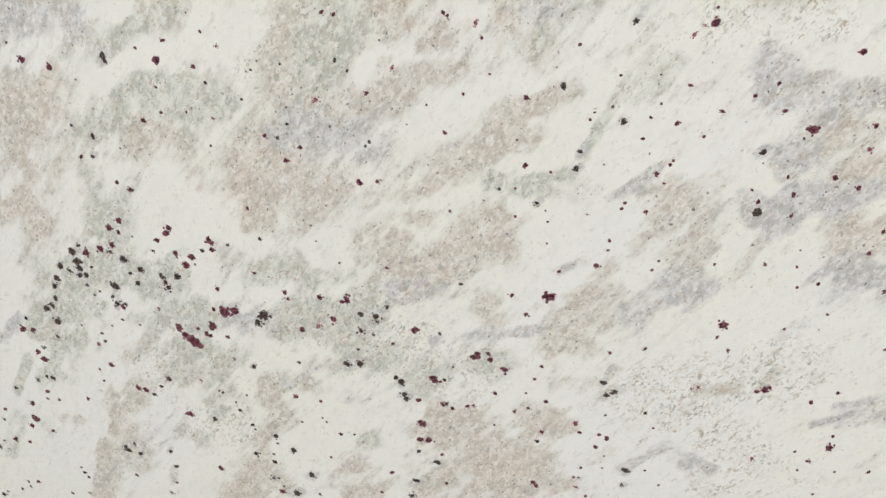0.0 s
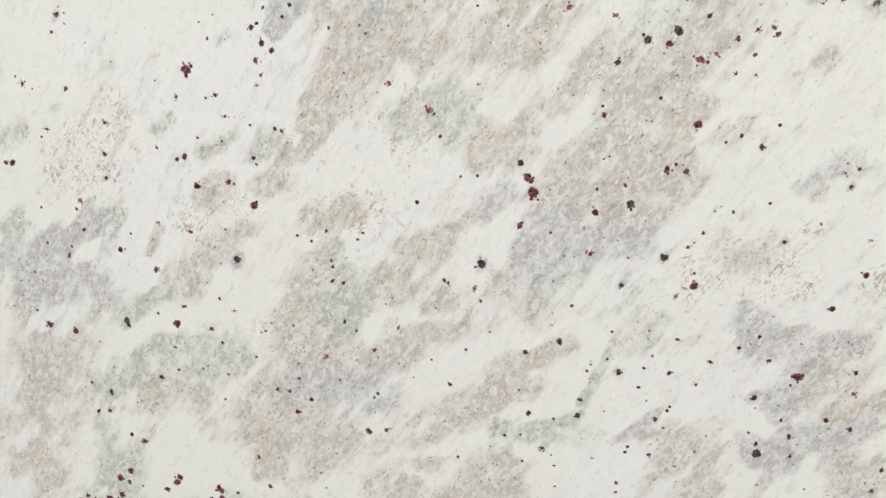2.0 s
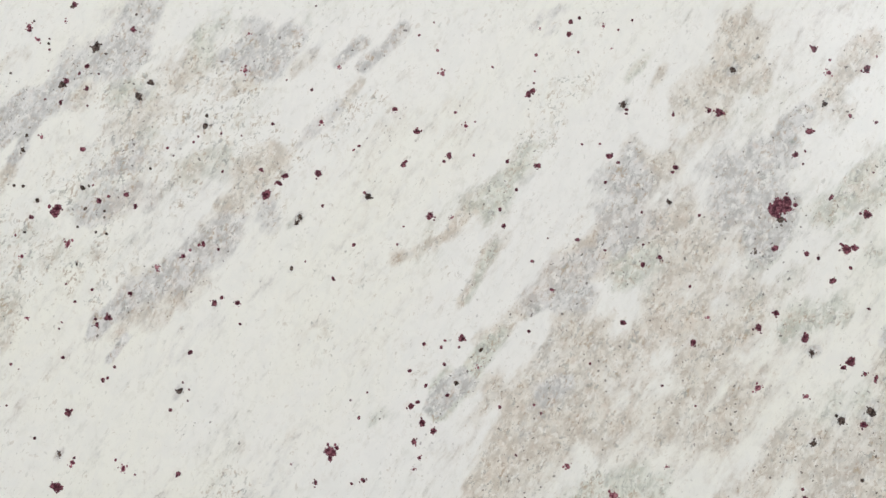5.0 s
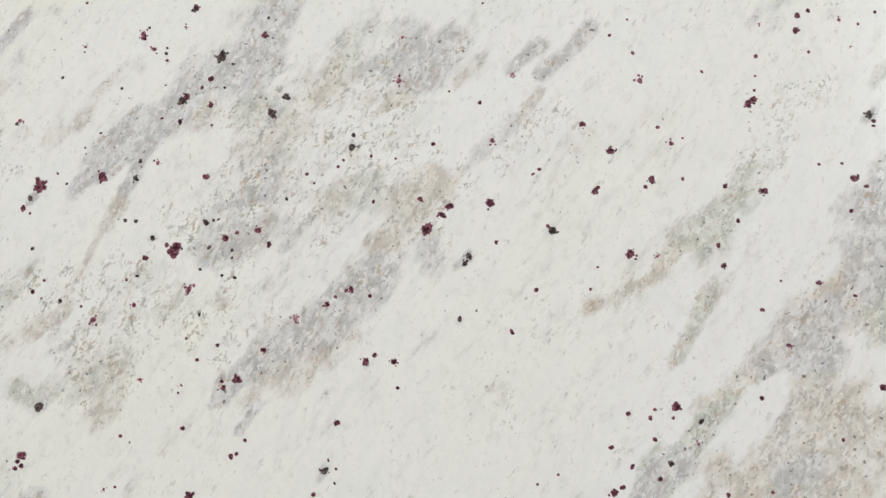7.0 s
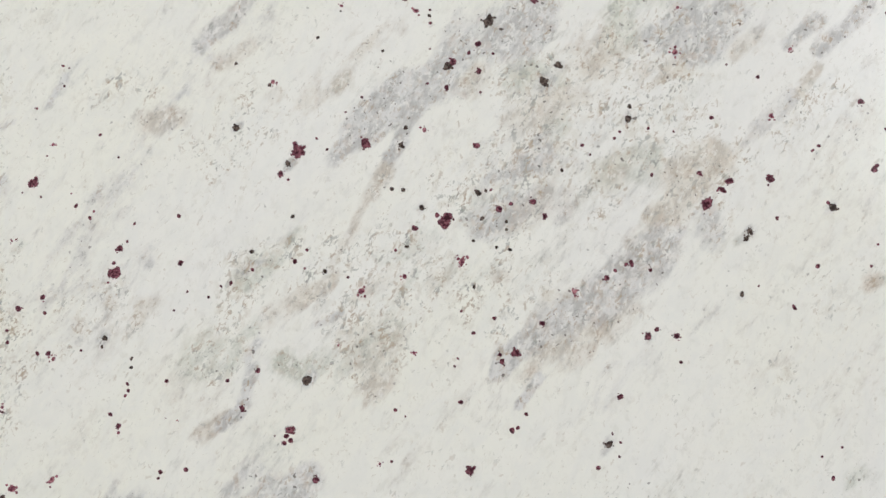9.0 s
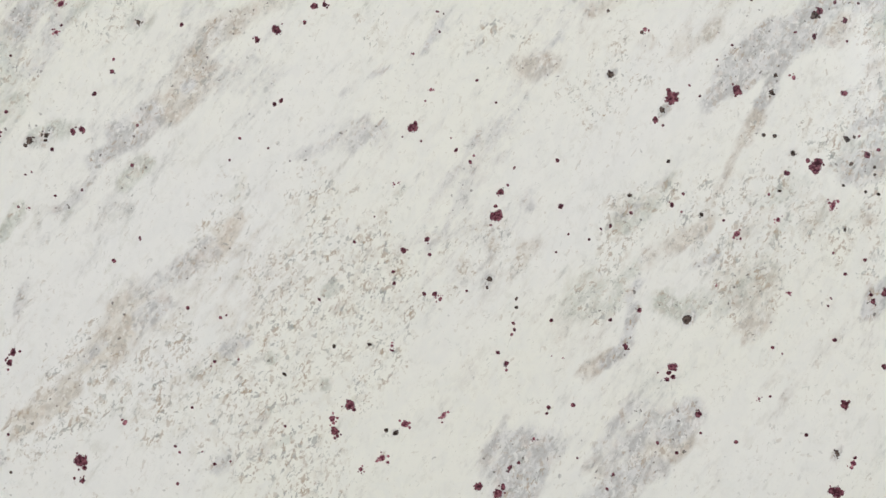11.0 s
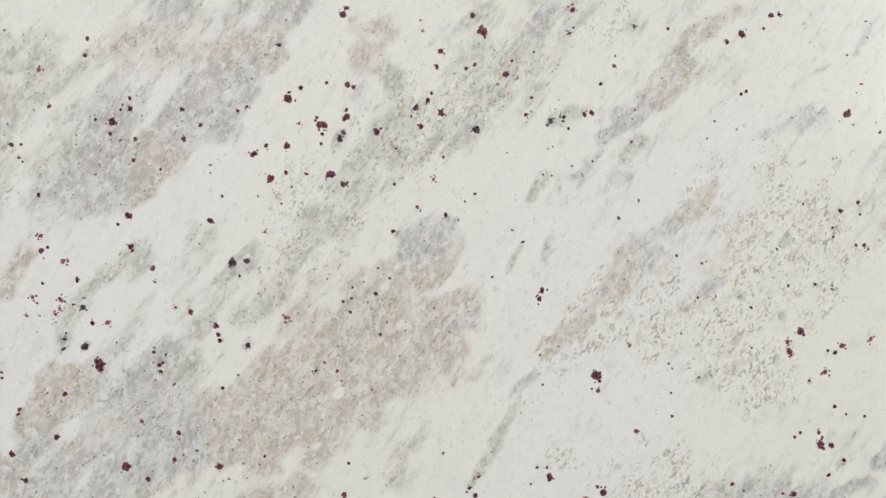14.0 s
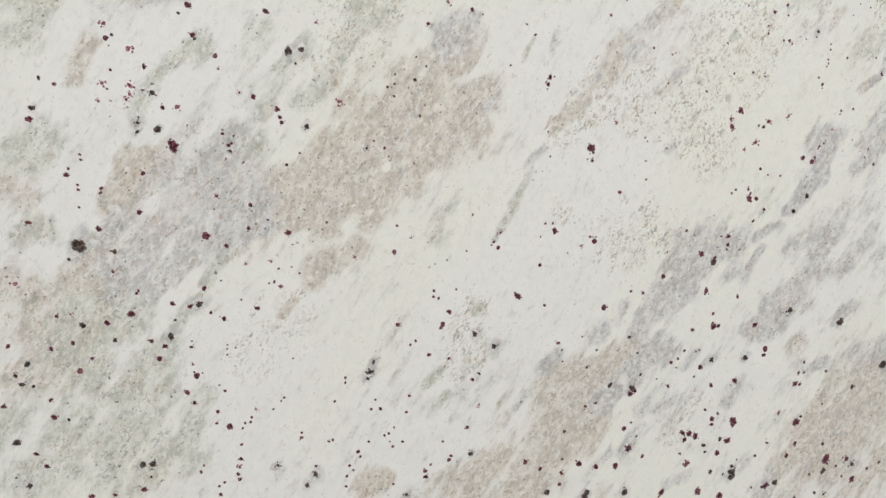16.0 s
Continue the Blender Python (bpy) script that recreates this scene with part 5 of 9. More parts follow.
vein(GREY, 0.028, 0.913, 0.031, 0.916, 0.0037, 0.7)
vein(GREY, 0.034, 0.917, 0.036, 0.920, 0.0031, 0.7)
vein(GREY, 0.039, 0.924, 0.041, 0.927, 0.0026, 0.7)
vein(GREY, 0.035, 0.901, 0.038, 0.905, 0.0042, 0.7)
vein(GREY, 0.032, 0.887, 0.034, 0.890, 0.0032, 0.7)
vein(GREY, 0.007, 0.901, 0.009, 0.903, 0.0027, 0.7)
vein(GREY, 0.017, 0.843, 0.019, 0.846, 0.0028, 0.7)
vein(GREY, 0.002, 0.838, 0.004, 0.841, 0.0028, 0.7)
vein(GREY, -0.023, 0.825, -0.021, 0.828, 0.0029, 0.7)
vein(GREY, -0.044, 0.786, -0.043, 0.788, 0.0024, 0.7)
vein(GREY, 0.212, 0.935, 0.216, 0.939, 0.0049, 0.7)
vein(GREY, 0.207, 0.928, 0.211, 0.932, 0.0045, 0.7)
vein(GREY, 0.288, 0.948, 0.290, 0.951, 0.0038, 0.7)
vein(GREY, 0.298, 0.947, 0.302, 0.952, 0.0047, 0.7)
vein(GREY, 0.288, 0.933, 0.291, 0.937, 0.0043, 0.7)
vein(GREY, 0.286, 0.904, 0.289, 0.908, 0.0040, 0.7)
vein(GREY, 0.277, 0.902, 0.279, 0.906, 0.0035, 0.7)
vein(GREY, 0.315, 0.897, 0.317, 0.900, 0.0030, 0.7)
vein(GREY, 0.319, 0.893, 0.321, 0.896, 0.0040, 0.7)
vein(GREY, 0.321, 0.882, 0.324, 0.886, 0.0045, 0.7)
vein(GREY, 0.334, 0.828, 0.336, 0.831, 0.0031, 0.7)
vein(GREY, 0.349, 0.819, 0.352, 0.824, 0.0047, 0.7)
vein(GREY, 0.333, 0.796, 0.336, 0.800, 0.0043, 0.7)
vein(GREY, 0.330, 0.779, 0.333, 0.783, 0.0049, 0.7)
vein(GREY, 0.201, 0.887, 0.203, 0.889, 0.0026, 0.7)
vein(GREY, 0.126, 0.861, 0.128, 0.864, 0.0027, 0.7)
vein(GREY, 0.162, 0.827, 0.164, 0.830, 0.0027, 0.7)
vein(GREY, 0.215, 0.819, 0.217, 0.822, 0.0027, 0.7)
vein(GREY, 0.229, 0.807, 0.232, 0.811, 0.0044, 0.7)
vein(GREY, 0.195, 0.797, 0.198, 0.800, 0.0033, 0.7)
vein(GREY, 0.244, 0.782, 0.247, 0.786, 0.0044, 0.7)
vein(GREY, 0.209, 0.771, 0.212, 0.775, 0.0039, 0.7)
vein(GREY, 0.229, 0.758, 0.233, 0.763, 0.0051, 0.7)
vein(GREY, 0.086, 0.772, 0.089, 0.776, 0.0041, 0.7)
vein(GREY, 0.082, 0.783, 0.084, 0.786, 0.0029, 0.7)
vein(GREY, 0.073, 0.778, 0.075, 0.781, 0.0035, 0.7)
vein(GREY, 0.116, 0.782, 0.118, 0.785, 0.0023, 0.7)
vein(GREY, 0.212, 0.800, 0.213, 0.802, 0.0022, 0.7)
vein(GREY, 0.119, 0.765, 0.121, 0.768, 0.0023, 0.7)
vein(GREY, 0.186, 0.891, 0.188, 0.893, 0.0026, 0.7)
vein(GREY, 0.464, 0.919, 0.467, 0.923, 0.0037, 0.7)
vein(GREY, 0.468, 0.908, 0.470, 0.912, 0.0037, 0.7)
vein(GREY, 0.473, 0.912, 0.476, 0.916, 0.0037, 0.7)
vein(GREY, 0.492, 0.828, 0.494, 0.831, 0.0030, 0.7)
vein(GREY, 0.492, 0.842, 0.495, 0.847, 0.0049, 0.7)
vein(GREY, 0.091, 1.317, 0.093, 1.320, 0.0029, 0.7)
vein(GREY, 0.245, 1.322, 0.247, 1.324, 0.0024, 0.7)
vein(GREY, 0.114, 1.216, 0.115, 1.218, 0.0022, 0.7)
vein(GREY, 0.217, 1.231, 0.219, 1.234, 0.0025, 0.7)
vein(GREY, 0.436, 1.338, 0.438, 1.340, 0.0029, 0.7)
vein(GREY, 0.478, 1.346, 0.482, 1.351, 0.0050, 0.7)
vein(GREY, 0.509, 1.348, 0.511, 1.351, 0.0028, 0.7)
vein(GREY, 0.529, 1.324, 0.533, 1.329, 0.0056, 0.7)
vein(GREY, 0.527, 1.325, 0.529, 1.328, 0.0028, 0.7)
vein(GREY, 0.563, 1.320, 0.565, 1.323, 0.0028, 0.7)
vein(GREY, 0.481, 1.314, 0.483, 1.316, 0.0022, 0.7)
vein(GREY, 0.465, 1.306, 0.468, 1.310, 0.0044, 0.7)
vein(GREY, 0.449, 1.301, 0.452, 1.305, 0.0044, 0.7)
vein(GREY, 0.435, 1.289, 0.437, 1.293, 0.0034, 0.7)
vein(GREY, 0.516, 1.245, 0.517, 1.247, 0.0026, 0.7)
vein(GREY, 0.383, 1.232, 0.385, 1.235, 0.0031, 0.7)
vein(GREY, 0.477, 1.230, 0.479, 1.233, 0.0026, 0.7)
vein(GREY, 0.079, 1.162, 0.081, 1.164, 0.0027, 0.7)
vein(GREY, 0.201, 1.164, 0.204, 1.168, 0.0039, 0.7)
vein(GREY, 0.447, 1.210, 0.450, 1.214, 0.0038, 0.7)
vein(GREY, 0.469, 1.179, 0.472, 1.183, 0.0039, 0.7)
vein(GREY, 0.361, 1.169, 0.364, 1.173, 0.0049, 0.7)
vein(GREY, 0.534, 1.192, 0.535, 1.194, 0.0022, 0.7)
vein(GREY, 0.564, 1.224, 0.566, 1.227, 0.0022, 0.7)
vein(GREY, 0.037, 1.512, 0.041, 1.517, 0.0047, 0.7)
vein(GREY, 0.071, 1.492, 0.073, 1.495, 0.0031, 0.7)
vein(GREY, 0.064, 1.483, 0.067, 1.487, 0.0039, 0.7)
vein(GREY, 0.033, 1.432, 0.035, 1.434, 0.0023, 0.7)
vein(GREY, 0.103, 1.466, 0.105, 1.469, 0.0027, 0.7)
vein(GREY, 0.158, 1.413, 0.160, 1.416, 0.0031, 0.7)
vein(GREY, 0.156, 1.411, 0.158, 1.413, 0.0023, 0.7)
vein(GREY, 0.154, 1.385, 0.155, 1.387, 0.0023, 0.7)
vein(GREY, 0.196, 1.425, 0.198, 1.427, 0.0030, 0.7)
vein(GREY, 0.339, 1.475, 0.341, 1.478, 0.0030, 0.7)
vein(GREY, 0.363, 1.420, 0.364, 1.422, 0.0023, 0.7)
vein(GREY, 0.400, 1.494, 0.402, 1.496, 0.0026, 0.7)
vein(GREY, 0.408, 1.392, 0.410, 1.394, 0.0026, 0.7)
vein(GREY, 0.449, 1.474, 0.451, 1.476, 0.0023, 0.7)
vein(GREY, 0.497, 1.416, 0.498, 1.418, 0.0022, 0.7)
vein(GREY, 0.503, 1.492, 0.505, 1.496, 0.0034, 0.7)
vein(GREY, 0.480, 1.386, 0.482, 1.389, 0.0030, 0.7)
vein(GREY, 0.423, 1.409, 0.425, 1.413, 0.0037, 0.7)
vein(GREY, 0.025, 1.283, 0.027, 1.285, 0.0027, 0.7)
vein(GREY, -0.055, 1.445, -0.053, 1.448, 0.0026, 0.7)
vein(GREY, -0.003, 1.454, -0.001, 1.456, 0.0026, 0.7)
vein(GREY, 0.007, 1.425, 0.009, 1.427, 0.0022, 0.7)
vein(GREY, -0.037, 1.395, -0.035, 1.397, 0.0022, 0.7)
vein(GREY, -0.045, 1.345, -0.042, 1.348, 0.0037, 0.7)
vein(GREY, -0.305, 1.486, -0.303, 1.488, 0.0024, 0.7)
vein(GREY, -0.080, 1.462, -0.078, 1.464, 0.0021, 0.7)
vein(GREY, -0.181, 1.293, -0.180, 1.295, 0.0023, 0.7)
vein(GREY, -0.137, 1.364, -0.136, 1.366, 0.0021, 0.7)
vein(GREY, -0.477, 1.416, -0.475, 1.419, 0.0033, 0.7)
vein(GREY, -0.399, 1.423, -0.396, 1.426, 0.0036, 0.7)
vein(GREY, -0.347, 1.431, -0.345, 1.434, 0.0030, 0.7)
vein(GREY, -0.355, 1.429, -0.353, 1.431, 0.0030, 0.7)
vein(GREY, -0.511, 1.470, -0.510, 1.472, 0.0022, 0.7)
vein(GREY, -0.475, 1.390, -0.473, 1.393, 0.0030, 0.7)
vein(GREY, -0.537, 1.345, -0.535, 1.348, 0.0033, 0.7)
vein(GREY, -0.529, 1.346, -0.527, 1.349, 0.0026, 0.7)
vein(GREY, -0.686, 1.312, -0.684, 1.314, 0.0025, 0.7)
vein(GREY, -0.619, 1.320, -0.617, 1.322, 0.0029, 0.7)
vein(GREY, -0.618, 1.298, -0.616, 1.300, 0.0025, 0.7)
vein(GREY, -0.630, 1.297, -0.628, 1.299, 0.0022, 0.7)
vein(GREY, -0.629, 1.302, -0.627, 1.305, 0.0029, 0.7)
vein(GREY, -0.671, 1.226, -0.666, 1.233, 0.0068, 0.7)
vein(GREY, -0.676, 1.220, -0.674, 1.222, 0.0021, 0.7)
vein(GREY, -0.650, 1.223, -0.648, 1.226, 0.0029, 0.7)
vein(GREY, -0.576, 1.284, -0.575, 1.286, 0.0022, 0.7)
vein(GREY, -0.528, 1.298, -0.526, 1.301, 0.0030, 0.7)
vein(GREY, -0.490, 1.283, -0.488, 1.286, 0.0026, 0.7)
vein(GREY, -0.220, 1.188, -0.217, 1.192, 0.0045, 0.7)
vein(GREY, -0.673, 1.178, -0.671, 1.181, 0.0030, 0.7)
vein(GREY, -0.603, 1.185, -0.601, 1.188, 0.0031, 0.7)
vein(GREY, -0.622, 1.165, -0.620, 1.168, 0.0027, 0.7)
vein(GREY, -0.706, 1.155, -0.704, 1.158, 0.0030, 0.7)
vein(GREY, -0.710, 1.143, -0.708, 1.145, 0.0026, 0.7)
vein(GREY, -0.560, 1.066, -0.558, 1.069, 0.0029, 0.7)
vein(GREY, -0.647, 1.079, -0.644, 1.082, 0.0037, 0.7)
vein(GREY, -0.640, 1.079, -0.638, 1.082, 0.0037, 0.7)
vein(GREY, -0.718, 1.105, -0.715, 1.108, 0.0035, 0.7)
vein(GREY, -0.714, 1.075, -0.712, 1.078, 0.0031, 0.7)
vein(GREY, -0.535, 1.055, -0.532, 1.059, 0.0034, 0.7)
vein(GREY, -0.541, 1.048, -0.539, 1.051, 0.0029, 0.7)
vein(GREY, -0.490, 1.134, -0.489, 1.137, 0.0024, 0.7)
vein(GREY, -0.494, 1.126, -0.491, 1.130, 0.0039, 0.7)
vein(GREY, -0.495, 1.123, -0.493, 1.125, 0.0024, 0.7)
vein(GREY, -0.470, 1.029, -0.467, 1.032, 0.0031, 0.7)
vein(GREY, -0.416, 1.148, -0.414, 1.150, 0.0030, 0.7)
vein(GREY, -0.401, 1.137, -0.399, 1.140, 0.0036, 0.7)
vein(GREY, -0.420, 1.054, -0.418, 1.058, 0.0036, 0.7)
vein(GREY, -0.307, 1.096, -0.304, 1.099, 0.0038, 0.7)
vein(GREY, -0.288, 1.091, -0.285, 1.095, 0.0044, 0.7)
vein(GREY, -0.291, 1.001, -0.288, 1.006, 0.0050, 0.7)
vein(GREY, -0.326, 1.004, -0.323, 1.008, 0.0050, 0.7)
vein(GREY, -0.358, 1.013, -0.356, 1.016, 0.0038, 0.7)
vein(GREY, -0.216, 1.107, -0.214, 1.111, 0.0034, 0.7)
vein(GREY, -0.185, 1.106, -0.182, 1.109, 0.0040, 0.7)
vein(GREY, -0.144, 1.142, -0.141, 1.147, 0.0046, 0.7)
vein(GREY, -0.146, 0.989, -0.144, 0.992, 0.0030, 0.7)
vein(GREY, -0.066, 0.993, -0.063, 0.998, 0.0056, 0.7)
vein(GREY, -0.093, 1.127, -0.089, 1.132, 0.0053, 0.7)
vein(GREY, -0.043, 1.084, -0.039, 1.089, 0.0061, 0.7)
vein(GREY, -0.191, 1.004, -0.187, 1.009, 0.0058, 0.7)
vein(GREY, -0.191, 1.000, -0.188, 1.004, 0.0041, 0.7)
vein(GREY, -0.148, 1.225, -0.146, 1.228, 0.0034, 0.7)
vein(GREY, -0.137, 1.237, -0.134, 1.240, 0.0034, 0.7)
vein(GREY, -0.073, 1.261, -0.072, 1.263, 0.0026, 0.7)

# the rest of the slab, veined in the same slant
for kind in (GREY, TAN, GREEN) * 26:
    u, v = rng.uniform(-1.4, 1.4), rng.uniform(0.05, 1.8)
    a, far = radians(rng.uniform(42, 62)), rng.uniform(0.04, 0.16)
    w, s = rng.uniform(0.008, 0.026), rng.uniform(0.5, 0.8)
    if v < 0.56 or v > 1.62 or abs(u) > 0.86:
        vein(kind, u, v, u + far * math.cos(a), v + far * math.sin(a), w, s)

# streaks along the slant break the veins up, and a faint clouding runs through the white
STREAK = 0.5 * value_noise(0.011, 3.5) + 0.35 * value_noise(0.005, 3.0) + 0.3 * value_noise(0.03, 2.5)
for kind in (GREY, TAN, GREEN):
    cloud = np.clip(0.5 * value_noise(0.045, 2.2) + 0.4 * value_noise(0.016, 2.5) - 0.06, 0, 1) * 0.46
    kind[:] = np.clip(np.maximum(kind, cloud) * (1 + 0.95 * STREAK), 0, 1) * (1 - QUARTZ) - 0.6 * QUARTZ

front = np.arange(COLS * LINES).reshape(LINES, COLS)
quads = np.stack([front[:-1, :-1], front[:-1, 1:], front[1:, 1:], front[1:, :-1]], -1).reshape(-1, 4)
rim = np.concatenate([front[0, :], front[1:, -1], front[-1, -2::-1], front[-2:0:-1, 0]])
verts = np.stack([U.ravel(), np.zeros(U.size), V.ravel()], 1)
back_rim = verts[rim] + (0, THICK, 0)
first = len(verts)
after = np.roll(np.arange(len(rim)), -1)
sides = np.stack([np.roll(rim, -1), rim, first + np.arange(len(rim)), first + after], 1)
slab_mesh = bpy.data.meshes.new("granite_slab")
slab_mesh.from_pydata(np.concatenate([verts, back_rim]).tolist(), [], quads.tolist() + sides.tolist() + [list(range(first + len(rim) - 1, first - 1, -1))])
slab_mesh.materials.append(GRANITE)
for name, values in (("grey", GREY), ("tan", TAN), ("green", GREEN), ("fleck", FLECK)):
    layer = slab_mesh.attributes.new(name, "FLOAT", "POINT")
    layer.data.foreach_set("value", np.concatenate([values.ravel(), values.ravel()[rim]]).astype(np.float32))
slab = tagged(new("granite_slab", slab_mesh), "polished white granite slab with grey tan veins and dark red garnets", "stone slab", kind="thing")
slab.matrix_world = pose(0, 0, 0, -LEAN, 0, 0)

# ---- crystals: garnets and mica flakes lying in the polished face ----


def crystal_mesh(material, rnd, sides, rough):
    """One flat grain with a ragged outline, a hair proud of the stone."""
    waves = [(k, rnd.uniform(0, 6.3), rnd.uniform(0.3, 1.0) * rough / k ** 0.6) for k in (2, 3, 4, 5, 7)]
    ring = []
    for i in range(sides):
        a = 6.2832 * i / sides
        k = max(0.35, 1 + sum(h * math.sin(m * a + p) for m, p, h in waves)) * rnd.uniform(0.9, 1.08)
        ring.append((k * math.cos(a), 0.85 * k * math.sin(a)))
    bm = bmesh.new()
    low = [bm.verts.new((p, 0.02, q)) for p, q in ring]
    top = [bm.verts.new((0.94 * p, -0.05, 0.94 * q)) for p, q in ring]
    centre = bm.verts.new((0, -0.07, 0))
    for i in range(sides):
        bm.faces.new((low[i], low[i - 1], top[i - 1], top[i]))
        bm.faces.new((top[i], top[i - 1], centre))
    bmesh.ops.recalc_face_normals(bm, faces=bm.faces)
    me = mesh_of("crystal", bm, material)
    rim = me.attributes.new("rim", "FLOAT", "POINT")
    rim.data.foreach_set("value", [1.0] * (2 * sides) + [0.0])
    return me


rnd = random.Random(11)
SHAPES = {}
for kind, name in ((BLACK, "mica_flake"), (GARNET, "garnet"), (ROSE, "rose_garnet")):
    SHAPES[kind.name] = (name, [crystal_mesh(kind, rnd, 9, 0.11) for _ in range(8)], [crystal_mesh(kind, rnd, 18, 0.15) for _ in range(12)])
specks = {BLACK.name: [], GARNET.name: [], ROSE.name: []}
PART_SIZE = {BLACK.name: 0.0009, GARNET.name: 0.00165, ROSE.name: 0.0009}


def crystal(kind, u, v, r):
    """A grain of about that radius with crumbs beside it; the larger grains are parts of their own, the smaller ones are joined."""
    name, small, large = SHAPES[kind.name]
    loose = kind is ROSE
    me = rnd.choice(large if r > 0.0013 else small)
    cluster = kind is BLACK and r > 0.0013 and rnd.random() < 0.12
    k = r * (0.95 if loose else 0.95 if cluster else 1.32 if kind is BLACK else 1.25)
    m = Matrix.Translation((u, 0, v)) @ Matrix.Rotation(rnd.uniform(0, 6.3), 4, "Y") @ Matrix.Diagonal((k * rnd.uniform(0.85, 1.1), 0.001, k * rnd.uniform(0.85, 1.1), 1))
    if r > PART_SIZE[kind.name]:
        ob = new(name, me)
        ob.parent, ob.matrix_local = slab, m
    else:
        specks[kind.name].append((me, m))
    for _ in range(rnd.randint(5, 8) if cluster else rnd.randint(3, 5) if loose else rnd.choice((0, 1, 1, 2, 3)) if r > 0.0012 else 0):
        a, far, size = rnd.uniform(0, 6.3), r * rnd.uniform(0.8 if cluster else 1.0, 1.5), r * rnd.uniform(0.2, 0.5)
        m = Matrix.Translation((u + far * math.cos(a), 0, v + far * math.sin(a))) @ Matrix.Rotation(rnd.uniform(0, 6.3), 4, "Y") @ Matrix.Diagonal((size, 0.001, size, 1))
        specks[kind.name].append((rnd.choice(small), m))


crystal(GARNET, 0.0582, 1.1118, 0.0023)
crystal(GARNET, 0.0777, 1.1078, 0.0020)
crystal(GARNET, 0.1555, 1.1187, 0.0030)
crystal(GARNET, 0.1619, 1.1313, 0.0015)
crystal(GARNET, 0.1423, 1.1251, 0.0012)
crystal(GARNET, 0.1879, 1.1385, 0.0012)
crystal(GARNET, 0.1807, 1.1165, 0.0017)
crystal(GARNET, 0.1538, 1.0847, 0.0013)
crystal(GARNET, 0.1401, 1.0779, 0.0018)
crystal(GARNET, 0.2254, 1.0762, 0.0015)
crystal(GARNET, 0.2494, 1.0705, 0.0015)
crystal(GARNET, 0.2390, 1.0604, 0.0020)
crystal(GARNET, 0.1121, 1.0310, 0.0016)
crystal(GARNET, 0.1218, 1.0265, 0.0022)
crystal(GARNET, 0.0879, 1.0473, 0.0016)
crystal(GARNET, 0.2937, 1.1094, 0.0014)
crystal(GARNET, 0.2889, 1.0508, 0.0023)
crystal(GARNET, 0.3012, 1.0527, 0.0015)
crystal(GARNET, 0.2091, 1.0225, 0.0016)
crystal(GARNET, 0.2667, 1.1549, 0.0014)
crystal(GARNET, 0.2741, 1.1541, 0.0014)
crystal(GARNET, 0.3395, 1.1595, 0.0013)
crystal(GARNET, 0.3421, 1.1582, 0.0011)
crystal(GARNET, 0.3441, 1.0893, 0.0014)
crystal(GARNET, 0.3496, 1.0377, 0.0013)
crystal(GARNET, 0.1081, 1.0009, 0.0026)
crystal(GARNET, 0.0988, 0.9945, 0.0027)
crystal(GARNET, 0.1469, 1.0002, 0.0026)
crystal(GARNET, 0.1441, 0.9956, 0.0031)
crystal(GARNET, 0.1776, 0.9934, 0.0031)
crystal(GARNET, 0.1784, 0.9870, 0.0020)
crystal(GARNET, 0.1060, 0.9917, 0.0016)
crystal(GARNET, 0.1361, 0.9889, 0.0021)
crystal(GARNET, 0.1494, 0.9800, 0.0026)
crystal(GARNET, 0.0757, 0.9707, 0.0033)
crystal(GARNET, 0.0883, 0.9760, 0.0027)
crystal(GARNET, 0.0986, 0.9802, 0.0027)
crystal(ROSE, 0.2613, 1.1027, 0.0022)
crystal(ROSE, 0.1977, 1.1304, 0.0012)
crystal(ROSE, 0.1904, 1.0842, 0.0015)
crystal(ROSE, 0.3099, 1.1262, 0.0016)
crystal(BLACK, 0.2341, 1.0755, 0.0015)
crystal(BLACK, 0.0968, 1.0485, 0.0016)
crystal(BLACK, 0.1001, 1.0630, 0.0019)
crystal(BLACK, 0.0854, 1.0695, 0.0013)
crystal(BLACK, 0.1527, 1.1012, 0.0010)
crystal(BLACK, 0.1879, 1.1069, 0.0012)
crystal(BLACK, 0.1868, 1.0652, 0.0010)
crystal(BLACK, 0.2958, 1.0788, 0.0012)
crystal(BLACK, 0.2932, 1.0757, 0.0010)
crystal(BLACK, 0.0637, 0.9701, 0.0028)
crystal(BLACK, 0.1183, 1.1185, 0.0023)
crystal(BLACK, 0.1193, 1.1151, 0.0015)
crystal(BLACK, 0.0496, 1.1216, 0.0010)
crystal(BLACK, 0.0956, 1.1014, 0.0008)
crystal(BLACK, 0.2237, 1.1235, 0.0007)
crystal(BLACK, 0.2193, 1.1177, 0.0010)
crystal(BLACK, 0.2161, 1.1163, 0.0007)
crystal(BLACK, 0.2116, 1.0985, 0.0010)
crystal(BLACK, 0.3318, 1.1056, 0.0007)
crystal(BLACK, 0.3197, 1.0924, 0.0007)
crystal(BLACK, 0.2413, 1.0852, 0.0010)
crystal(BLACK, 0.2699, 1.0864, 0.0010)
crystal(BLACK, 0.2412, 1.0960, 0.0007)
crystal(BLACK, 0.2818, 1.1221, 0.0012)
crystal(BLACK, 0.2741, 1.1279, 0.0012)
crystal(BLACK, 0.2388, 1.1228, 0.0010)
crystal(BLACK, 0.3019, 1.1416, 0.0007)
crystal(BLACK, 0.2161, 1.0003, 0.0015)
crystal(BLACK, 0.1911, 0.9921, 0.0013)
crystal(BLACK, 0.2576, 1.0039, 0.0008)
crystal(BLACK, 0.1722, 1.0866, 0.0010)
crystal(BLACK, 0.1800, 1.1489, 0.0007)
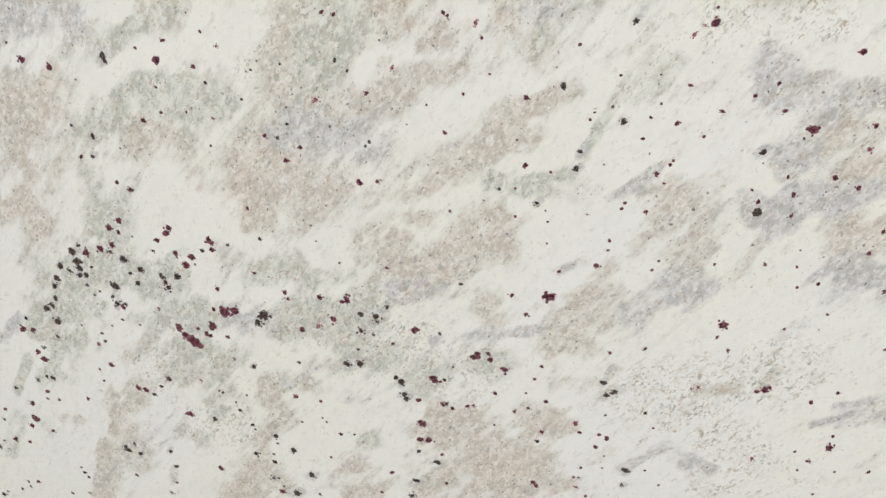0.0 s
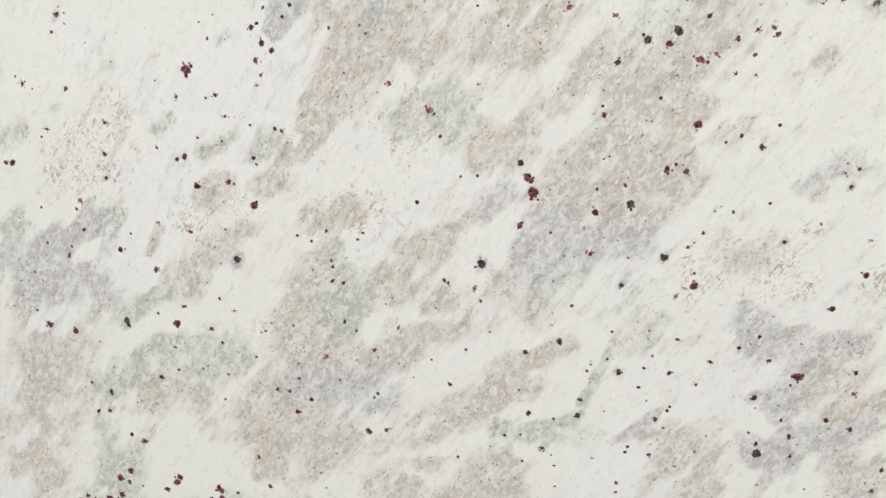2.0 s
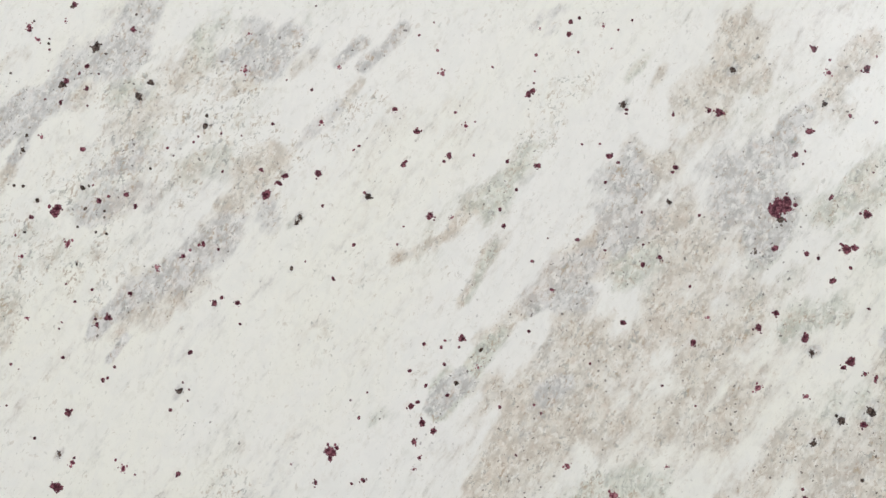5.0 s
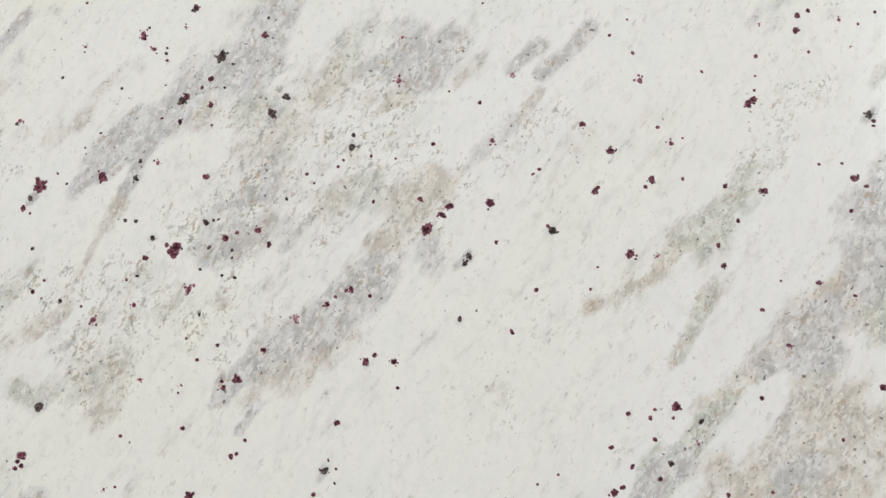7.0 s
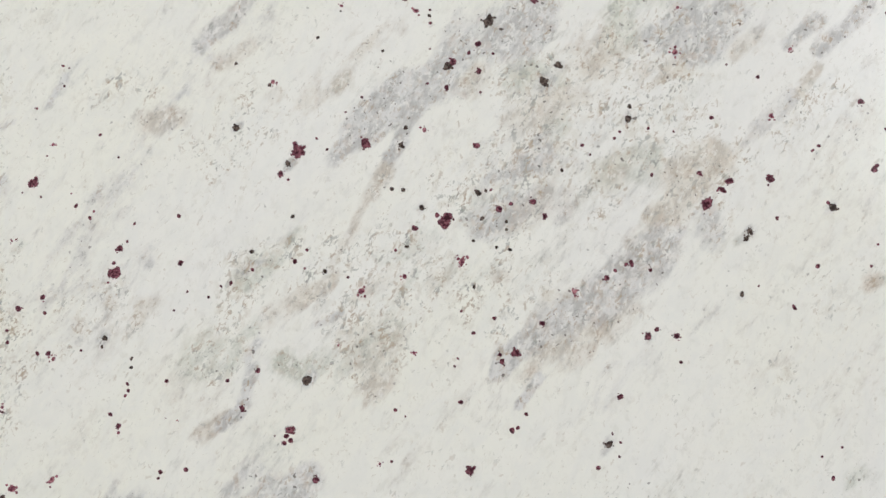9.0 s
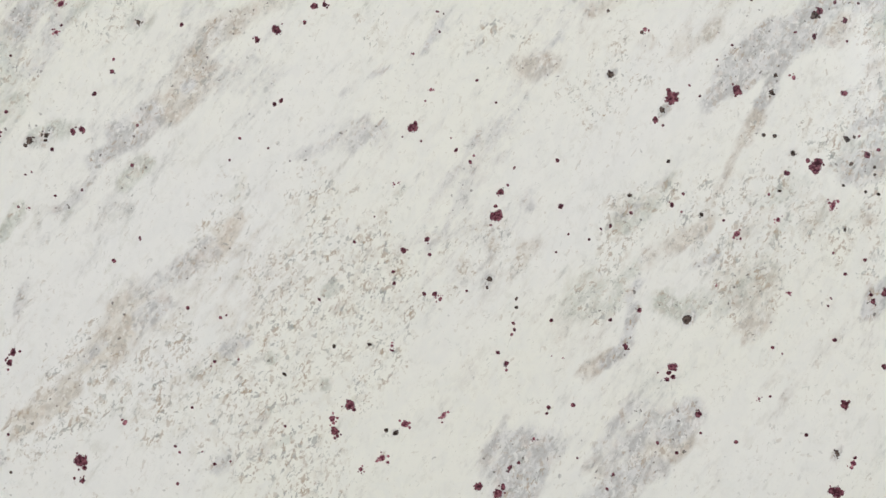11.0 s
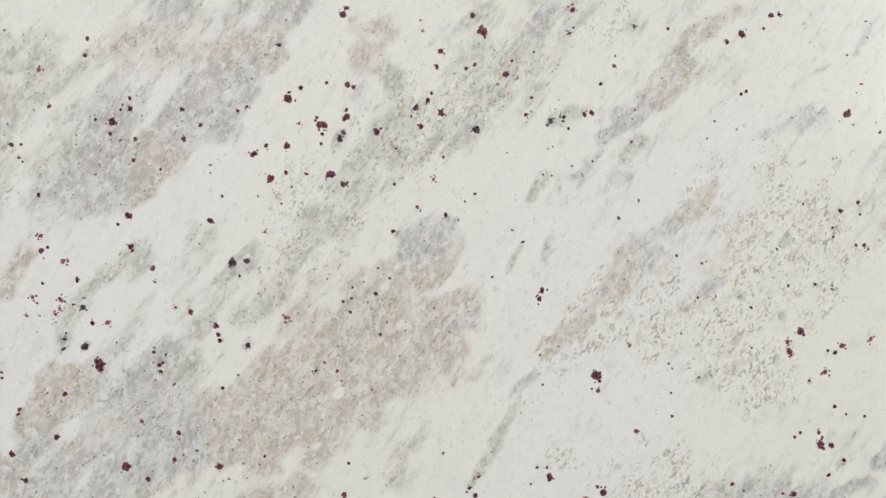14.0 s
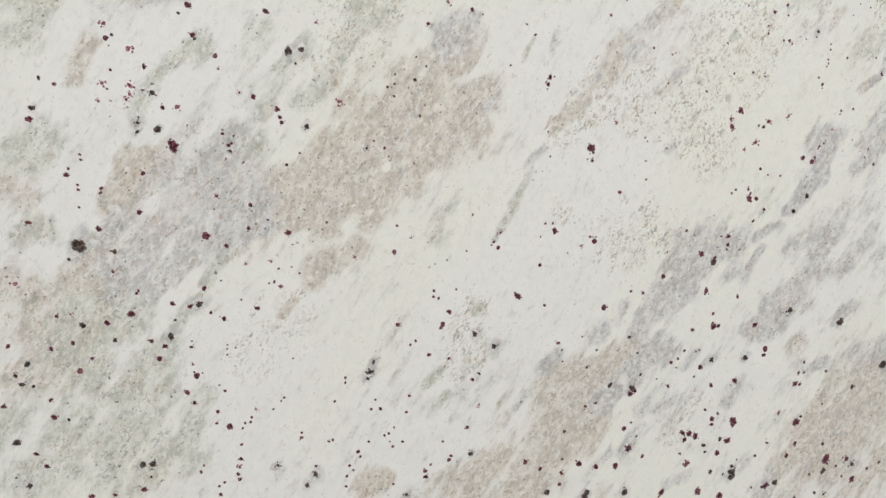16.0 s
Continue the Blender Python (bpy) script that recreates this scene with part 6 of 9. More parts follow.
crystal(BLACK, 0.1228, 1.0587, 0.0008)
crystal(BLACK, 0.1195, 1.0567, 0.0008)
crystal(GARNET, 0.3627, 1.1471, 0.0013)
crystal(GARNET, 0.3687, 1.1273, 0.0009)
crystal(GARNET, 0.3538, 1.1144, 0.0012)
crystal(GARNET, 0.3913, 1.1156, 0.0018)
crystal(GARNET, 0.3885, 1.0893, 0.0009)
crystal(GARNET, 0.3948, 1.0736, 0.0019)
crystal(GARNET, 0.4110, 1.0713, 0.0010)
crystal(GARNET, 0.4070, 1.1344, 0.0007)
crystal(GARNET, 0.4184, 1.1478, 0.0011)
crystal(GARNET, 0.4433, 1.1327, 0.0009)
crystal(GARNET, 0.4416, 1.1146, 0.0011)
crystal(GARNET, 0.4301, 1.1059, 0.0011)
crystal(GARNET, 0.4320, 1.1103, 0.0009)
crystal(GARNET, 0.4640, 1.1103, 0.0011)
crystal(GARNET, 0.4683, 1.1188, 0.0009)
crystal(GARNET, 0.4790, 1.1083, 0.0016)
crystal(GARNET, 0.4617, 1.0973, 0.0011)
crystal(GARNET, 0.4818, 1.1303, 0.0013)
crystal(GARNET, 0.5021, 1.1174, 0.0013)
crystal(GARNET, 0.4882, 1.1645, 0.0025)
crystal(GARNET, 0.4952, 1.1020, 0.0011)
crystal(GARNET, 0.4811, 1.0860, 0.0011)
crystal(GARNET, 0.4799, 1.0832, 0.0012)
crystal(GARNET, 0.4732, 1.0769, 0.0016)
crystal(GARNET, 0.4785, 1.0713, 0.0009)
crystal(GARNET, 0.4579, 1.0563, 0.0012)
crystal(GARNET, 0.4569, 1.0525, 0.0012)
crystal(GARNET, 0.4713, 1.0519, 0.0014)
crystal(GARNET, 0.3903, 1.0580, 0.0010)
crystal(GARNET, 0.3921, 1.0391, 0.0012)
crystal(GARNET, 0.4130, 1.0381, 0.0010)
crystal(GARNET, 0.4107, 1.0454, 0.0007)
crystal(GARNET, 0.4528, 1.0299, 0.0012)
crystal(GARNET, 0.4529, 1.0230, 0.0010)
crystal(GARNET, 0.5172, 1.1275, 0.0013)
crystal(GARNET, 0.5279, 1.1353, 0.0013)
crystal(GARNET, 0.5349, 1.1206, 0.0015)
crystal(GARNET, 0.5519, 1.1116, 0.0030)
crystal(GARNET, 0.5486, 1.1062, 0.0009)
crystal(GARNET, 0.5652, 1.1551, 0.0018)
crystal(GARNET, 0.5833, 1.1166, 0.0015)
crystal(GARNET, 0.5307, 1.0896, 0.0007)
crystal(GARNET, 0.5462, 1.0830, 0.0013)
crystal(GARNET, 0.5711, 1.0852, 0.0016)
crystal(GARNET, 0.5339, 1.0660, 0.0018)
crystal(GARNET, 0.5287, 1.0730, 0.0011)
crystal(GARNET, 0.5520, 1.0725, 0.0016)
crystal(GARNET, 0.5540, 1.0592, 0.0014)
crystal(GARNET, 0.5850, 1.0804, 0.0016)
crystal(GARNET, 0.6062, 1.0557, 0.0016)
crystal(GARNET, 0.5651, 1.0380, 0.0007)
crystal(GARNET, 0.5235, 1.1304, 0.0006)
crystal(GARNET, 0.4418, 1.0794, 0.0007)
crystal(GARNET, 0.4670, 1.0888, 0.0007)
crystal(GARNET, 0.3711, 1.0479, 0.0007)
crystal(GARNET, 0.6027, 1.0410, 0.0014)
crystal(GARNET, 0.4142, 1.0229, 0.0008)
crystal(GARNET, 0.4651, 1.1348, 0.0007)
crystal(ROSE, 0.3585, 1.1551, 0.0018)
crystal(ROSE, 0.4786, 1.1573, 0.0015)
crystal(ROSE, 0.5839, 1.1034, 0.0019)
crystal(ROSE, 0.4368, 1.0459, 0.0010)
crystal(BLACK, 0.4123, 1.1240, 0.0018)
crystal(BLACK, 0.4468, 1.1622, 0.0015)
crystal(BLACK, 0.4267, 1.0861, 0.0014)
crystal(BLACK, 0.4259, 1.0750, 0.0017)
crystal(BLACK, 0.4491, 1.1063, 0.0018)
crystal(BLACK, 0.4048, 1.0500, 0.0017)
crystal(BLACK, 0.3804, 1.0566, 0.0012)
crystal(BLACK, 0.5293, 1.0962, 0.0018)
crystal(BLACK, 0.5350, 1.0596, 0.0028)
crystal(BLACK, 0.0664, 0.9620, 0.0034)
crystal(BLACK, 0.0506, 0.9559, 0.0029)
crystal(BLACK, 0.0582, 0.9529, 0.0023)
crystal(BLACK, 0.0674, 0.9562, 0.0028)
crystal(BLACK, 0.0664, 0.9500, 0.0023)
crystal(BLACK, 0.0716, 0.9510, 0.0024)
crystal(BLACK, 0.0450, 0.9445, 0.0029)
crystal(BLACK, 0.0707, 0.9420, 0.0015)
crystal(BLACK, 0.0959, 0.9742, 0.0022)
crystal(BLACK, 0.1060, 0.9691, 0.0033)
crystal(BLACK, 0.1184, 0.9623, 0.0022)
crystal(BLACK, 0.1094, 0.9581, 0.0015)
crystal(BLACK, 0.1144, 0.9501, 0.0022)
crystal(BLACK, 0.0954, 0.9446, 0.0034)
crystal(BLACK, 0.1363, 0.9582, 0.0020)
crystal(BLACK, 0.1378, 0.9538, 0.0020)
crystal(BLACK, 0.1394, 0.9497, 0.0027)
crystal(BLACK, 0.1479, 0.9605, 0.0027)
crystal(BLACK, 0.0910, 0.9350, 0.0015)
crystal(BLACK, 0.0935, 0.9291, 0.0034)
crystal(BLACK, 0.0804, 0.9379, 0.0012)
crystal(BLACK, 0.0752, 0.9337, 0.0012)
crystal(BLACK, 0.0295, 0.9147, 0.0030)
crystal(BLACK, 0.0349, 0.9188, 0.0024)
crystal(BLACK, 0.0396, 0.9256, 0.0024)
crystal(BLACK, 0.0365, 0.9034, 0.0030)
crystal(BLACK, 0.0327, 0.8886, 0.0016)
crystal(BLACK, 0.0076, 0.9021, 0.0016)
crystal(BLACK, 0.0184, 0.8442, 0.0023)
crystal(BLACK, 0.0030, 0.8398, 0.0017)
crystal(BLACK, -0.0217, 0.8266, 0.0017)
crystal(BLACK, -0.0435, 0.7870, 0.0014)
crystal(BLACK, 0.2141, 0.9370, 0.0037)
crystal(BLACK, 0.2090, 0.9304, 0.0032)
crystal(BLACK, 0.2891, 0.9497, 0.0022)
crystal(BLACK, 0.3000, 0.9494, 0.0034)
crystal(BLACK, 0.2892, 0.9354, 0.0026)
crystal(BLACK, 0.2878, 0.9061, 0.0028)
crystal(BLACK, 0.2778, 0.9040, 0.0026)
crystal(BLACK, 0.3157, 0.8985, 0.0017)
crystal(BLACK, 0.3200, 0.8946, 0.0028)
crystal(BLACK, 0.3226, 0.8838, 0.0026)
crystal(BLACK, 0.3354, 0.8297, 0.0018)
crystal(BLACK, 0.3508, 0.8216, 0.0028)
crystal(BLACK, 0.3344, 0.7984, 0.0025)
crystal(BLACK, 0.3316, 0.7810, 0.0029)
crystal(BLACK, 0.2023, 0.8882, 0.0019)
crystal(BLACK, 0.1273, 0.8627, 0.0024)
crystal(BLACK, 0.1633, 0.8287, 0.0024)
crystal(BLACK, 0.2159, 0.8207, 0.0023)
crystal(BLACK, 0.2303, 0.8087, 0.0026)
crystal(BLACK, 0.1965, 0.7981, 0.0030)
crystal(BLACK, 0.2451, 0.7844, 0.0026)
crystal(BLACK, 0.2106, 0.7731, 0.0023)
crystal(BLACK, 0.2308, 0.7602, 0.0030)
crystal(BLACK, 0.0871, 0.7744, 0.0024)
crystal(BLACK, 0.0833, 0.7847, 0.0017)
crystal(BLACK, 0.0739, 0.7796, 0.0020)
crystal(BLACK, 0.1171, 0.7834, 0.0019)
crystal(BLACK, 0.2125, 0.8007, 0.0013)
crystal(BLACK, 0.1198, 0.7665, 0.0020)
crystal(BLACK, 0.1869, 0.8922, 0.0015)
crystal(GARNET, 0.1565, 0.9715, 0.0032)
crystal(GARNET, 0.1620, 0.9787, 0.0031)
crystal(GARNET, 0.1793, 0.9545, 0.0021)
crystal(GARNET, 0.0982, 0.9263, 0.0024)
crystal(GARNET, 0.0954, 0.9145, 0.0014)
crystal(GARNET, 0.0022, 0.8908, 0.0031)
crystal(GARNET, 0.0111, 0.8911, 0.0025)
crystal(GARNET, 0.0103, 0.8695, 0.0023)
crystal(GARNET, 0.0152, 0.8629, 0.0032)
crystal(GARNET, -0.0091, 0.8124, 0.0027)
crystal(GARNET, -0.0102, 0.7944, 0.0041)
crystal(GARNET, -0.0162, 0.7857, 0.0028)
crystal(GARNET, 0.0745, 0.8984, 0.0016)
crystal(GARNET, 0.0758, 0.8912, 0.0016)
crystal(GARNET, 0.0696, 0.8875, 0.0018)
crystal(GARNET, 0.0769, 0.8681, 0.0024)
crystal(GARNET, 0.0652, 0.8617, 0.0013)
crystal(GARNET, 0.0668, 0.8501, 0.0013)
crystal(GARNET, 0.0847, 0.9074, 0.0012)
crystal(GARNET, 0.1285, 0.9299, 0.0015)
crystal(GARNET, 0.1099, 0.9118, 0.0012)
crystal(GARNET, 0.1827, 0.9352, 0.0048)
crystal(GARNET, 0.1911, 0.9375, 0.0038)
crystal(GARNET, 0.1741, 0.9362, 0.0018)
crystal(GARNET, 0.1714, 0.9209, 0.0038)
crystal(GARNET, 0.1687, 0.9113, 0.0022)
crystal(GARNET, 0.1829, 0.9129, 0.0018)
crystal(GARNET, 0.1431, 0.9150, 0.0030)
crystal(GARNET, 0.1543, 0.9042, 0.0054)
crystal(GARNET, 0.1587, 0.9006, 0.0036)
crystal(GARNET, 0.1477, 0.9085, 0.0036)
crystal(GARNET, 0.1432, 0.9132, 0.0024)
crystal(GARNET, 0.1409, 0.8296, 0.0030)
crystal(GARNET, 0.0977, 0.8482, 0.0026)
crystal(GARNET, 0.1042, 0.8474, 0.0031)
crystal(GARNET, 0.2097, 0.9722, 0.0014)
crystal(GARNET, 0.2319, 0.9590, 0.0017)
crystal(GARNET, 0.2343, 0.9541, 0.0015)
crystal(GARNET, 0.2584, 0.9590, 0.0023)
crystal(GARNET, 0.2437, 0.9291, 0.0026)
crystal(GARNET, 0.2788, 0.9602, 0.0031)
crystal(GARNET, 0.2867, 0.9186, 0.0014)
crystal(GARNET, 0.3291, 0.9425, 0.0033)
crystal(GARNET, 0.3132, 0.9282, 0.0015)
crystal(GARNET, 0.3338, 0.8804, 0.0021)
crystal(GARNET, 0.3450, 0.9017, 0.0035)
crystal(GARNET, 0.3524, 0.8798, 0.0020)
crystal(GARNET, 0.3373, 0.8584, 0.0036)
crystal(GARNET, 0.3362, 0.8422, 0.0027)
crystal(GARNET, 0.3430, 0.8429, 0.0031)
crystal(GARNET, 0.3143, 0.8028, 0.0019)
crystal(GARNET, 0.2740, 0.9893, 0.0011)
crystal(GARNET, 0.3080, 0.9901, 0.0013)
crystal(GARNET, 0.2354, 0.8652, 0.0019)
crystal(GARNET, 0.2558, 0.8645, 0.0015)
crystal(GARNET, 0.2393, 0.8405, 0.0012)
crystal(GARNET, 0.2719, 0.8342, 0.0016)
crystal(GARNET, 0.2829, 0.8361, 0.0011)
crystal(GARNET, 0.2624, 0.8079, 0.0013)
crystal(GARNET, 0.2515, 0.7641, 0.0017)
crystal(GARNET, 0.2181, 0.7595, 0.0025)
crystal(GARNET, 0.1625, 0.7741, 0.0025)
crystal(GARNET, -0.0379, 0.7654, 0.0029)
crystal(GARNET, -0.0235, 0.7648, 0.0021)
crystal(GARNET, 0.0040, 0.7835, 0.0021)
crystal(GARNET, -0.0383, 0.7128, 0.0018)
crystal(GARNET, -0.0275, 0.7153, 0.0022)
crystal(GARNET, -0.0478, 0.7016, 0.0019)
crystal(GARNET, -0.0653, 0.6941, 0.0015)
crystal(GARNET, 0.0066, 0.7087, 0.0018)
crystal(GARNET, 0.0231, 0.7444, 0.0014)
crystal(GARNET, 0.0090, 0.8281, 0.0020)
crystal(GARNET, 0.0075, 0.8202, 0.0013)
crystal(GARNET, 0.0187, 0.8207, 0.0017)
crystal(GARNET, 0.0475, 0.8278, 0.0019)
crystal(GARNET, -0.0392, 0.7997, 0.0021)
crystal(GARNET, 0.3059, 0.7789, 0.0016)
crystal(GARNET, 0.1175, 0.7471, 0.0017)
crystal(ROSE, 0.1558, 0.8663, 0.0016)
crystal(ROSE, 0.2566, 0.9346, 0.0023)
crystal(ROSE, 0.2682, 0.9424, 0.0034)
crystal(GARNET, 0.4208, 0.9837, 0.0036)
crystal(GARNET, 0.4172, 0.9837, 0.0021)
crystal(GARNET, 0.3952, 0.9810, 0.0018)
crystal(GARNET, 0.4471, 1.0112, 0.0020)
crystal(GARNET, 0.4243, 1.0037, 0.0013)
crystal(GARNET, 0.4063, 0.9679, 0.0016)
crystal(GARNET, 0.3752, 0.9281, 0.0031)
crystal(GARNET, 0.3834, 0.9312, 0.0017)
crystal(GARNET, 0.3849, 0.9261, 0.0021)
crystal(GARNET, 0.3955, 0.9198, 0.0025)
crystal(GARNET, 0.4214, 0.9271, 0.0014)
crystal(GARNET, 0.4177, 0.9152, 0.0014)
crystal(GARNET, 0.3906, 0.8976, 0.0017)
crystal(GARNET, 0.3711, 0.8816, 0.0017)
crystal(GARNET, 0.3754, 0.8831, 0.0015)
crystal(GARNET, 0.3598, 0.8776, 0.0018)
crystal(GARNET, 0.4062, 0.8832, 0.0014)
crystal(GARNET, 0.4157, 0.8884, 0.0014)
crystal(GARNET, 0.4130, 0.9018, 0.0012)
crystal(GARNET, 0.4279, 0.8968, 0.0017)
crystal(GARNET, 0.4512, 0.8808, 0.0023)
crystal(GARNET, 0.4553, 0.8732, 0.0017)
crystal(GARNET, 0.4693, 0.8742, 0.0017)
crystal(GARNET, 0.4753, 0.8717, 0.0020)
crystal(GARNET, 0.4685, 0.8624, 0.0020)
crystal(GARNET, 0.4279, 0.8683, 0.0019)
crystal(GARNET, 0.4660, 0.9460, 0.0016)
crystal(GARNET, 0.4979, 0.8997, 0.0014)
crystal(GARNET, 0.5057, 0.8874, 0.0011)
crystal(GARNET, 0.5068, 0.8474, 0.0012)
crystal(GARNET, 0.4607, 0.8400, 0.0015)
crystal(GARNET, 0.4565, 0.8296, 0.0015)
crystal(GARNET, 0.4603, 0.8300, 0.0012)
crystal(GARNET, 0.4599, 0.8199, 0.0015)
crystal(GARNET, 0.4680, 0.8123, 0.0015)
crystal(GARNET, 0.4270, 0.8173, 0.0021)
crystal(GARNET, 0.4297, 0.8146, 0.0021)
crystal(GARNET, 0.3594, 0.8011, 0.0016)
crystal(GARNET, 0.3542, 0.8305, 0.0015)
crystal(GARNET, 0.5332, 0.9797, 0.0033)
crystal(GARNET, 0.5404, 0.9608, 0.0015)
crystal(GARNET, 0.5314, 0.9695, 0.0013)
crystal(GARNET, 0.4882, 0.9533, 0.0013)
crystal(GARNET, 0.5477, 1.0259, 0.0014)
crystal(GARNET, 0.5704, 0.9334, 0.0024)
crystal(GARNET, 0.5659, 0.9316, 0.0018)
crystal(GARNET, 0.5727, 0.9361, 0.0016)
crystal(GARNET, 0.5659, 1.0266, 0.0012)
crystal(GARNET, 0.5698, 1.0129, 0.0012)
crystal(GARNET, 0.5809, 1.0170, 0.0012)
crystal(GARNET, 0.5921, 0.9966, 0.0012)
crystal(GARNET, 0.5701, 0.9824, 0.0012)
crystal(GARNET, 0.6010, 0.9290, 0.0016)
crystal(GARNET, 0.6148, 0.9394, 0.0013)
crystal(GARNET, 0.6225, 0.8937, 0.0027)
crystal(GARNET, 0.6218, 0.9040, 0.0013)
crystal(GARNET, 0.6128, 0.8792, 0.0016)
crystal(GARNET, 0.6021, 0.8859, 0.0011)
crystal(GARNET, 0.6078, 0.8701, 0.0011)
crystal(GARNET, 0.6316, 0.8735, 0.0011)
crystal(GARNET, 0.6526, 0.8778, 0.0013)
crystal(GARNET, 0.6318, 0.9769, 0.0012)
crystal(GARNET, 0.6236, 0.8505, 0.0011)
crystal(GARNET, 0.4851, 1.0198, 0.0012)
crystal(GARNET, 0.4820, 1.0129, 0.0012)
crystal(GARNET, 0.5185, 1.0219, 0.0010)
crystal(GARNET, 0.5188, 0.8353, 0.0012)
crystal(GARNET, 0.6191, 1.0171, 0.0014)
crystal(GARNET, 0.4762, 0.8430, 0.0009)
crystal(GARNET, 0.4756, 0.8548, 0.0009)
crystal(BLACK, 0.4656, 0.9208, 0.0022)
crystal(BLACK, 0.4691, 0.9102, 0.0022)
crystal(BLACK, 0.4742, 0.9139, 0.0022)
crystal(BLACK, 0.4710, 0.8926, 0.0011)
crystal(BLACK, 0.4929, 0.8298, 0.0018)
crystal(BLACK, 0.4934, 0.8445, 0.0029)
crystal(ROSE, 0.5282, 0.9279, 0.0013)
crystal(ROSE, 0.5239, 0.9261, 0.0013)
crystal(ROSE, 0.5764, 0.8742, 0.0022)
crystal(GARNET, 0.1115, 1.3670, 0.0019)
crystal(GARNET, 0.1243, 1.3670, 0.0014)
crystal(GARNET, 0.1258, 1.3553, 0.0010)
crystal(GARNET, 0.0982, 1.3397, 0.0015)
crystal(GARNET, 0.0879, 1.3084, 0.0012)
crystal(GARNET, 0.0945, 1.3233, 0.0007)
crystal(GARNET, 0.0980, 1.3195, 0.0007)
crystal(GARNET, 0.0973, 1.3132, 0.0007)
crystal(GARNET, 0.1768, 1.2860, 0.0034)
crystal(GARNET, 0.1768, 1.2824, 0.0017)
crystal(GARNET, 0.1690, 1.2692, 0.0015)
crystal(GARNET, 0.1949, 1.2706, 0.0015)
crystal(GARNET, 0.1888, 1.2688, 0.0010)
crystal(GARNET, 0.2490, 1.3471, 0.0021)
crystal(GARNET, 0.2476, 1.3424, 0.0009)
crystal(GARNET, 0.2378, 1.3423, 0.0012)
crystal(GARNET, 0.2399, 1.3459, 0.0009)
crystal(GARNET, 0.2283, 1.3442, 0.0012)
crystal(GARNET, 0.2394, 1.3331, 0.0012)
crystal(GARNET, 0.2205, 1.3296, 0.0012)
crystal(GARNET, 0.2293, 1.3216, 0.0012)
crystal(GARNET, 0.2211, 1.3104, 0.0017)
crystal(GARNET, 0.2247, 1.3127, 0.0012)
crystal(GARNET, 0.2272, 1.3011, 0.0021)
crystal(GARNET, 0.2333, 1.2972, 0.0019)
crystal(GARNET, 0.2227, 1.2913, 0.0017)
crystal(GARNET, 0.2410, 1.3164, 0.0012)
crystal(GARNET, 0.2694, 1.3098, 0.0012)
crystal(GARNET, 0.2879, 1.3112, 0.0009)
crystal(GARNET, 0.2917, 1.3067, 0.0009)
crystal(GARNET, 0.2778, 1.2844, 0.0009)
crystal(GARNET, 0.2857, 1.3508, 0.0011)
crystal(GARNET, 0.3370, 1.3552, 0.0018)
crystal(GARNET, 0.3363, 1.2481, 0.0012)
crystal(GARNET, 0.3186, 1.3333, 0.0009)
crystal(GARNET, 0.2329, 1.2509, 0.0015)
crystal(GARNET, 0.2372, 1.2498, 0.0014)
crystal(GARNET, 0.2166, 1.2529, 0.0010)
crystal(GARNET, 0.1713, 1.2323, 0.0020)
crystal(GARNET, 0.1658, 1.2303, 0.0015)
crystal(GARNET, 0.1527, 1.2373, 0.0013)
crystal(GARNET, 0.1975, 1.2423, 0.0010)
crystal(GARNET, 0.1812, 1.2443, 0.0010)
crystal(GARNET, 0.1152, 1.2325, 0.0018)
crystal(GARNET, 0.0932, 1.2739, 0.0015)
crystal(GARNET, 0.0467, 1.2251, 0.0026)
crystal(GARNET, 0.0420, 1.2250, 0.0018)
crystal(GARNET, 0.1782, 1.2138, 0.0023)
crystal(GARNET, 0.2001, 1.2169, 0.0015)
crystal(GARNET, 0.1925, 1.3042, 0.0010)
crystal(GARNET, 0.1879, 1.3136, 0.0007)
crystal(GARNET, 0.1971, 1.3177, 0.0007)
crystal(GARNET, 0.0690, 1.2732, 0.0008)
crystal(GARNET, 0.0557, 1.3319, 0.0010)
crystal(ROSE, 0.2007, 1.2579, 0.0017)
crystal(ROSE, 0.2256, 1.2828, 0.0014)
crystal(ROSE, 0.2225, 1.2766, 0.0012)
crystal(ROSE, 0.2579, 1.3312, 0.0012)
crystal(ROSE, 0.3054, 1.2788, 0.0019)
crystal(ROSE, 0.3298, 1.2633, 0.0028)
crystal(ROSE, 0.1179, 1.2525, 0.0020)
crystal(ROSE, 0.0756, 1.2479, 0.0018)
crystal(ROSE, 0.0623, 1.2764, 0.0020)
crystal(BLACK, 0.0923, 1.3185, 0.0017)
crystal(BLACK, 0.2594, 1.3408, 0.0011)
crystal(BLACK, 0.2457, 1.3229, 0.0014)
crystal(BLACK, 0.1146, 1.2170, 0.0013)
crystal(BLACK, 0.2177, 1.2325, 0.0015)
crystal(BLACK, 0.2196, 1.2286, 0.0010)
crystal(GARNET, 0.4093, 1.3524, 0.0024)
crystal(GARNET, 0.4190, 1.3602, 0.0017)
crystal(GARNET, 0.4339, 1.3465, 0.0023)
crystal(GARNET, 0.4575, 1.3342, 0.0026)
crystal(GARNET, 0.4534, 1.3309, 0.0015)
crystal(GARNET, 0.4645, 1.3275, 0.0013)
crystal(GARNET, 0.4702, 1.3250, 0.0017)
crystal(GARNET, 0.5127, 1.3277, 0.0012)
crystal(GARNET, 0.5132, 1.3251, 0.0008)
crystal(GARNET, 0.5154, 1.3090, 0.0013)
crystal(GARNET, 0.5180, 1.3057, 0.0019)
crystal(GARNET, 0.4979, 1.3033, 0.0015)
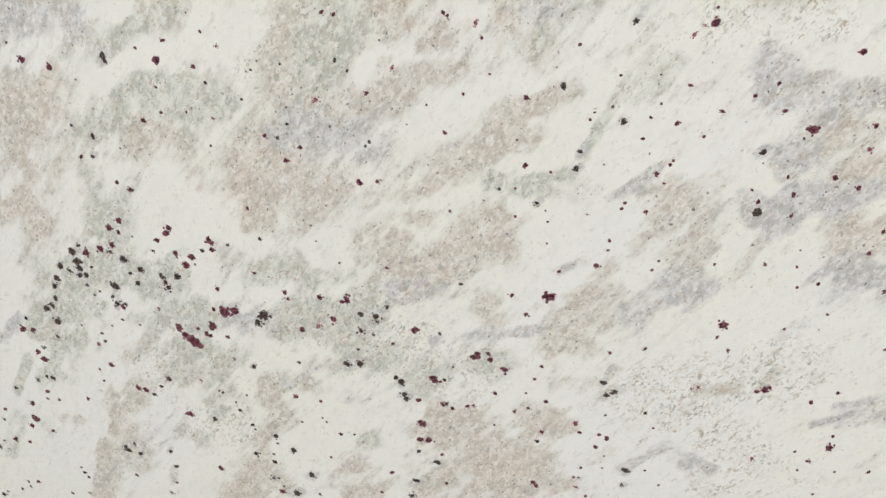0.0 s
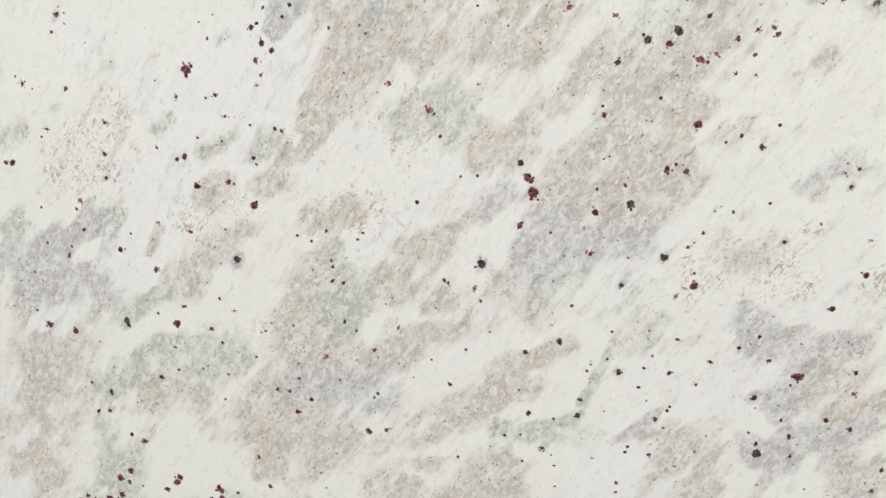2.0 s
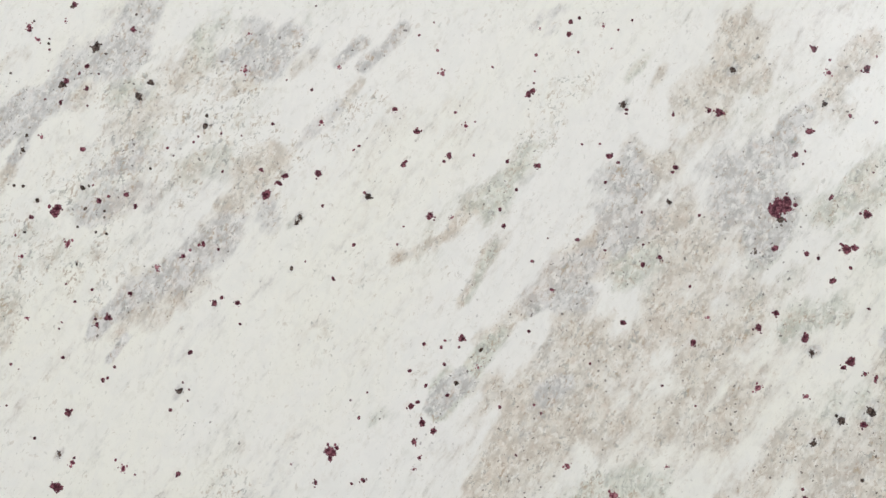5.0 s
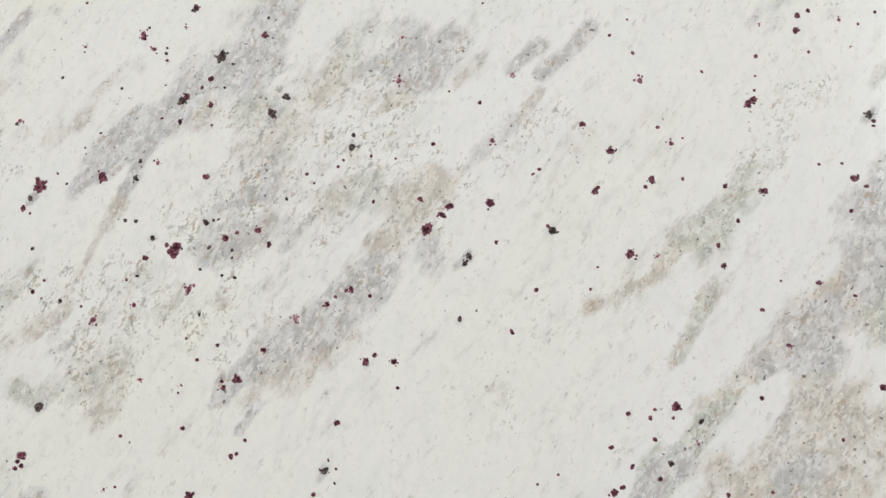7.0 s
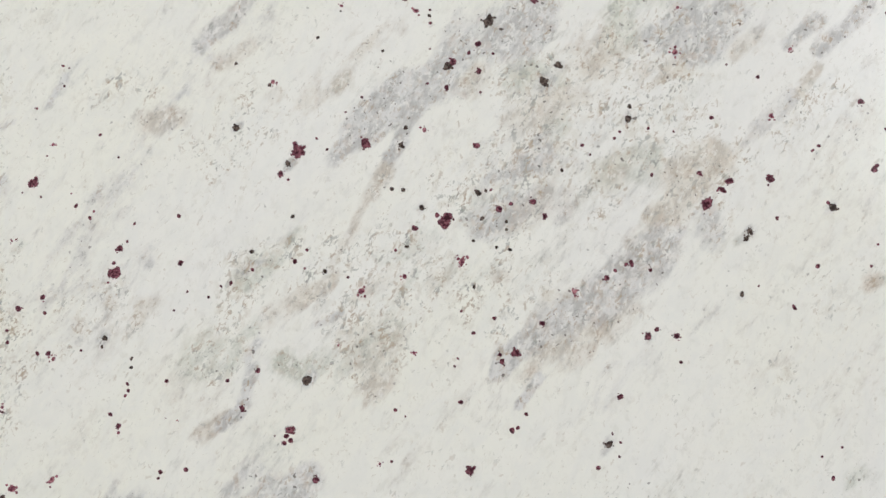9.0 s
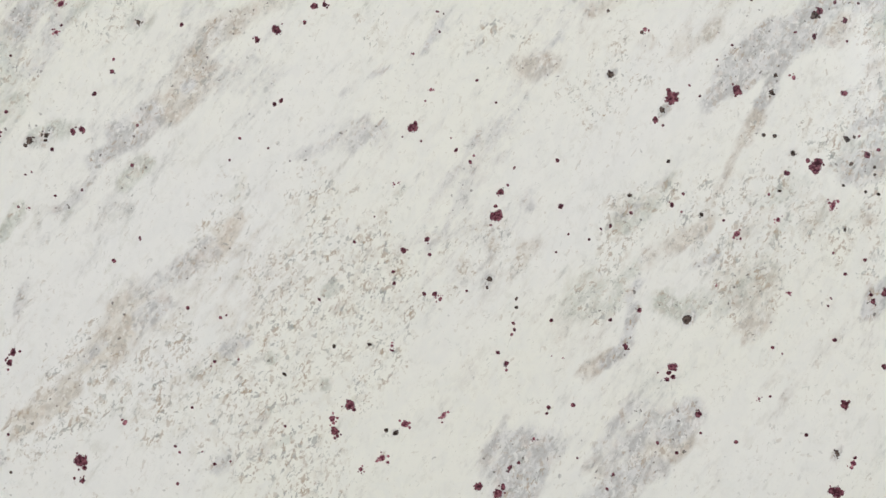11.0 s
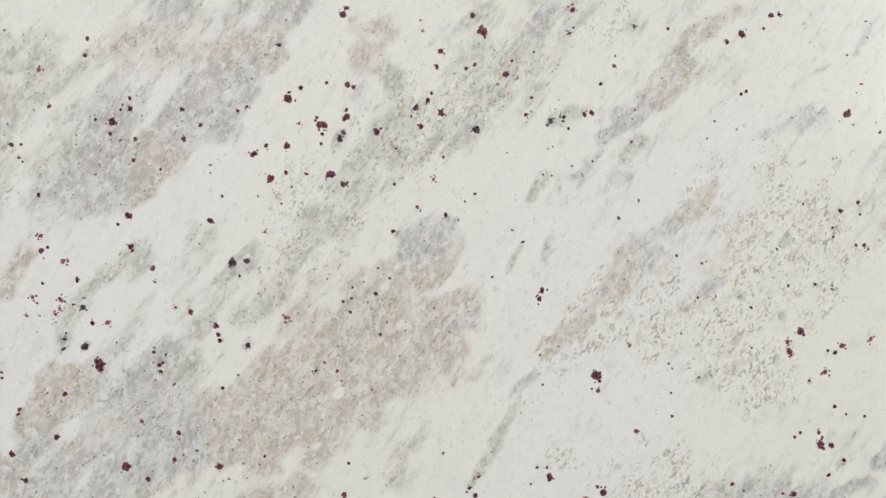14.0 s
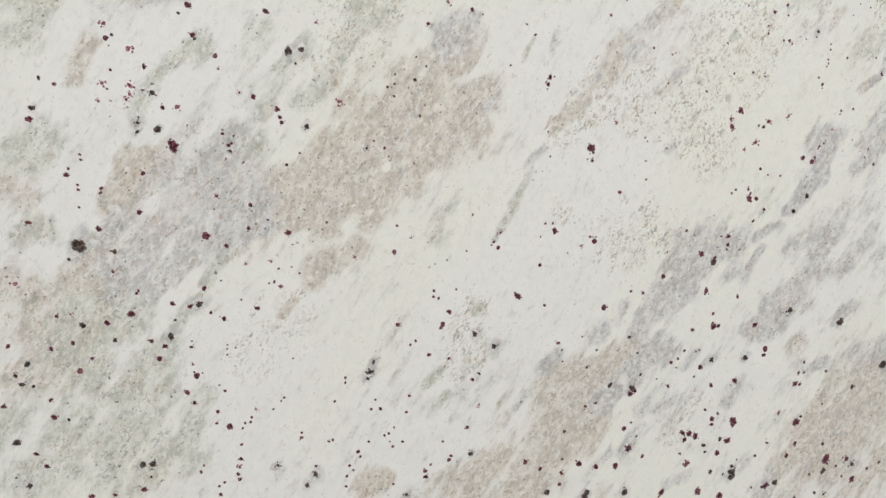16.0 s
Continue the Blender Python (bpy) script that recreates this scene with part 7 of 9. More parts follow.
crystal(GARNET, 0.5074, 1.2951, 0.0011)
crystal(GARNET, 0.4623, 1.3010, 0.0019)
crystal(GARNET, 0.3742, 1.3443, 0.0018)
crystal(GARNET, 0.3570, 1.3214, 0.0009)
crystal(GARNET, 0.3744, 1.3105, 0.0007)
crystal(GARNET, 0.4294, 1.2672, 0.0011)
crystal(GARNET, 0.4303, 1.2621, 0.0016)
crystal(GARNET, 0.4567, 1.2590, 0.0007)
crystal(GARNET, 0.4817, 1.2579, 0.0028)
crystal(GARNET, 0.4974, 1.2484, 0.0009)
crystal(GARNET, 0.5231, 1.3359, 0.0006)
crystal(GARNET, 0.4935, 1.3280, 0.0006)
crystal(GARNET, 0.4317, 1.2374, 0.0009)
crystal(GARNET, 0.4347, 1.2389, 0.0007)
crystal(GARNET, 0.3884, 1.2257, 0.0028)
crystal(GARNET, 0.3908, 1.2235, 0.0018)
crystal(GARNET, 0.3588, 1.2256, 0.0012)
crystal(GARNET, 0.3487, 1.2247, 0.0009)
crystal(GARNET, 0.4670, 1.2323, 0.0020)
crystal(GARNET, 0.4717, 1.2352, 0.0011)
crystal(GARNET, 0.5679, 1.2353, 0.0013)
crystal(GARNET, 0.4920, 1.3610, 0.0008)
crystal(GARNET, 0.4682, 1.3623, 0.0010)
crystal(ROSE, 0.5076, 1.3593, 0.0012)
crystal(ROSE, 0.5380, 1.3208, 0.0012)
crystal(ROSE, 0.5473, 1.3222, 0.0012)
crystal(ROSE, 0.5073, 1.3079, 0.0015)
crystal(ROSE, 0.4794, 1.2925, 0.0030)
crystal(ROSE, 0.4874, 1.2957, 0.0017)
crystal(ROSE, 0.4986, 1.2851, 0.0011)
crystal(ROSE, 0.5091, 1.2846, 0.0011)
crystal(ROSE, 0.4332, 1.3157, 0.0015)
crystal(ROSE, 0.4078, 1.3200, 0.0022)
crystal(ROSE, 0.3828, 1.3580, 0.0013)
crystal(ROSE, 0.5615, 1.2383, 0.0011)
crystal(ROSE, 0.5612, 1.2329, 0.0013)
crystal(ROSE, 0.3581, 1.2785, 0.0011)
crystal(BLACK, 0.4370, 1.3391, 0.0017)
crystal(BLACK, 0.4802, 1.3485, 0.0029)
crystal(BLACK, 0.5102, 1.3493, 0.0016)
crystal(BLACK, 0.5311, 1.3262, 0.0033)
crystal(BLACK, 0.5277, 1.3262, 0.0017)
crystal(BLACK, 0.5639, 1.3213, 0.0016)
crystal(BLACK, 0.4821, 1.3151, 0.0013)
crystal(BLACK, 0.4668, 1.3078, 0.0026)
crystal(BLACK, 0.4509, 1.3029, 0.0026)
crystal(BLACK, 0.4359, 1.2910, 0.0020)
crystal(BLACK, 0.4606, 1.2718, 0.0011)
crystal(BLACK, 0.5052, 1.2521, 0.0011)
crystal(BLACK, 0.5165, 1.2461, 0.0015)
crystal(BLACK, 0.5244, 1.2581, 0.0011)
crystal(BLACK, 0.3841, 1.2337, 0.0018)
crystal(BLACK, 0.4777, 1.2313, 0.0016)
crystal(GARNET, 0.2165, 1.2025, 0.0027)
crystal(GARNET, 0.0937, 1.1812, 0.0016)
crystal(GARNET, 0.0639, 1.1955, 0.0011)
crystal(GARNET, 0.0831, 1.1693, 0.0011)
crystal(GARNET, 0.0650, 1.1708, 0.0011)
crystal(GARNET, 0.1194, 1.1688, 0.0023)
crystal(GARNET, 0.1281, 1.1803, 0.0010)
crystal(GARNET, 0.1440, 1.1561, 0.0018)
crystal(GARNET, 0.2037, 1.2159, 0.0012)
crystal(GARNET, 0.3223, 1.2083, 0.0014)
crystal(GARNET, 0.2875, 1.1876, 0.0012)
crystal(GARNET, 0.2841, 1.1832, 0.0010)
crystal(GARNET, 0.2639, 1.1879, 0.0012)
crystal(GARNET, 0.2536, 1.1808, 0.0012)
crystal(GARNET, 0.2665, 1.1687, 0.0012)
crystal(GARNET, 0.2674, 1.1644, 0.0012)
crystal(GARNET, 0.2444, 1.1839, 0.0010)
crystal(GARNET, 0.0523, 1.1495, 0.0008)
crystal(GARNET, 0.0902, 1.1953, 0.0013)
crystal(ROSE, 0.0937, 1.2013, 0.0021)
crystal(ROSE, 0.1710, 1.1833, 0.0020)
crystal(ROSE, 0.1490, 1.1885, 0.0013)
crystal(ROSE, 0.1959, 1.1858, 0.0010)
crystal(BLACK, 0.0804, 1.1631, 0.0016)
crystal(BLACK, 0.2024, 1.1660, 0.0023)
crystal(GARNET, 0.3919, 1.2163, 0.0037)
crystal(GARNET, 0.3851, 1.1962, 0.0021)
crystal(GARNET, 0.4448, 1.2224, 0.0014)
crystal(GARNET, 0.4288, 1.2060, 0.0023)
crystal(GARNET, 0.4035, 1.1926, 0.0012)
crystal(GARNET, 0.4496, 1.1793, 0.0009)
crystal(GARNET, 0.4827, 1.1876, 0.0014)
crystal(GARNET, 0.4903, 1.1962, 0.0013)
crystal(GARNET, 0.4858, 1.1903, 0.0007)
crystal(GARNET, 0.4877, 1.1721, 0.0009)
crystal(GARNET, 0.5244, 1.2149, 0.0011)
crystal(GARNET, 0.5799, 1.1760, 0.0020)
crystal(GARNET, 0.4955, 1.2093, 0.0007)
crystal(ROSE, 0.4275, 1.1809, 0.0019)
crystal(ROSE, 0.4832, 1.1625, 0.0011)
crystal(ROSE, 0.5798, 1.1959, 0.0011)
crystal(BLACK, 0.4288, 1.2197, 0.0011)
crystal(BLACK, 0.4485, 1.2117, 0.0023)
crystal(BLACK, 0.4703, 1.1808, 0.0023)
crystal(BLACK, 0.3625, 1.1711, 0.0029)
crystal(BLACK, 0.5345, 1.1928, 0.0013)
crystal(BLACK, 0.5526, 1.2041, 0.0009)
crystal(BLACK, 0.5652, 1.2255, 0.0013)
crystal(BLACK, 0.5054, 1.2091, 0.0011)
crystal(GARNET, 0.0343, 1.5035, 0.0016)
crystal(GARNET, 0.0299, 1.4992, 0.0011)
crystal(GARNET, 0.0223, 1.4947, 0.0021)
crystal(GARNET, 0.0347, 1.4901, 0.0016)
crystal(GARNET, 0.0195, 1.4823, 0.0014)
crystal(GARNET, 0.0354, 1.4802, 0.0007)
crystal(GARNET, 0.0335, 1.4549, 0.0018)
crystal(GARNET, 0.0401, 1.4340, 0.0009)
crystal(GARNET, 0.0439, 1.4251, 0.0016)
crystal(GARNET, 0.0494, 1.4277, 0.0011)
crystal(GARNET, 0.0596, 1.4286, 0.0016)
crystal(GARNET, 0.0650, 1.4217, 0.0014)
crystal(GARNET, 0.0192, 1.4194, 0.0032)
crystal(GARNET, 0.0204, 1.4216, 0.0022)
crystal(GARNET, 0.0415, 1.3749, 0.0011)
crystal(GARNET, 0.0931, 1.3933, 0.0014)
crystal(GARNET, 0.0970, 1.3967, 0.0009)
crystal(GARNET, 0.1020, 1.3996, 0.0011)
crystal(GARNET, 0.1045, 1.4002, 0.0014)
crystal(GARNET, 0.1129, 1.3970, 0.0009)
crystal(GARNET, 0.0634, 1.3725, 0.0014)
crystal(GARNET, 0.1001, 1.4614, 0.0009)
crystal(GARNET, 0.0976, 1.4582, 0.0009)
crystal(GARNET, 0.1134, 1.4631, 0.0009)
crystal(GARNET, 0.0825, 1.4550, 0.0009)
crystal(GARNET, 0.0862, 1.4506, 0.0007)
crystal(GARNET, 0.1146, 1.4412, 0.0011)
crystal(GARNET, 0.1429, 1.4681, 0.0011)
crystal(GARNET, 0.1251, 1.4615, 0.0007)
crystal(GARNET, 0.1367, 1.4418, 0.0014)
crystal(GARNET, 0.1504, 1.4383, 0.0018)
crystal(GARNET, 0.1468, 1.4340, 0.0018)
crystal(GARNET, 0.1393, 1.4275, 0.0025)
crystal(GARNET, 0.1407, 1.4291, 0.0014)
crystal(GARNET, 0.1691, 1.4394, 0.0022)
crystal(GARNET, 0.1649, 1.4875, 0.0011)
crystal(GARNET, 0.2120, 1.4756, 0.0016)
crystal(GARNET, 0.2246, 1.4627, 0.0018)
crystal(GARNET, 0.2463, 1.4731, 0.0009)
crystal(GARNET, 0.2573, 1.4677, 0.0007)
crystal(GARNET, 0.2429, 1.4485, 0.0018)
crystal(GARNET, 0.2399, 1.4454, 0.0011)
crystal(GARNET, 0.2170, 1.4434, 0.0018)
crystal(GARNET, 0.2181, 1.4452, 0.0013)
crystal(GARNET, 0.2318, 1.4147, 0.0022)
crystal(GARNET, 0.2172, 1.4090, 0.0007)
crystal(GARNET, 0.1716, 1.4211, 0.0011)
crystal(GARNET, 0.1777, 1.3804, 0.0013)
crystal(GARNET, 0.1893, 1.3989, 0.0011)
crystal(GARNET, 0.2136, 1.3989, 0.0009)
crystal(GARNET, 0.1919, 1.4548, 0.0009)
crystal(GARNET, 0.1890, 1.4525, 0.0009)
crystal(GARNET, 0.1953, 1.4283, 0.0009)
crystal(GARNET, 0.1621, 1.3899, 0.0007)
crystal(GARNET, 0.2707, 1.4181, 0.0011)
crystal(GARNET, 0.2727, 1.4089, 0.0013)
crystal(GARNET, 0.2751, 1.4450, 0.0013)
crystal(GARNET, 0.2799, 1.4290, 0.0011)
crystal(GARNET, 0.2565, 1.4488, 0.0009)
crystal(GARNET, 0.2260, 1.5180, 0.0009)
crystal(GARNET, 0.2364, 1.5092, 0.0009)
crystal(GARNET, 0.2675, 1.4988, 0.0009)
crystal(ROSE, 0.0268, 1.4011, 0.0023)
crystal(ROSE, 0.0785, 1.3871, 0.0014)
crystal(ROSE, 0.1266, 1.4993, 0.0020)
crystal(ROSE, 0.1705, 1.4689, 0.0018)
crystal(ROSE, 0.1804, 1.5007, 0.0014)
crystal(ROSE, 0.2391, 1.4954, 0.0018)
crystal(ROSE, 0.2521, 1.4653, 0.0016)
crystal(ROSE, 0.2439, 1.4136, 0.0011)
crystal(BLACK, 0.0390, 1.5143, 0.0027)
crystal(BLACK, 0.0718, 1.4932, 0.0018)
crystal(BLACK, 0.0652, 1.4851, 0.0023)
crystal(BLACK, 0.0341, 1.4329, 0.0014)
crystal(BLACK, 0.1048, 1.4735, 0.0011)
crystal(BLACK, 0.1042, 1.4675, 0.0016)
crystal(BLACK, 0.1590, 1.4149, 0.0018)
crystal(BLACK, 0.1572, 1.4117, 0.0013)
crystal(BLACK, 0.1544, 1.3861, 0.0013)
crystal(BLACK, 0.1974, 1.4260, 0.0018)
crystal(GARNET, 0.2921, 1.5055, 0.0013)
crystal(GARNET, 0.2875, 1.4827, 0.0018)
crystal(GARNET, 0.2897, 1.4849, 0.0016)
crystal(GARNET, 0.2904, 1.4892, 0.0009)
crystal(GARNET, 0.2911, 1.4960, 0.0007)
crystal(GARNET, 0.3105, 1.5172, 0.0016)
crystal(GARNET, 0.3156, 1.5067, 0.0009)
crystal(GARNET, 0.3415, 1.4733, 0.0013)
crystal(GARNET, 0.3414, 1.4711, 0.0009)
crystal(GARNET, 0.3314, 1.4474, 0.0018)
crystal(GARNET, 0.3363, 1.4436, 0.0011)
crystal(GARNET, 0.3289, 1.4325, 0.0011)
crystal(GARNET, 0.3266, 1.4542, 0.0009)
crystal(GARNET, 0.3167, 1.4541, 0.0007)
crystal(GARNET, 0.2919, 1.4425, 0.0018)
crystal(GARNET, 0.2969, 1.4018, 0.0007)
crystal(GARNET, 0.3131, 1.4008, 0.0013)
crystal(GARNET, 0.2882, 1.3892, 0.0011)
crystal(GARNET, 0.2989, 1.3734, 0.0013)
crystal(GARNET, 0.3280, 1.3949, 0.0009)
crystal(GARNET, 0.3484, 1.3872, 0.0018)
crystal(GARNET, 0.3577, 1.3907, 0.0015)
crystal(GARNET, 0.3488, 1.3978, 0.0009)
crystal(GARNET, 0.3485, 1.4158, 0.0009)
crystal(GARNET, 0.3675, 1.4405, 0.0016)
crystal(GARNET, 0.3660, 1.4379, 0.0011)
crystal(GARNET, 0.3797, 1.4137, 0.0011)
crystal(GARNET, 0.3673, 1.4700, 0.0013)
crystal(GARNET, 0.3928, 1.4708, 0.0024)
crystal(GARNET, 0.3869, 1.4722, 0.0016)
crystal(GARNET, 0.4412, 1.4597, 0.0022)
crystal(GARNET, 0.4329, 1.4467, 0.0018)
crystal(GARNET, 0.4383, 1.4486, 0.0009)
crystal(GARNET, 0.4369, 1.4417, 0.0009)
crystal(GARNET, 0.4241, 1.4184, 0.0053)
crystal(GARNET, 0.4203, 1.4155, 0.0031)
crystal(GARNET, 0.4274, 1.4210, 0.0031)
crystal(GARNET, 0.4199, 1.3953, 0.0020)
crystal(GARNET, 0.4368, 1.3923, 0.0018)
crystal(GARNET, 0.4428, 1.3898, 0.0013)
crystal(GARNET, 0.4499, 1.3775, 0.0020)
crystal(GARNET, 0.4597, 1.3844, 0.0011)
crystal(GARNET, 0.4582, 1.3945, 0.0028)
crystal(GARNET, 0.4623, 1.3954, 0.0022)
crystal(GARNET, 0.4701, 1.4135, 0.0028)
crystal(GARNET, 0.4511, 1.4230, 0.0015)
crystal(GARNET, 0.4454, 1.5061, 0.0018)
crystal(GARNET, 0.4538, 1.4997, 0.0011)
crystal(GARNET, 0.4737, 1.4944, 0.0024)
crystal(GARNET, 0.4795, 1.5010, 0.0009)
crystal(GARNET, 0.4926, 1.5129, 0.0035)
crystal(GARNET, 0.4773, 1.4641, 0.0013)
crystal(GARNET, 0.4635, 1.4680, 0.0013)
crystal(GARNET, 0.4745, 1.4364, 0.0007)
crystal(GARNET, 0.5088, 1.4378, 0.0024)
crystal(GARNET, 0.5156, 1.4351, 0.0007)
crystal(GARNET, 0.5056, 1.4218, 0.0020)
crystal(GARNET, 0.5113, 1.3790, 0.0020)
crystal(GARNET, 0.5228, 1.4635, 0.0026)
crystal(GARNET, 0.3736, 1.3749, 0.0011)
crystal(GARNET, 0.4933, 1.3853, 0.0009)
crystal(ROSE, 0.4530, 1.4925, 0.0018)
crystal(BLACK, 0.3399, 1.4763, 0.0018)
crystal(BLACK, 0.3636, 1.4212, 0.0013)
crystal(BLACK, 0.4007, 1.4949, 0.0016)
crystal(BLACK, 0.4092, 1.3929, 0.0015)
crystal(BLACK, 0.4502, 1.4749, 0.0013)
crystal(BLACK, 0.4975, 1.4174, 0.0013)
crystal(BLACK, 0.5040, 1.4939, 0.0020)
crystal(BLACK, 0.4807, 1.3876, 0.0017)
crystal(BLACK, 0.4239, 1.4111, 0.0022)
crystal(GARNET, 0.0512, 1.3594, 0.0025)
crystal(GARNET, 0.0451, 1.3554, 0.0014)
crystal(GARNET, 0.0441, 1.3583, 0.0011)
crystal(GARNET, 0.0320, 1.3681, 0.0011)
crystal(GARNET, 0.0261, 1.3370, 0.0011)
crystal(GARNET, 0.0495, 1.3246, 0.0013)
crystal(GARNET, 0.0520, 1.3259, 0.0009)
crystal(GARNET, 0.0303, 1.3065, 0.0020)
crystal(GARNET, 0.1153, 1.3701, 0.0013)
crystal(GARNET, 0.0346, 1.2822, 0.0009)
crystal(GARNET, 0.0579, 1.2809, 0.0009)
crystal(GARNET, 0.0258, 1.2662, 0.0027)
crystal(GARNET, 0.0232, 1.2671, 0.0018)
crystal(GARNET, 0.0278, 1.2660, 0.0013)
crystal(GARNET, 0.0236, 1.2569, 0.0011)
crystal(GARNET, 0.0712, 1.2427, 0.0009)
crystal(ROSE, 0.0335, 1.2796, 0.0020)
crystal(ROSE, 0.1555, 1.2791, 0.0009)
crystal(BLACK, 0.0261, 1.2842, 0.0016)
crystal(GARNET, -0.0494, 1.4521, 0.0032)
crystal(GARNET, -0.0509, 1.4545, 0.0017)
crystal(GARNET, -0.0576, 1.4413, 0.0015)
crystal(GARNET, -0.0541, 1.4388, 0.0008)
crystal(GARNET, -0.0183, 1.4558, 0.0024)
crystal(GARNET, -0.0411, 1.4583, 0.0009)
crystal(GARNET, -0.0362, 1.4530, 0.0008)
crystal(GARNET, 0.0255, 1.5403, 0.0017)
crystal(GARNET, 0.0117, 1.5136, 0.0010)
crystal(GARNET, 0.0116, 1.5010, 0.0006)
crystal(GARNET, -0.0277, 1.4707, 0.0008)
crystal(GARNET, -0.0202, 1.4779, 0.0008)
crystal(GARNET, 0.0116, 1.5200, 0.0008)
crystal(GARNET, -0.0308, 1.5451, 0.0010)
crystal(GARNET, 0.0105, 1.4844, 0.0008)
crystal(GARNET, 0.0606, 1.5247, 0.0017)
crystal(GARNET, 0.1504, 1.4933, 0.0007)
crystal(GARNET, 0.0413, 1.4988, 0.0008)
crystal(ROSE, -0.0008, 1.5277, 0.0021)
crystal(ROSE, 0.0051, 1.5196, 0.0017)
crystal(ROSE, -0.0303, 1.5220, 0.0012)
crystal(ROSE, -0.0621, 1.4852, 0.0015)
crystal(ROSE, 0.0207, 1.5304, 0.0011)
crystal(ROSE, 0.0093, 1.4623, 0.0016)
crystal(ROSE, 0.1283, 1.5208, 0.0013)
crystal(BLACK, -0.0542, 1.4464, 0.0015)
crystal(BLACK, 0.0005, 1.4634, 0.0011)
crystal(BLACK, -0.0017, 1.4551, 0.0015)
crystal(BLACK, -0.0057, 1.4345, 0.0011)
crystal(BLACK, -0.0005, 1.4340, 0.0009)
crystal(BLACK, 0.0081, 1.4256, 0.0013)
crystal(BLACK, 0.0625, 1.5335, 0.0010)
crystal(GARNET, -0.0503, 1.4007, 0.0013)
crystal(GARNET, -0.0448, 1.4061, 0.0009)
crystal(GARNET, -0.0456, 1.3975, 0.0007)
crystal(GARNET, -0.0256, 1.3935, 0.0007)
crystal(GARNET, 0.0049, 1.4162, 0.0015)
crystal(GARNET, -0.0038, 1.4060, 0.0009)
crystal(GARNET, 0.0249, 1.3566, 0.0007)
crystal(GARNET, 0.0235, 1.3530, 0.0007)
crystal(GARNET, -0.0034, 1.3334, 0.0009)
crystal(GARNET, 0.0012, 1.3306, 0.0005)
crystal(GARNET, -0.0509, 1.3244, 0.0025)
crystal(GARNET, -0.0526, 1.3217, 0.0014)
crystal(GARNET, -0.0506, 1.3196, 0.0013)
crystal(GARNET, -0.0534, 1.3185, 0.0013)
crystal(GARNET, -0.0578, 1.3217, 0.0005)
crystal(GARNET, 0.0265, 1.3782, 0.0009)
crystal(GARNET, -0.0049, 1.3106, 0.0007)
crystal(ROSE, -0.0193, 1.3872, 0.0020)
crystal(ROSE, 0.0004, 1.3940, 0.0017)
crystal(ROSE, 0.0048, 1.3592, 0.0011)
crystal(ROSE, -0.0102, 1.3095, 0.0011)
crystal(BLACK, -0.0362, 1.3963, 0.0013)
crystal(BLACK, -0.0438, 1.3466, 0.0022)
crystal(GARNET, 0.3116, 1.5243, 0.0016)
crystal(GARNET, 0.3166, 1.5264, 0.0013)
crystal(GARNET, 0.3381, 1.5191, 0.0009)
crystal(GARNET, 0.3460, 1.5244, 0.0009)
crystal(GARNET, 0.2344, 1.5254, 0.0007)
crystal(GARNET, 0.1670, 1.5364, 0.0007)
crystal(ROSE, 0.3300, 1.5213, 0.0012)
crystal(ROSE, 0.3341, 1.5084, 0.0007)
crystal(ROSE, 0.2944, 1.5209, 0.0009)
crystal(GARNET, -0.2834, 1.4858, 0.0011)
crystal(GARNET, -0.2382, 1.4835, 0.0027)
crystal(GARNET, -0.2475, 1.4788, 0.0014)
crystal(GARNET, -0.2250, 1.4875, 0.0012)
crystal(GARNET, -0.2205, 1.4953, 0.0018)
crystal(GARNET, -0.2158, 1.4960, 0.0014)
crystal(GARNET, -0.2357, 1.4497, 0.0012)
crystal(GARNET, -0.2389, 1.4479, 0.0012)
crystal(GARNET, -0.2550, 1.4315, 0.0009)
crystal(GARNET, -0.2415, 1.4269, 0.0007)
crystal(GARNET, -0.2596, 1.4211, 0.0007)
crystal(GARNET, -0.1608, 1.4833, 0.0007)
crystal(GARNET, -0.1617, 1.4931, 0.0009)
crystal(GARNET, -0.1588, 1.4920, 0.0005)
crystal(GARNET, -0.1674, 1.4499, 0.0005)
crystal(GARNET, -0.1427, 1.4600, 0.0009)
crystal(GARNET, -0.1337, 1.4493, 0.0007)
crystal(GARNET, -0.1733, 1.4369, 0.0023)
crystal(GARNET, -0.1720, 1.4392, 0.0011)
crystal(GARNET, -0.1693, 1.4307, 0.0007)
crystal(GARNET, -0.1782, 1.4326, 0.0005)
crystal(GARNET, -0.1527, 1.4265, 0.0011)
crystal(GARNET, -0.1459, 1.4209, 0.0011)
crystal(GARNET, -0.1444, 1.4238, 0.0007)
crystal(GARNET, -0.1251, 1.4181, 0.0009)
crystal(GARNET, -0.1045, 1.4217, 0.0010)
crystal(GARNET, -0.1314, 1.4066, 0.0019)
crystal(GARNET, -0.1282, 1.4098, 0.0007)
crystal(GARNET, -0.1334, 1.3953, 0.0031)
crystal(GARNET, -0.1363, 1.3908, 0.0007)
crystal(GARNET, -0.1032, 1.4000, 0.0016)
crystal(GARNET, -0.1911, 1.3945, 0.0007)
crystal(GARNET, -0.2004, 1.3826, 0.0009)
crystal(GARNET, -0.1665, 1.3840, 0.0014)
crystal(GARNET, -0.0996, 1.3866, 0.0007)
crystal(GARNET, -0.3008, 1.3840, 0.0011)
crystal(GARNET, -0.1551, 1.4322, 0.0005)
crystal(ROSE, -0.1732, 1.4725, 0.0009)
crystal(ROSE, -0.1648, 1.4553, 0.0011)
crystal(ROSE, -0.1800, 1.4106, 0.0007)
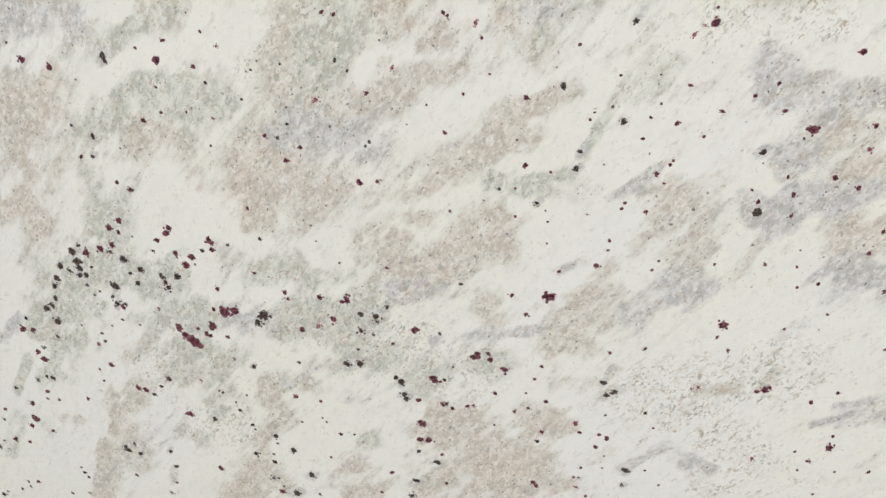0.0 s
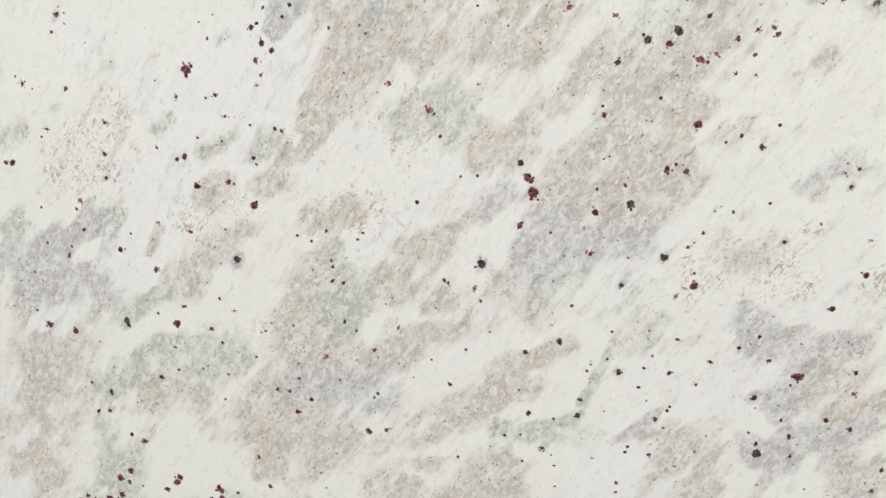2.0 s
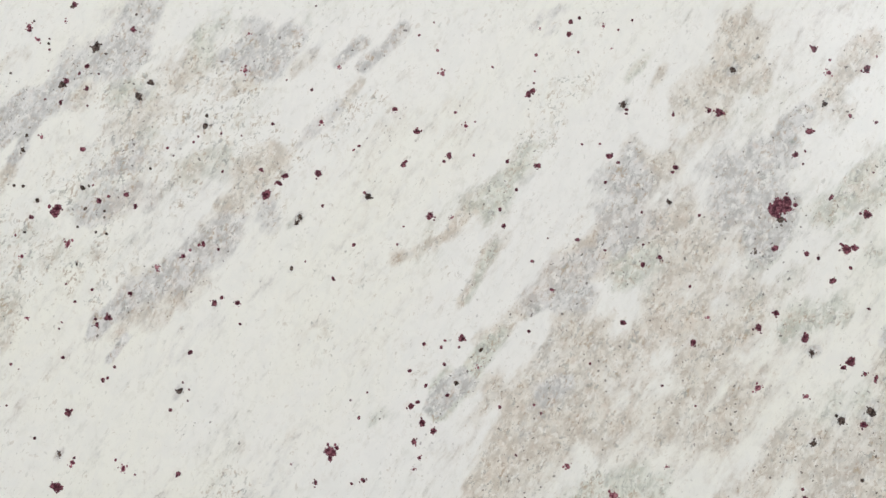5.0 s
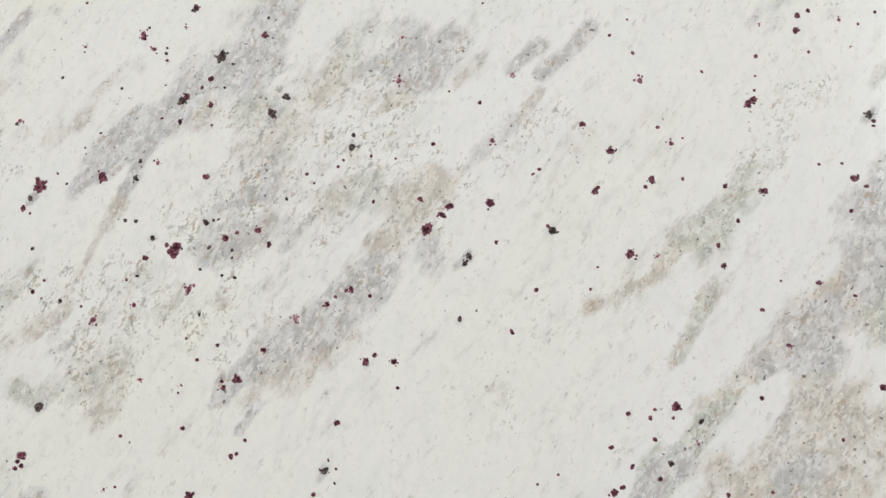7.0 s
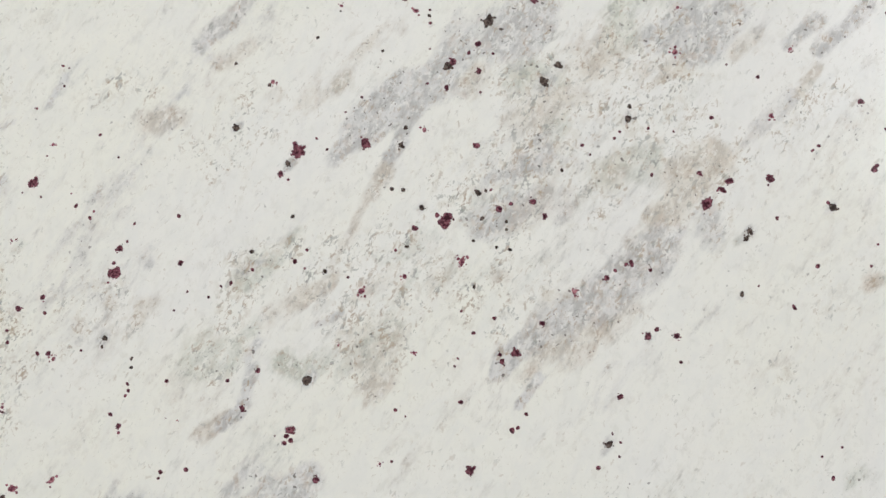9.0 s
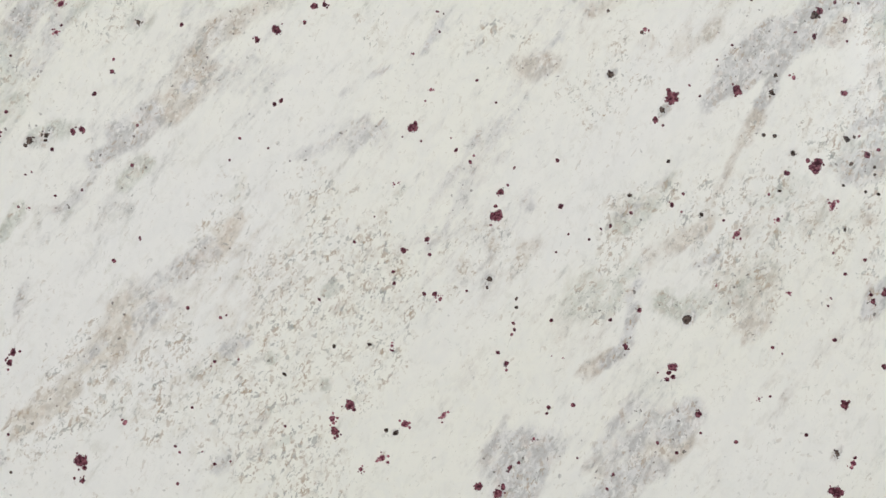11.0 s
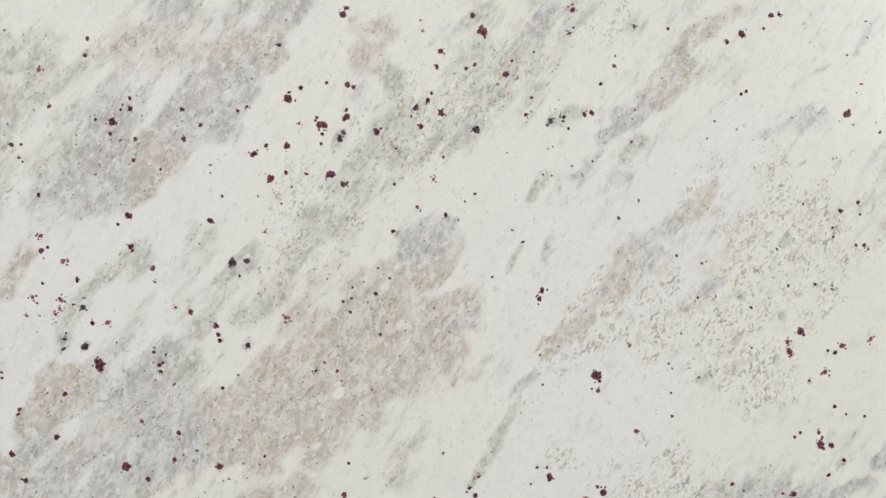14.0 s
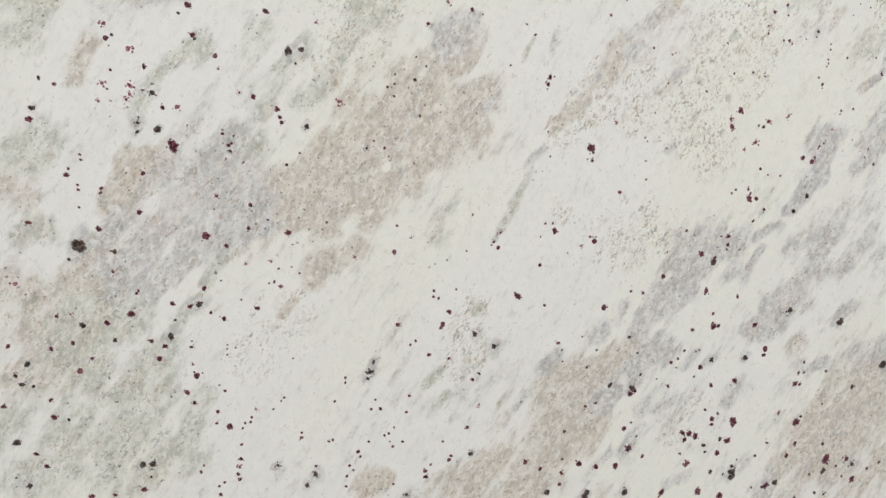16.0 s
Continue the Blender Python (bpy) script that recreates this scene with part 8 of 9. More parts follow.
crystal(ROSE, -0.1819, 1.4099, 0.0009)
crystal(BLACK, -0.3039, 1.4869, 0.0014)
crystal(GARNET, -0.0796, 1.3907, 0.0009)
crystal(GARNET, -0.0841, 1.3893, 0.0007)
crystal(GARNET, -0.0897, 1.3842, 0.0007)
crystal(GARNET, -0.0697, 1.3969, 0.0009)
crystal(BLACK, -0.0703, 1.4053, 0.0010)
crystal(BLACK, -0.0517, 1.4215, 0.0010)
crystal(BLACK, -0.0789, 1.4634, 0.0016)
crystal(GARNET, -0.2779, 1.3515, 0.0011)
crystal(GARNET, -0.2626, 1.3470, 0.0011)
crystal(GARNET, -0.2599, 1.3481, 0.0005)
crystal(GARNET, -0.2649, 1.3266, 0.0009)
crystal(GARNET, -0.2667, 1.3246, 0.0005)
crystal(GARNET, -0.2539, 1.3276, 0.0007)
crystal(GARNET, -0.2749, 1.3054, 0.0007)
crystal(GARNET, -0.2824, 1.2877, 0.0009)
crystal(GARNET, -0.2803, 1.2849, 0.0007)
crystal(GARNET, -0.2699, 1.2852, 0.0005)
crystal(GARNET, -0.2642, 1.2795, 0.0009)
crystal(GARNET, -0.2568, 1.2807, 0.0007)
crystal(GARNET, -0.2320, 1.2969, 0.0009)
crystal(GARNET, -0.1773, 1.3787, 0.0014)
crystal(GARNET, -0.1651, 1.3768, 0.0009)
crystal(GARNET, -0.1822, 1.3687, 0.0009)
crystal(GARNET, -0.1816, 1.3632, 0.0010)
crystal(GARNET, -0.1676, 1.3584, 0.0012)
crystal(GARNET, -0.1625, 1.3583, 0.0012)
crystal(GARNET, -0.1824, 1.3318, 0.0009)
crystal(GARNET, -0.2019, 1.3067, 0.0026)
crystal(GARNET, -0.2089, 1.2947, 0.0023)
crystal(GARNET, -0.2075, 1.2924, 0.0010)
crystal(GARNET, -0.1256, 1.3446, 0.0010)
crystal(GARNET, -0.1252, 1.3417, 0.0010)
crystal(GARNET, -0.1264, 1.3394, 0.0009)
crystal(GARNET, -0.1330, 1.3311, 0.0010)
crystal(GARNET, -0.1290, 1.3257, 0.0014)
crystal(GARNET, -0.1289, 1.3228, 0.0009)
crystal(GARNET, -0.1076, 1.3462, 0.0012)
crystal(GARNET, -0.1093, 1.3055, 0.0012)
crystal(GARNET, -0.1100, 1.3028, 0.0009)
crystal(GARNET, -0.0977, 1.3067, 0.0012)
crystal(GARNET, -0.1274, 1.2777, 0.0015)
crystal(GARNET, -0.1233, 1.2800, 0.0010)
crystal(GARNET, -0.0959, 1.2822, 0.0007)
crystal(GARNET, -0.1475, 1.3597, 0.0007)
crystal(GARNET, -0.1054, 1.3782, 0.0007)
crystal(GARNET, -0.2167, 1.3556, 0.0010)
crystal(ROSE, -0.1602, 1.3558, 0.0016)
crystal(ROSE, -0.1826, 1.3340, 0.0012)
crystal(ROSE, -0.2101, 1.3002, 0.0021)
crystal(ROSE, -0.1765, 1.2979, 0.0021)
crystal(ROSE, -0.1585, 1.3018, 0.0022)
crystal(ROSE, -0.1966, 1.2770, 0.0014)
crystal(ROSE, -0.1077, 1.3294, 0.0005)
crystal(ROSE, -0.1024, 1.3285, 0.0005)
crystal(ROSE, -0.1162, 1.2910, 0.0010)
crystal(BLACK, -0.2095, 1.3338, 0.0009)
crystal(BLACK, -0.1930, 1.3347, 0.0010)
crystal(BLACK, -0.2324, 1.3208, 0.0010)
crystal(BLACK, -0.1804, 1.2937, 0.0014)
crystal(BLACK, -0.1850, 1.2950, 0.0010)
crystal(BLACK, -0.1242, 1.3562, 0.0009)
crystal(BLACK, -0.1243, 1.3520, 0.0010)
crystal(BLACK, -0.1367, 1.3652, 0.0012)
crystal(BLACK, -0.1381, 1.3614, 0.0009)
crystal(GARNET, -0.0662, 1.3509, 0.0012)
crystal(GARNET, -0.0799, 1.3464, 0.0009)
crystal(GARNET, -0.0729, 1.3338, 0.0014)
crystal(GARNET, -0.0390, 1.3021, 0.0015)
crystal(GARNET, -0.0380, 1.2936, 0.0009)
crystal(GARNET, -0.0495, 1.2844, 0.0010)
crystal(GARNET, -0.0583, 1.2892, 0.0009)
crystal(GARNET, -0.0214, 1.2895, 0.0010)
crystal(GARNET, 0.0119, 1.2928, 0.0010)
crystal(GARNET, -0.0792, 1.2746, 0.0010)
crystal(ROSE, -0.0297, 1.3625, 0.0009)
crystal(GARNET, -0.4745, 1.4896, 0.0022)
crystal(GARNET, -0.4726, 1.4932, 0.0014)
crystal(GARNET, -0.4469, 1.5007, 0.0010)
crystal(GARNET, -0.4180, 1.4695, 0.0018)
crystal(GARNET, -0.4202, 1.4601, 0.0014)
crystal(GARNET, -0.3996, 1.4910, 0.0020)
crystal(GARNET, -0.3930, 1.4815, 0.0028)
crystal(GARNET, -0.3954, 1.4819, 0.0016)
crystal(GARNET, -0.3983, 1.4621, 0.0012)
crystal(GARNET, -0.3797, 1.4570, 0.0020)
crystal(GARNET, -0.3766, 1.4648, 0.0010)
crystal(GARNET, -0.3400, 1.4851, 0.0008)
crystal(GARNET, -0.3635, 1.4703, 0.0008)
crystal(GARNET, -0.3237, 1.4523, 0.0012)
crystal(GARNET, -0.3157, 1.4630, 0.0014)
crystal(GARNET, -0.3151, 1.4689, 0.0008)
crystal(GARNET, -0.4837, 1.4499, 0.0012)
crystal(GARNET, -0.4716, 1.4490, 0.0018)
crystal(GARNET, -0.4683, 1.4476, 0.0014)
crystal(GARNET, -0.4722, 1.4344, 0.0014)
crystal(GARNET, -0.4718, 1.4308, 0.0019)
crystal(GARNET, -0.4731, 1.4295, 0.0014)
crystal(GARNET, -0.4871, 1.4256, 0.0027)
crystal(GARNET, -0.4846, 1.4250, 0.0018)
crystal(GARNET, -0.4890, 1.4296, 0.0012)
crystal(GARNET, -0.4739, 1.4216, 0.0014)
crystal(GARNET, -0.4865, 1.4149, 0.0012)
crystal(GARNET, -0.4549, 1.4219, 0.0023)
crystal(GARNET, -0.4234, 1.4451, 0.0010)
crystal(GARNET, -0.4255, 1.4407, 0.0016)
crystal(GARNET, -0.4325, 1.4362, 0.0018)
crystal(GARNET, -0.4349, 1.4313, 0.0008)
crystal(GARNET, -0.4178, 1.4336, 0.0020)
crystal(GARNET, -0.4294, 1.4254, 0.0016)
crystal(GARNET, -0.4163, 1.4082, 0.0010)
crystal(GARNET, -0.4810, 1.3973, 0.0029)
crystal(GARNET, -0.4446, 1.3921, 0.0010)
crystal(GARNET, -0.3680, 1.4334, 0.0014)
crystal(GARNET, -0.3649, 1.4434, 0.0012)
crystal(GARNET, -0.3333, 1.4343, 0.0016)
crystal(GARNET, -0.3292, 1.4353, 0.0018)
crystal(GARNET, -0.3428, 1.4259, 0.0010)
crystal(GARNET, -0.3978, 1.3870, 0.0010)
crystal(GARNET, -0.4036, 1.3824, 0.0008)
crystal(GARNET, -0.4313, 1.3790, 0.0012)
crystal(GARNET, -0.4295, 1.3768, 0.0008)
crystal(GARNET, -0.4149, 1.3744, 0.0015)
crystal(GARNET, -0.3577, 1.3986, 0.0008)
crystal(GARNET, -0.3052, 1.4185, 0.0010)
crystal(GARNET, -0.3032, 1.4374, 0.0008)
crystal(GARNET, -0.3127, 1.3733, 0.0012)
crystal(GARNET, -0.3408, 1.4039, 0.0008)
crystal(GARNET, -0.3791, 1.4111, 0.0006)
crystal(GARNET, -0.3521, 1.4150, 0.0006)
crystal(GARNET, -0.3549, 1.4138, 0.0006)
crystal(GARNET, -0.3284, 1.4067, 0.0008)
crystal(ROSE, -0.4300, 1.4873, 0.0010)
crystal(ROSE, -0.4287, 1.4811, 0.0012)
crystal(ROSE, -0.3732, 1.4550, 0.0012)
crystal(ROSE, -0.3406, 1.4956, 0.0022)
crystal(ROSE, -0.3426, 1.4817, 0.0014)
crystal(ROSE, -0.4435, 1.4126, 0.0012)
crystal(ROSE, -0.4221, 1.3952, 0.0016)
crystal(ROSE, -0.3528, 1.3981, 0.0010)
crystal(BLACK, -0.4034, 1.4596, 0.0012)
crystal(BLACK, -0.4761, 1.4177, 0.0019)
crystal(BLACK, -0.3973, 1.4244, 0.0021)
crystal(BLACK, -0.3458, 1.4324, 0.0018)
crystal(BLACK, -0.3536, 1.4299, 0.0018)
crystal(BLACK, -0.3555, 1.4276, 0.0012)
crystal(GARNET, -0.4449, 1.3649, 0.0015)
crystal(GARNET, -0.4073, 1.3717, 0.0006)
crystal(GARNET, -0.3696, 1.3592, 0.0010)
crystal(GARNET, -0.3760, 1.3660, 0.0008)
crystal(GARNET, -0.3875, 1.3386, 0.0008)
crystal(GARNET, -0.3581, 1.3308, 0.0015)
crystal(GARNET, -0.3596, 1.3261, 0.0017)
crystal(GARNET, -0.3551, 1.3312, 0.0010)
crystal(GARNET, -0.3602, 1.3227, 0.0008)
crystal(GARNET, -0.4767, 1.2845, 0.0011)
crystal(GARNET, -0.4840, 1.2895, 0.0008)
crystal(GARNET, -0.4537, 1.3436, 0.0008)
crystal(GARNET, -0.4619, 1.3357, 0.0006)
crystal(GARNET, -0.4826, 1.3374, 0.0006)
crystal(GARNET, -0.3259, 1.2812, 0.0031)
crystal(GARNET, -0.3247, 1.2720, 0.0015)
crystal(GARNET, -0.3284, 1.2731, 0.0008)
crystal(GARNET, -0.2803, 1.2567, 0.0011)
crystal(GARNET, -0.2811, 1.2706, 0.0008)
crystal(GARNET, -0.3593, 1.2931, 0.0008)
crystal(ROSE, -0.3058, 1.2985, 0.0015)
crystal(BLACK, -0.4735, 1.3244, 0.0011)
crystal(BLACK, -0.4688, 1.3260, 0.0010)
crystal(BLACK, -0.4695, 1.3184, 0.0011)
crystal(BLACK, -0.4551, 1.3289, 0.0012)
crystal(BLACK, -0.4469, 1.3378, 0.0008)
crystal(BLACK, -0.4682, 1.3325, 0.0008)
crystal(BLACK, -0.4521, 1.3054, 0.0011)
crystal(BLACK, -0.4379, 1.3075, 0.0006)
crystal(BLACK, -0.3576, 1.2759, 0.0008)
crystal(GARNET, -0.6862, 1.4587, 0.0012)
crystal(GARNET, -0.6848, 1.4516, 0.0012)
crystal(GARNET, -0.6853, 1.4408, 0.0012)
crystal(GARNET, -0.6866, 1.4367, 0.0017)
crystal(GARNET, -0.6377, 1.4337, 0.0013)
crystal(GARNET, -0.6184, 1.4627, 0.0013)
crystal(GARNET, -0.6172, 1.4720, 0.0013)
crystal(GARNET, -0.6581, 1.4121, 0.0017)
crystal(GARNET, -0.6528, 1.4122, 0.0010)
crystal(GARNET, -0.6539, 1.4048, 0.0010)
crystal(GARNET, -0.6519, 1.4024, 0.0008)
crystal(GARNET, -0.6430, 1.3838, 0.0013)
crystal(GARNET, -0.6034, 1.4257, 0.0025)
crystal(GARNET, -0.6041, 1.4187, 0.0013)
crystal(GARNET, -0.5933, 1.4331, 0.0015)
crystal(GARNET, -0.5938, 1.4392, 0.0011)
crystal(GARNET, -0.5988, 1.4324, 0.0009)
crystal(GARNET, -0.5975, 1.4353, 0.0009)
crystal(GARNET, -0.5906, 1.4159, 0.0013)
crystal(GARNET, -0.5914, 1.4042, 0.0013)
crystal(GARNET, -0.5648, 1.4332, 0.0015)
crystal(GARNET, -0.5544, 1.4244, 0.0013)
crystal(GARNET, -0.5638, 1.4163, 0.0019)
crystal(GARNET, -0.5765, 1.3990, 0.0009)
crystal(GARNET, -0.5336, 1.4327, 0.0013)
crystal(GARNET, -0.4982, 1.4467, 0.0015)
crystal(GARNET, -0.5054, 1.4404, 0.0028)
crystal(GARNET, -0.5049, 1.4441, 0.0011)
crystal(GARNET, -0.4859, 1.4204, 0.0013)
crystal(GARNET, -0.5151, 1.3946, 0.0026)
crystal(GARNET, -0.5061, 1.4132, 0.0022)
crystal(GARNET, -0.5177, 1.4132, 0.0015)
crystal(GARNET, -0.5246, 1.4086, 0.0020)
crystal(GARNET, -0.5064, 1.3981, 0.0013)
crystal(GARNET, -0.4947, 1.3973, 0.0011)
crystal(GARNET, -0.5422, 1.3842, 0.0009)
crystal(GARNET, -0.5488, 1.4019, 0.0009)
crystal(GARNET, -0.5488, 1.3975, 0.0006)
crystal(GARNET, -0.5487, 1.3701, 0.0019)
crystal(GARNET, -0.5940, 1.3727, 0.0019)
crystal(GARNET, -0.5926, 1.3552, 0.0019)
crystal(GARNET, -0.6414, 1.3527, 0.0016)
crystal(GARNET, -0.6401, 1.3485, 0.0008)
crystal(GARNET, -0.5803, 1.3432, 0.0017)
crystal(GARNET, -0.5032, 1.3898, 0.0007)
crystal(GARNET, -0.5088, 1.3804, 0.0007)
crystal(GARNET, -0.5221, 1.3843, 0.0007)
crystal(ROSE, -0.6786, 1.4245, 0.0012)
crystal(ROSE, -0.6810, 1.4197, 0.0012)
crystal(ROSE, -0.6830, 1.4155, 0.0008)
crystal(ROSE, -0.6436, 1.4543, 0.0019)
crystal(ROSE, -0.5284, 1.4356, 0.0013)
crystal(ROSE, -0.6297, 1.3469, 0.0021)
crystal(ROSE, -0.6417, 1.3611, 0.0018)
crystal(ROSE, -0.5180, 1.3640, 0.0013)
crystal(ROSE, -0.4992, 1.4263, 0.0011)
crystal(ROSE, -0.6897, 1.4201, 0.0014)
crystal(BLACK, -0.6126, 1.4266, 0.0011)
crystal(BLACK, -0.5107, 1.4711, 0.0013)
crystal(BLACK, -0.4736, 1.3915, 0.0018)
crystal(BLACK, -0.5998, 1.3680, 0.0011)
crystal(BLACK, -0.6378, 1.3548, 0.0011)
crystal(BLACK, -0.5362, 1.3463, 0.0024)
crystal(BLACK, -0.5281, 1.3475, 0.0015)
crystal(GARNET, -0.6405, 1.3345, 0.0011)
crystal(GARNET, -0.6217, 1.3364, 0.0013)
crystal(GARNET, -0.6435, 1.3235, 0.0008)
crystal(GARNET, -0.6717, 1.3264, 0.0013)
crystal(GARNET, -0.6873, 1.3063, 0.0019)
crystal(GARNET, -0.6133, 1.3123, 0.0015)
crystal(GARNET, -0.6091, 1.2887, 0.0038)
crystal(GARNET, -0.6281, 1.2724, 0.0017)
crystal(GARNET, -0.6709, 1.2730, 0.0019)
crystal(GARNET, -0.6694, 1.2768, 0.0010)
crystal(GARNET, -0.6654, 1.2668, 0.0010)
crystal(GARNET, -0.6653, 1.2638, 0.0010)
crystal(GARNET, -0.6525, 1.2641, 0.0013)
crystal(GARNET, -0.6532, 1.2615, 0.0011)
crystal(GARNET, -0.6660, 1.2531, 0.0010)
crystal(GARNET, -0.6620, 1.2818, 0.0010)
crystal(GARNET, -0.6624, 1.2850, 0.0011)
crystal(GARNET, -0.6563, 1.2391, 0.0017)
crystal(GARNET, -0.6945, 1.2452, 0.0017)
crystal(GARNET, -0.6509, 1.2121, 0.0011)
crystal(GARNET, -0.6324, 1.2485, 0.0015)
crystal(GARNET, -0.5944, 1.2314, 0.0026)
crystal(GARNET, -0.5822, 1.2242, 0.0015)
crystal(GARNET, -0.5653, 1.2500, 0.0015)
crystal(GARNET, -0.5678, 1.2351, 0.0015)
crystal(GARNET, -0.5552, 1.2400, 0.0009)
crystal(GARNET, -0.5424, 1.2306, 0.0020)
crystal(GARNET, -0.5796, 1.2958, 0.0011)
crystal(GARNET, -0.5745, 1.2896, 0.0012)
crystal(GARNET, -0.5762, 1.2886, 0.0012)
crystal(GARNET, -0.5681, 1.2776, 0.0009)
crystal(GARNET, -0.5592, 1.3182, 0.0017)
crystal(GARNET, -0.5451, 1.3104, 0.0016)
crystal(GARNET, -0.5437, 1.3054, 0.0014)
crystal(GARNET, -0.5429, 1.3023, 0.0016)
crystal(GARNET, -0.5322, 1.3389, 0.0009)
crystal(GARNET, -0.5412, 1.2753, 0.0011)
crystal(GARNET, -0.5324, 1.2825, 0.0009)
crystal(GARNET, -0.5175, 1.2364, 0.0011)
crystal(GARNET, -0.4699, 1.2316, 0.0011)
crystal(GARNET, -0.4725, 1.2134, 0.0018)
crystal(GARNET, -0.5369, 1.2029, 0.0009)
crystal(GARNET, -0.5503, 1.2069, 0.0009)
crystal(ROSE, -0.6460, 1.3269, 0.0017)
crystal(ROSE, -0.6490, 1.3163, 0.0013)
crystal(ROSE, -0.6420, 1.3163, 0.0008)
crystal(ROSE, -0.6308, 1.3255, 0.0021)
crystal(ROSE, -0.6312, 1.3202, 0.0017)
crystal(ROSE, -0.6333, 1.3171, 0.0015)
crystal(ROSE, -0.6051, 1.3125, 0.0019)
crystal(ROSE, -0.5859, 1.2569, 0.0015)
crystal(ROSE, -0.5053, 1.3152, 0.0020)
crystal(ROSE, -0.4997, 1.2115, 0.0015)
crystal(ROSE, -0.4601, 1.2227, 0.0011)
crystal(ROSE, -0.5710, 1.2116, 0.0013)
crystal(ROSE, -0.5549, 1.2123, 0.0013)
crystal(ROSE, -0.5508, 1.2163, 0.0007)
crystal(ROSE, -0.5405, 1.2228, 0.0007)
crystal(ROSE, -0.5272, 1.2240, 0.0007)
crystal(ROSE, -0.5676, 1.3210, 0.0013)
crystal(ROSE, -0.5373, 1.2238, 0.0007)
crystal(BLACK, -0.6850, 1.3127, 0.0015)
crystal(BLACK, -0.6185, 1.3211, 0.0017)
crystal(BLACK, -0.6173, 1.2991, 0.0019)
crystal(BLACK, -0.6289, 1.2977, 0.0013)
crystal(BLACK, -0.6284, 1.3032, 0.0014)
crystal(BLACK, -0.6686, 1.2294, 0.0040)
crystal(BLACK, -0.6748, 1.2213, 0.0013)
crystal(BLACK, -0.6487, 1.2245, 0.0017)
crystal(BLACK, -0.5754, 1.2849, 0.0013)
crystal(BLACK, -0.5271, 1.2994, 0.0017)
crystal(BLACK, -0.4889, 1.2845, 0.0015)
crystal(GARNET, -0.3017, 1.2480, 0.0014)
crystal(GARNET, -0.1894, 1.2390, 0.0026)
crystal(GARNET, -0.1907, 1.2462, 0.0014)
crystal(GARNET, -0.1886, 1.2426, 0.0014)
crystal(GARNET, -0.1829, 1.2383, 0.0019)
crystal(GARNET, -0.1844, 1.2207, 0.0014)
crystal(GARNET, -0.2019, 1.2461, 0.0012)
crystal(GARNET, -0.2055, 1.2436, 0.0010)
crystal(GARNET, -0.2438, 1.2161, 0.0012)
crystal(GARNET, -0.2367, 1.2120, 0.0009)
crystal(GARNET, -0.2597, 1.2004, 0.0009)
crystal(GARNET, -0.2296, 1.1969, 0.0024)
crystal(GARNET, -0.2173, 1.1932, 0.0014)
crystal(GARNET, -0.2062, 1.2028, 0.0019)
crystal(GARNET, -0.2070, 1.1992, 0.0012)
crystal(GARNET, -0.1953, 1.1984, 0.0010)
crystal(GARNET, -0.3532, 1.2219, 0.0023)
crystal(GARNET, -0.3549, 1.2275, 0.0011)
crystal(GARNET, -0.3608, 1.2277, 0.0011)
crystal(GARNET, -0.4003, 1.2163, 0.0014)
crystal(GARNET, -0.4017, 1.2141, 0.0009)
crystal(GARNET, -0.3971, 1.2118, 0.0016)
crystal(GARNET, -0.4204, 1.2110, 0.0009)
crystal(GARNET, -0.4348, 1.2054, 0.0007)
crystal(GARNET, -0.4435, 1.2031, 0.0007)
crystal(GARNET, -0.3647, 1.1972, 0.0016)
crystal(GARNET, -0.3213, 1.2126, 0.0023)
crystal(GARNET, -0.3249, 1.2158, 0.0014)
crystal(GARNET, -0.3644, 1.2180, 0.0009)
crystal(GARNET, -0.3430, 1.2048, 0.0007)
crystal(GARNET, -0.4156, 1.2367, 0.0009)
crystal(GARNET, -0.4478, 1.2010, 0.0007)
crystal(GARNET, -0.2127, 1.2100, 0.0010)
crystal(ROSE, -0.1869, 1.2822, 0.0024)
crystal(ROSE, -0.3951, 1.2227, 0.0016)
crystal(ROSE, -0.3319, 1.2096, 0.0014)
crystal(BLACK, -0.2183, 1.1901, 0.0026)
crystal(GARNET, -0.6386, 1.1971, 0.0012)
crystal(GARNET, -0.6373, 1.1986, 0.0010)
crystal(GARNET, -0.6429, 1.1841, 0.0021)
crystal(GARNET, -0.6574, 1.1792, 0.0018)
crystal(GARNET, -0.6854, 1.1862, 0.0014)
crystal(GARNET, -0.5978, 1.1972, 0.0018)
crystal(GARNET, -0.6074, 1.1857, 0.0016)
crystal(GARNET, -0.6178, 1.1887, 0.0016)
crystal(GARNET, -0.5950, 1.1806, 0.0013)
crystal(GARNET, -0.5870, 1.1757, 0.0021)
crystal(GARNET, -0.6326, 1.1648, 0.0016)
crystal(GARNET, -0.6246, 1.1607, 0.0016)
crystal(GARNET, -0.6287, 1.1526, 0.0021)
crystal(GARNET, -0.6782, 1.1679, 0.0013)
crystal(GARNET, -0.6908, 1.1654, 0.0015)
crystal(GARNET, -0.6683, 1.1570, 0.0013)
crystal(GARNET, -0.6761, 1.1491, 0.0021)
crystal(GARNET, -0.7142, 1.1696, 0.0015)
crystal(GARNET, -0.7125, 1.1502, 0.0015)
crystal(GARNET, -0.7213, 1.1307, 0.0015)
crystal(GARNET, -0.6945, 1.1322, 0.0015)
crystal(GARNET, -0.6939, 1.1202, 0.0018)
crystal(GARNET, -0.6068, 1.1385, 0.0021)
crystal(GARNET, -0.6138, 1.1277, 0.0019)
crystal(GARNET, -0.6098, 1.1198, 0.0014)
crystal(GARNET, -0.5958, 1.1117, 0.0014)
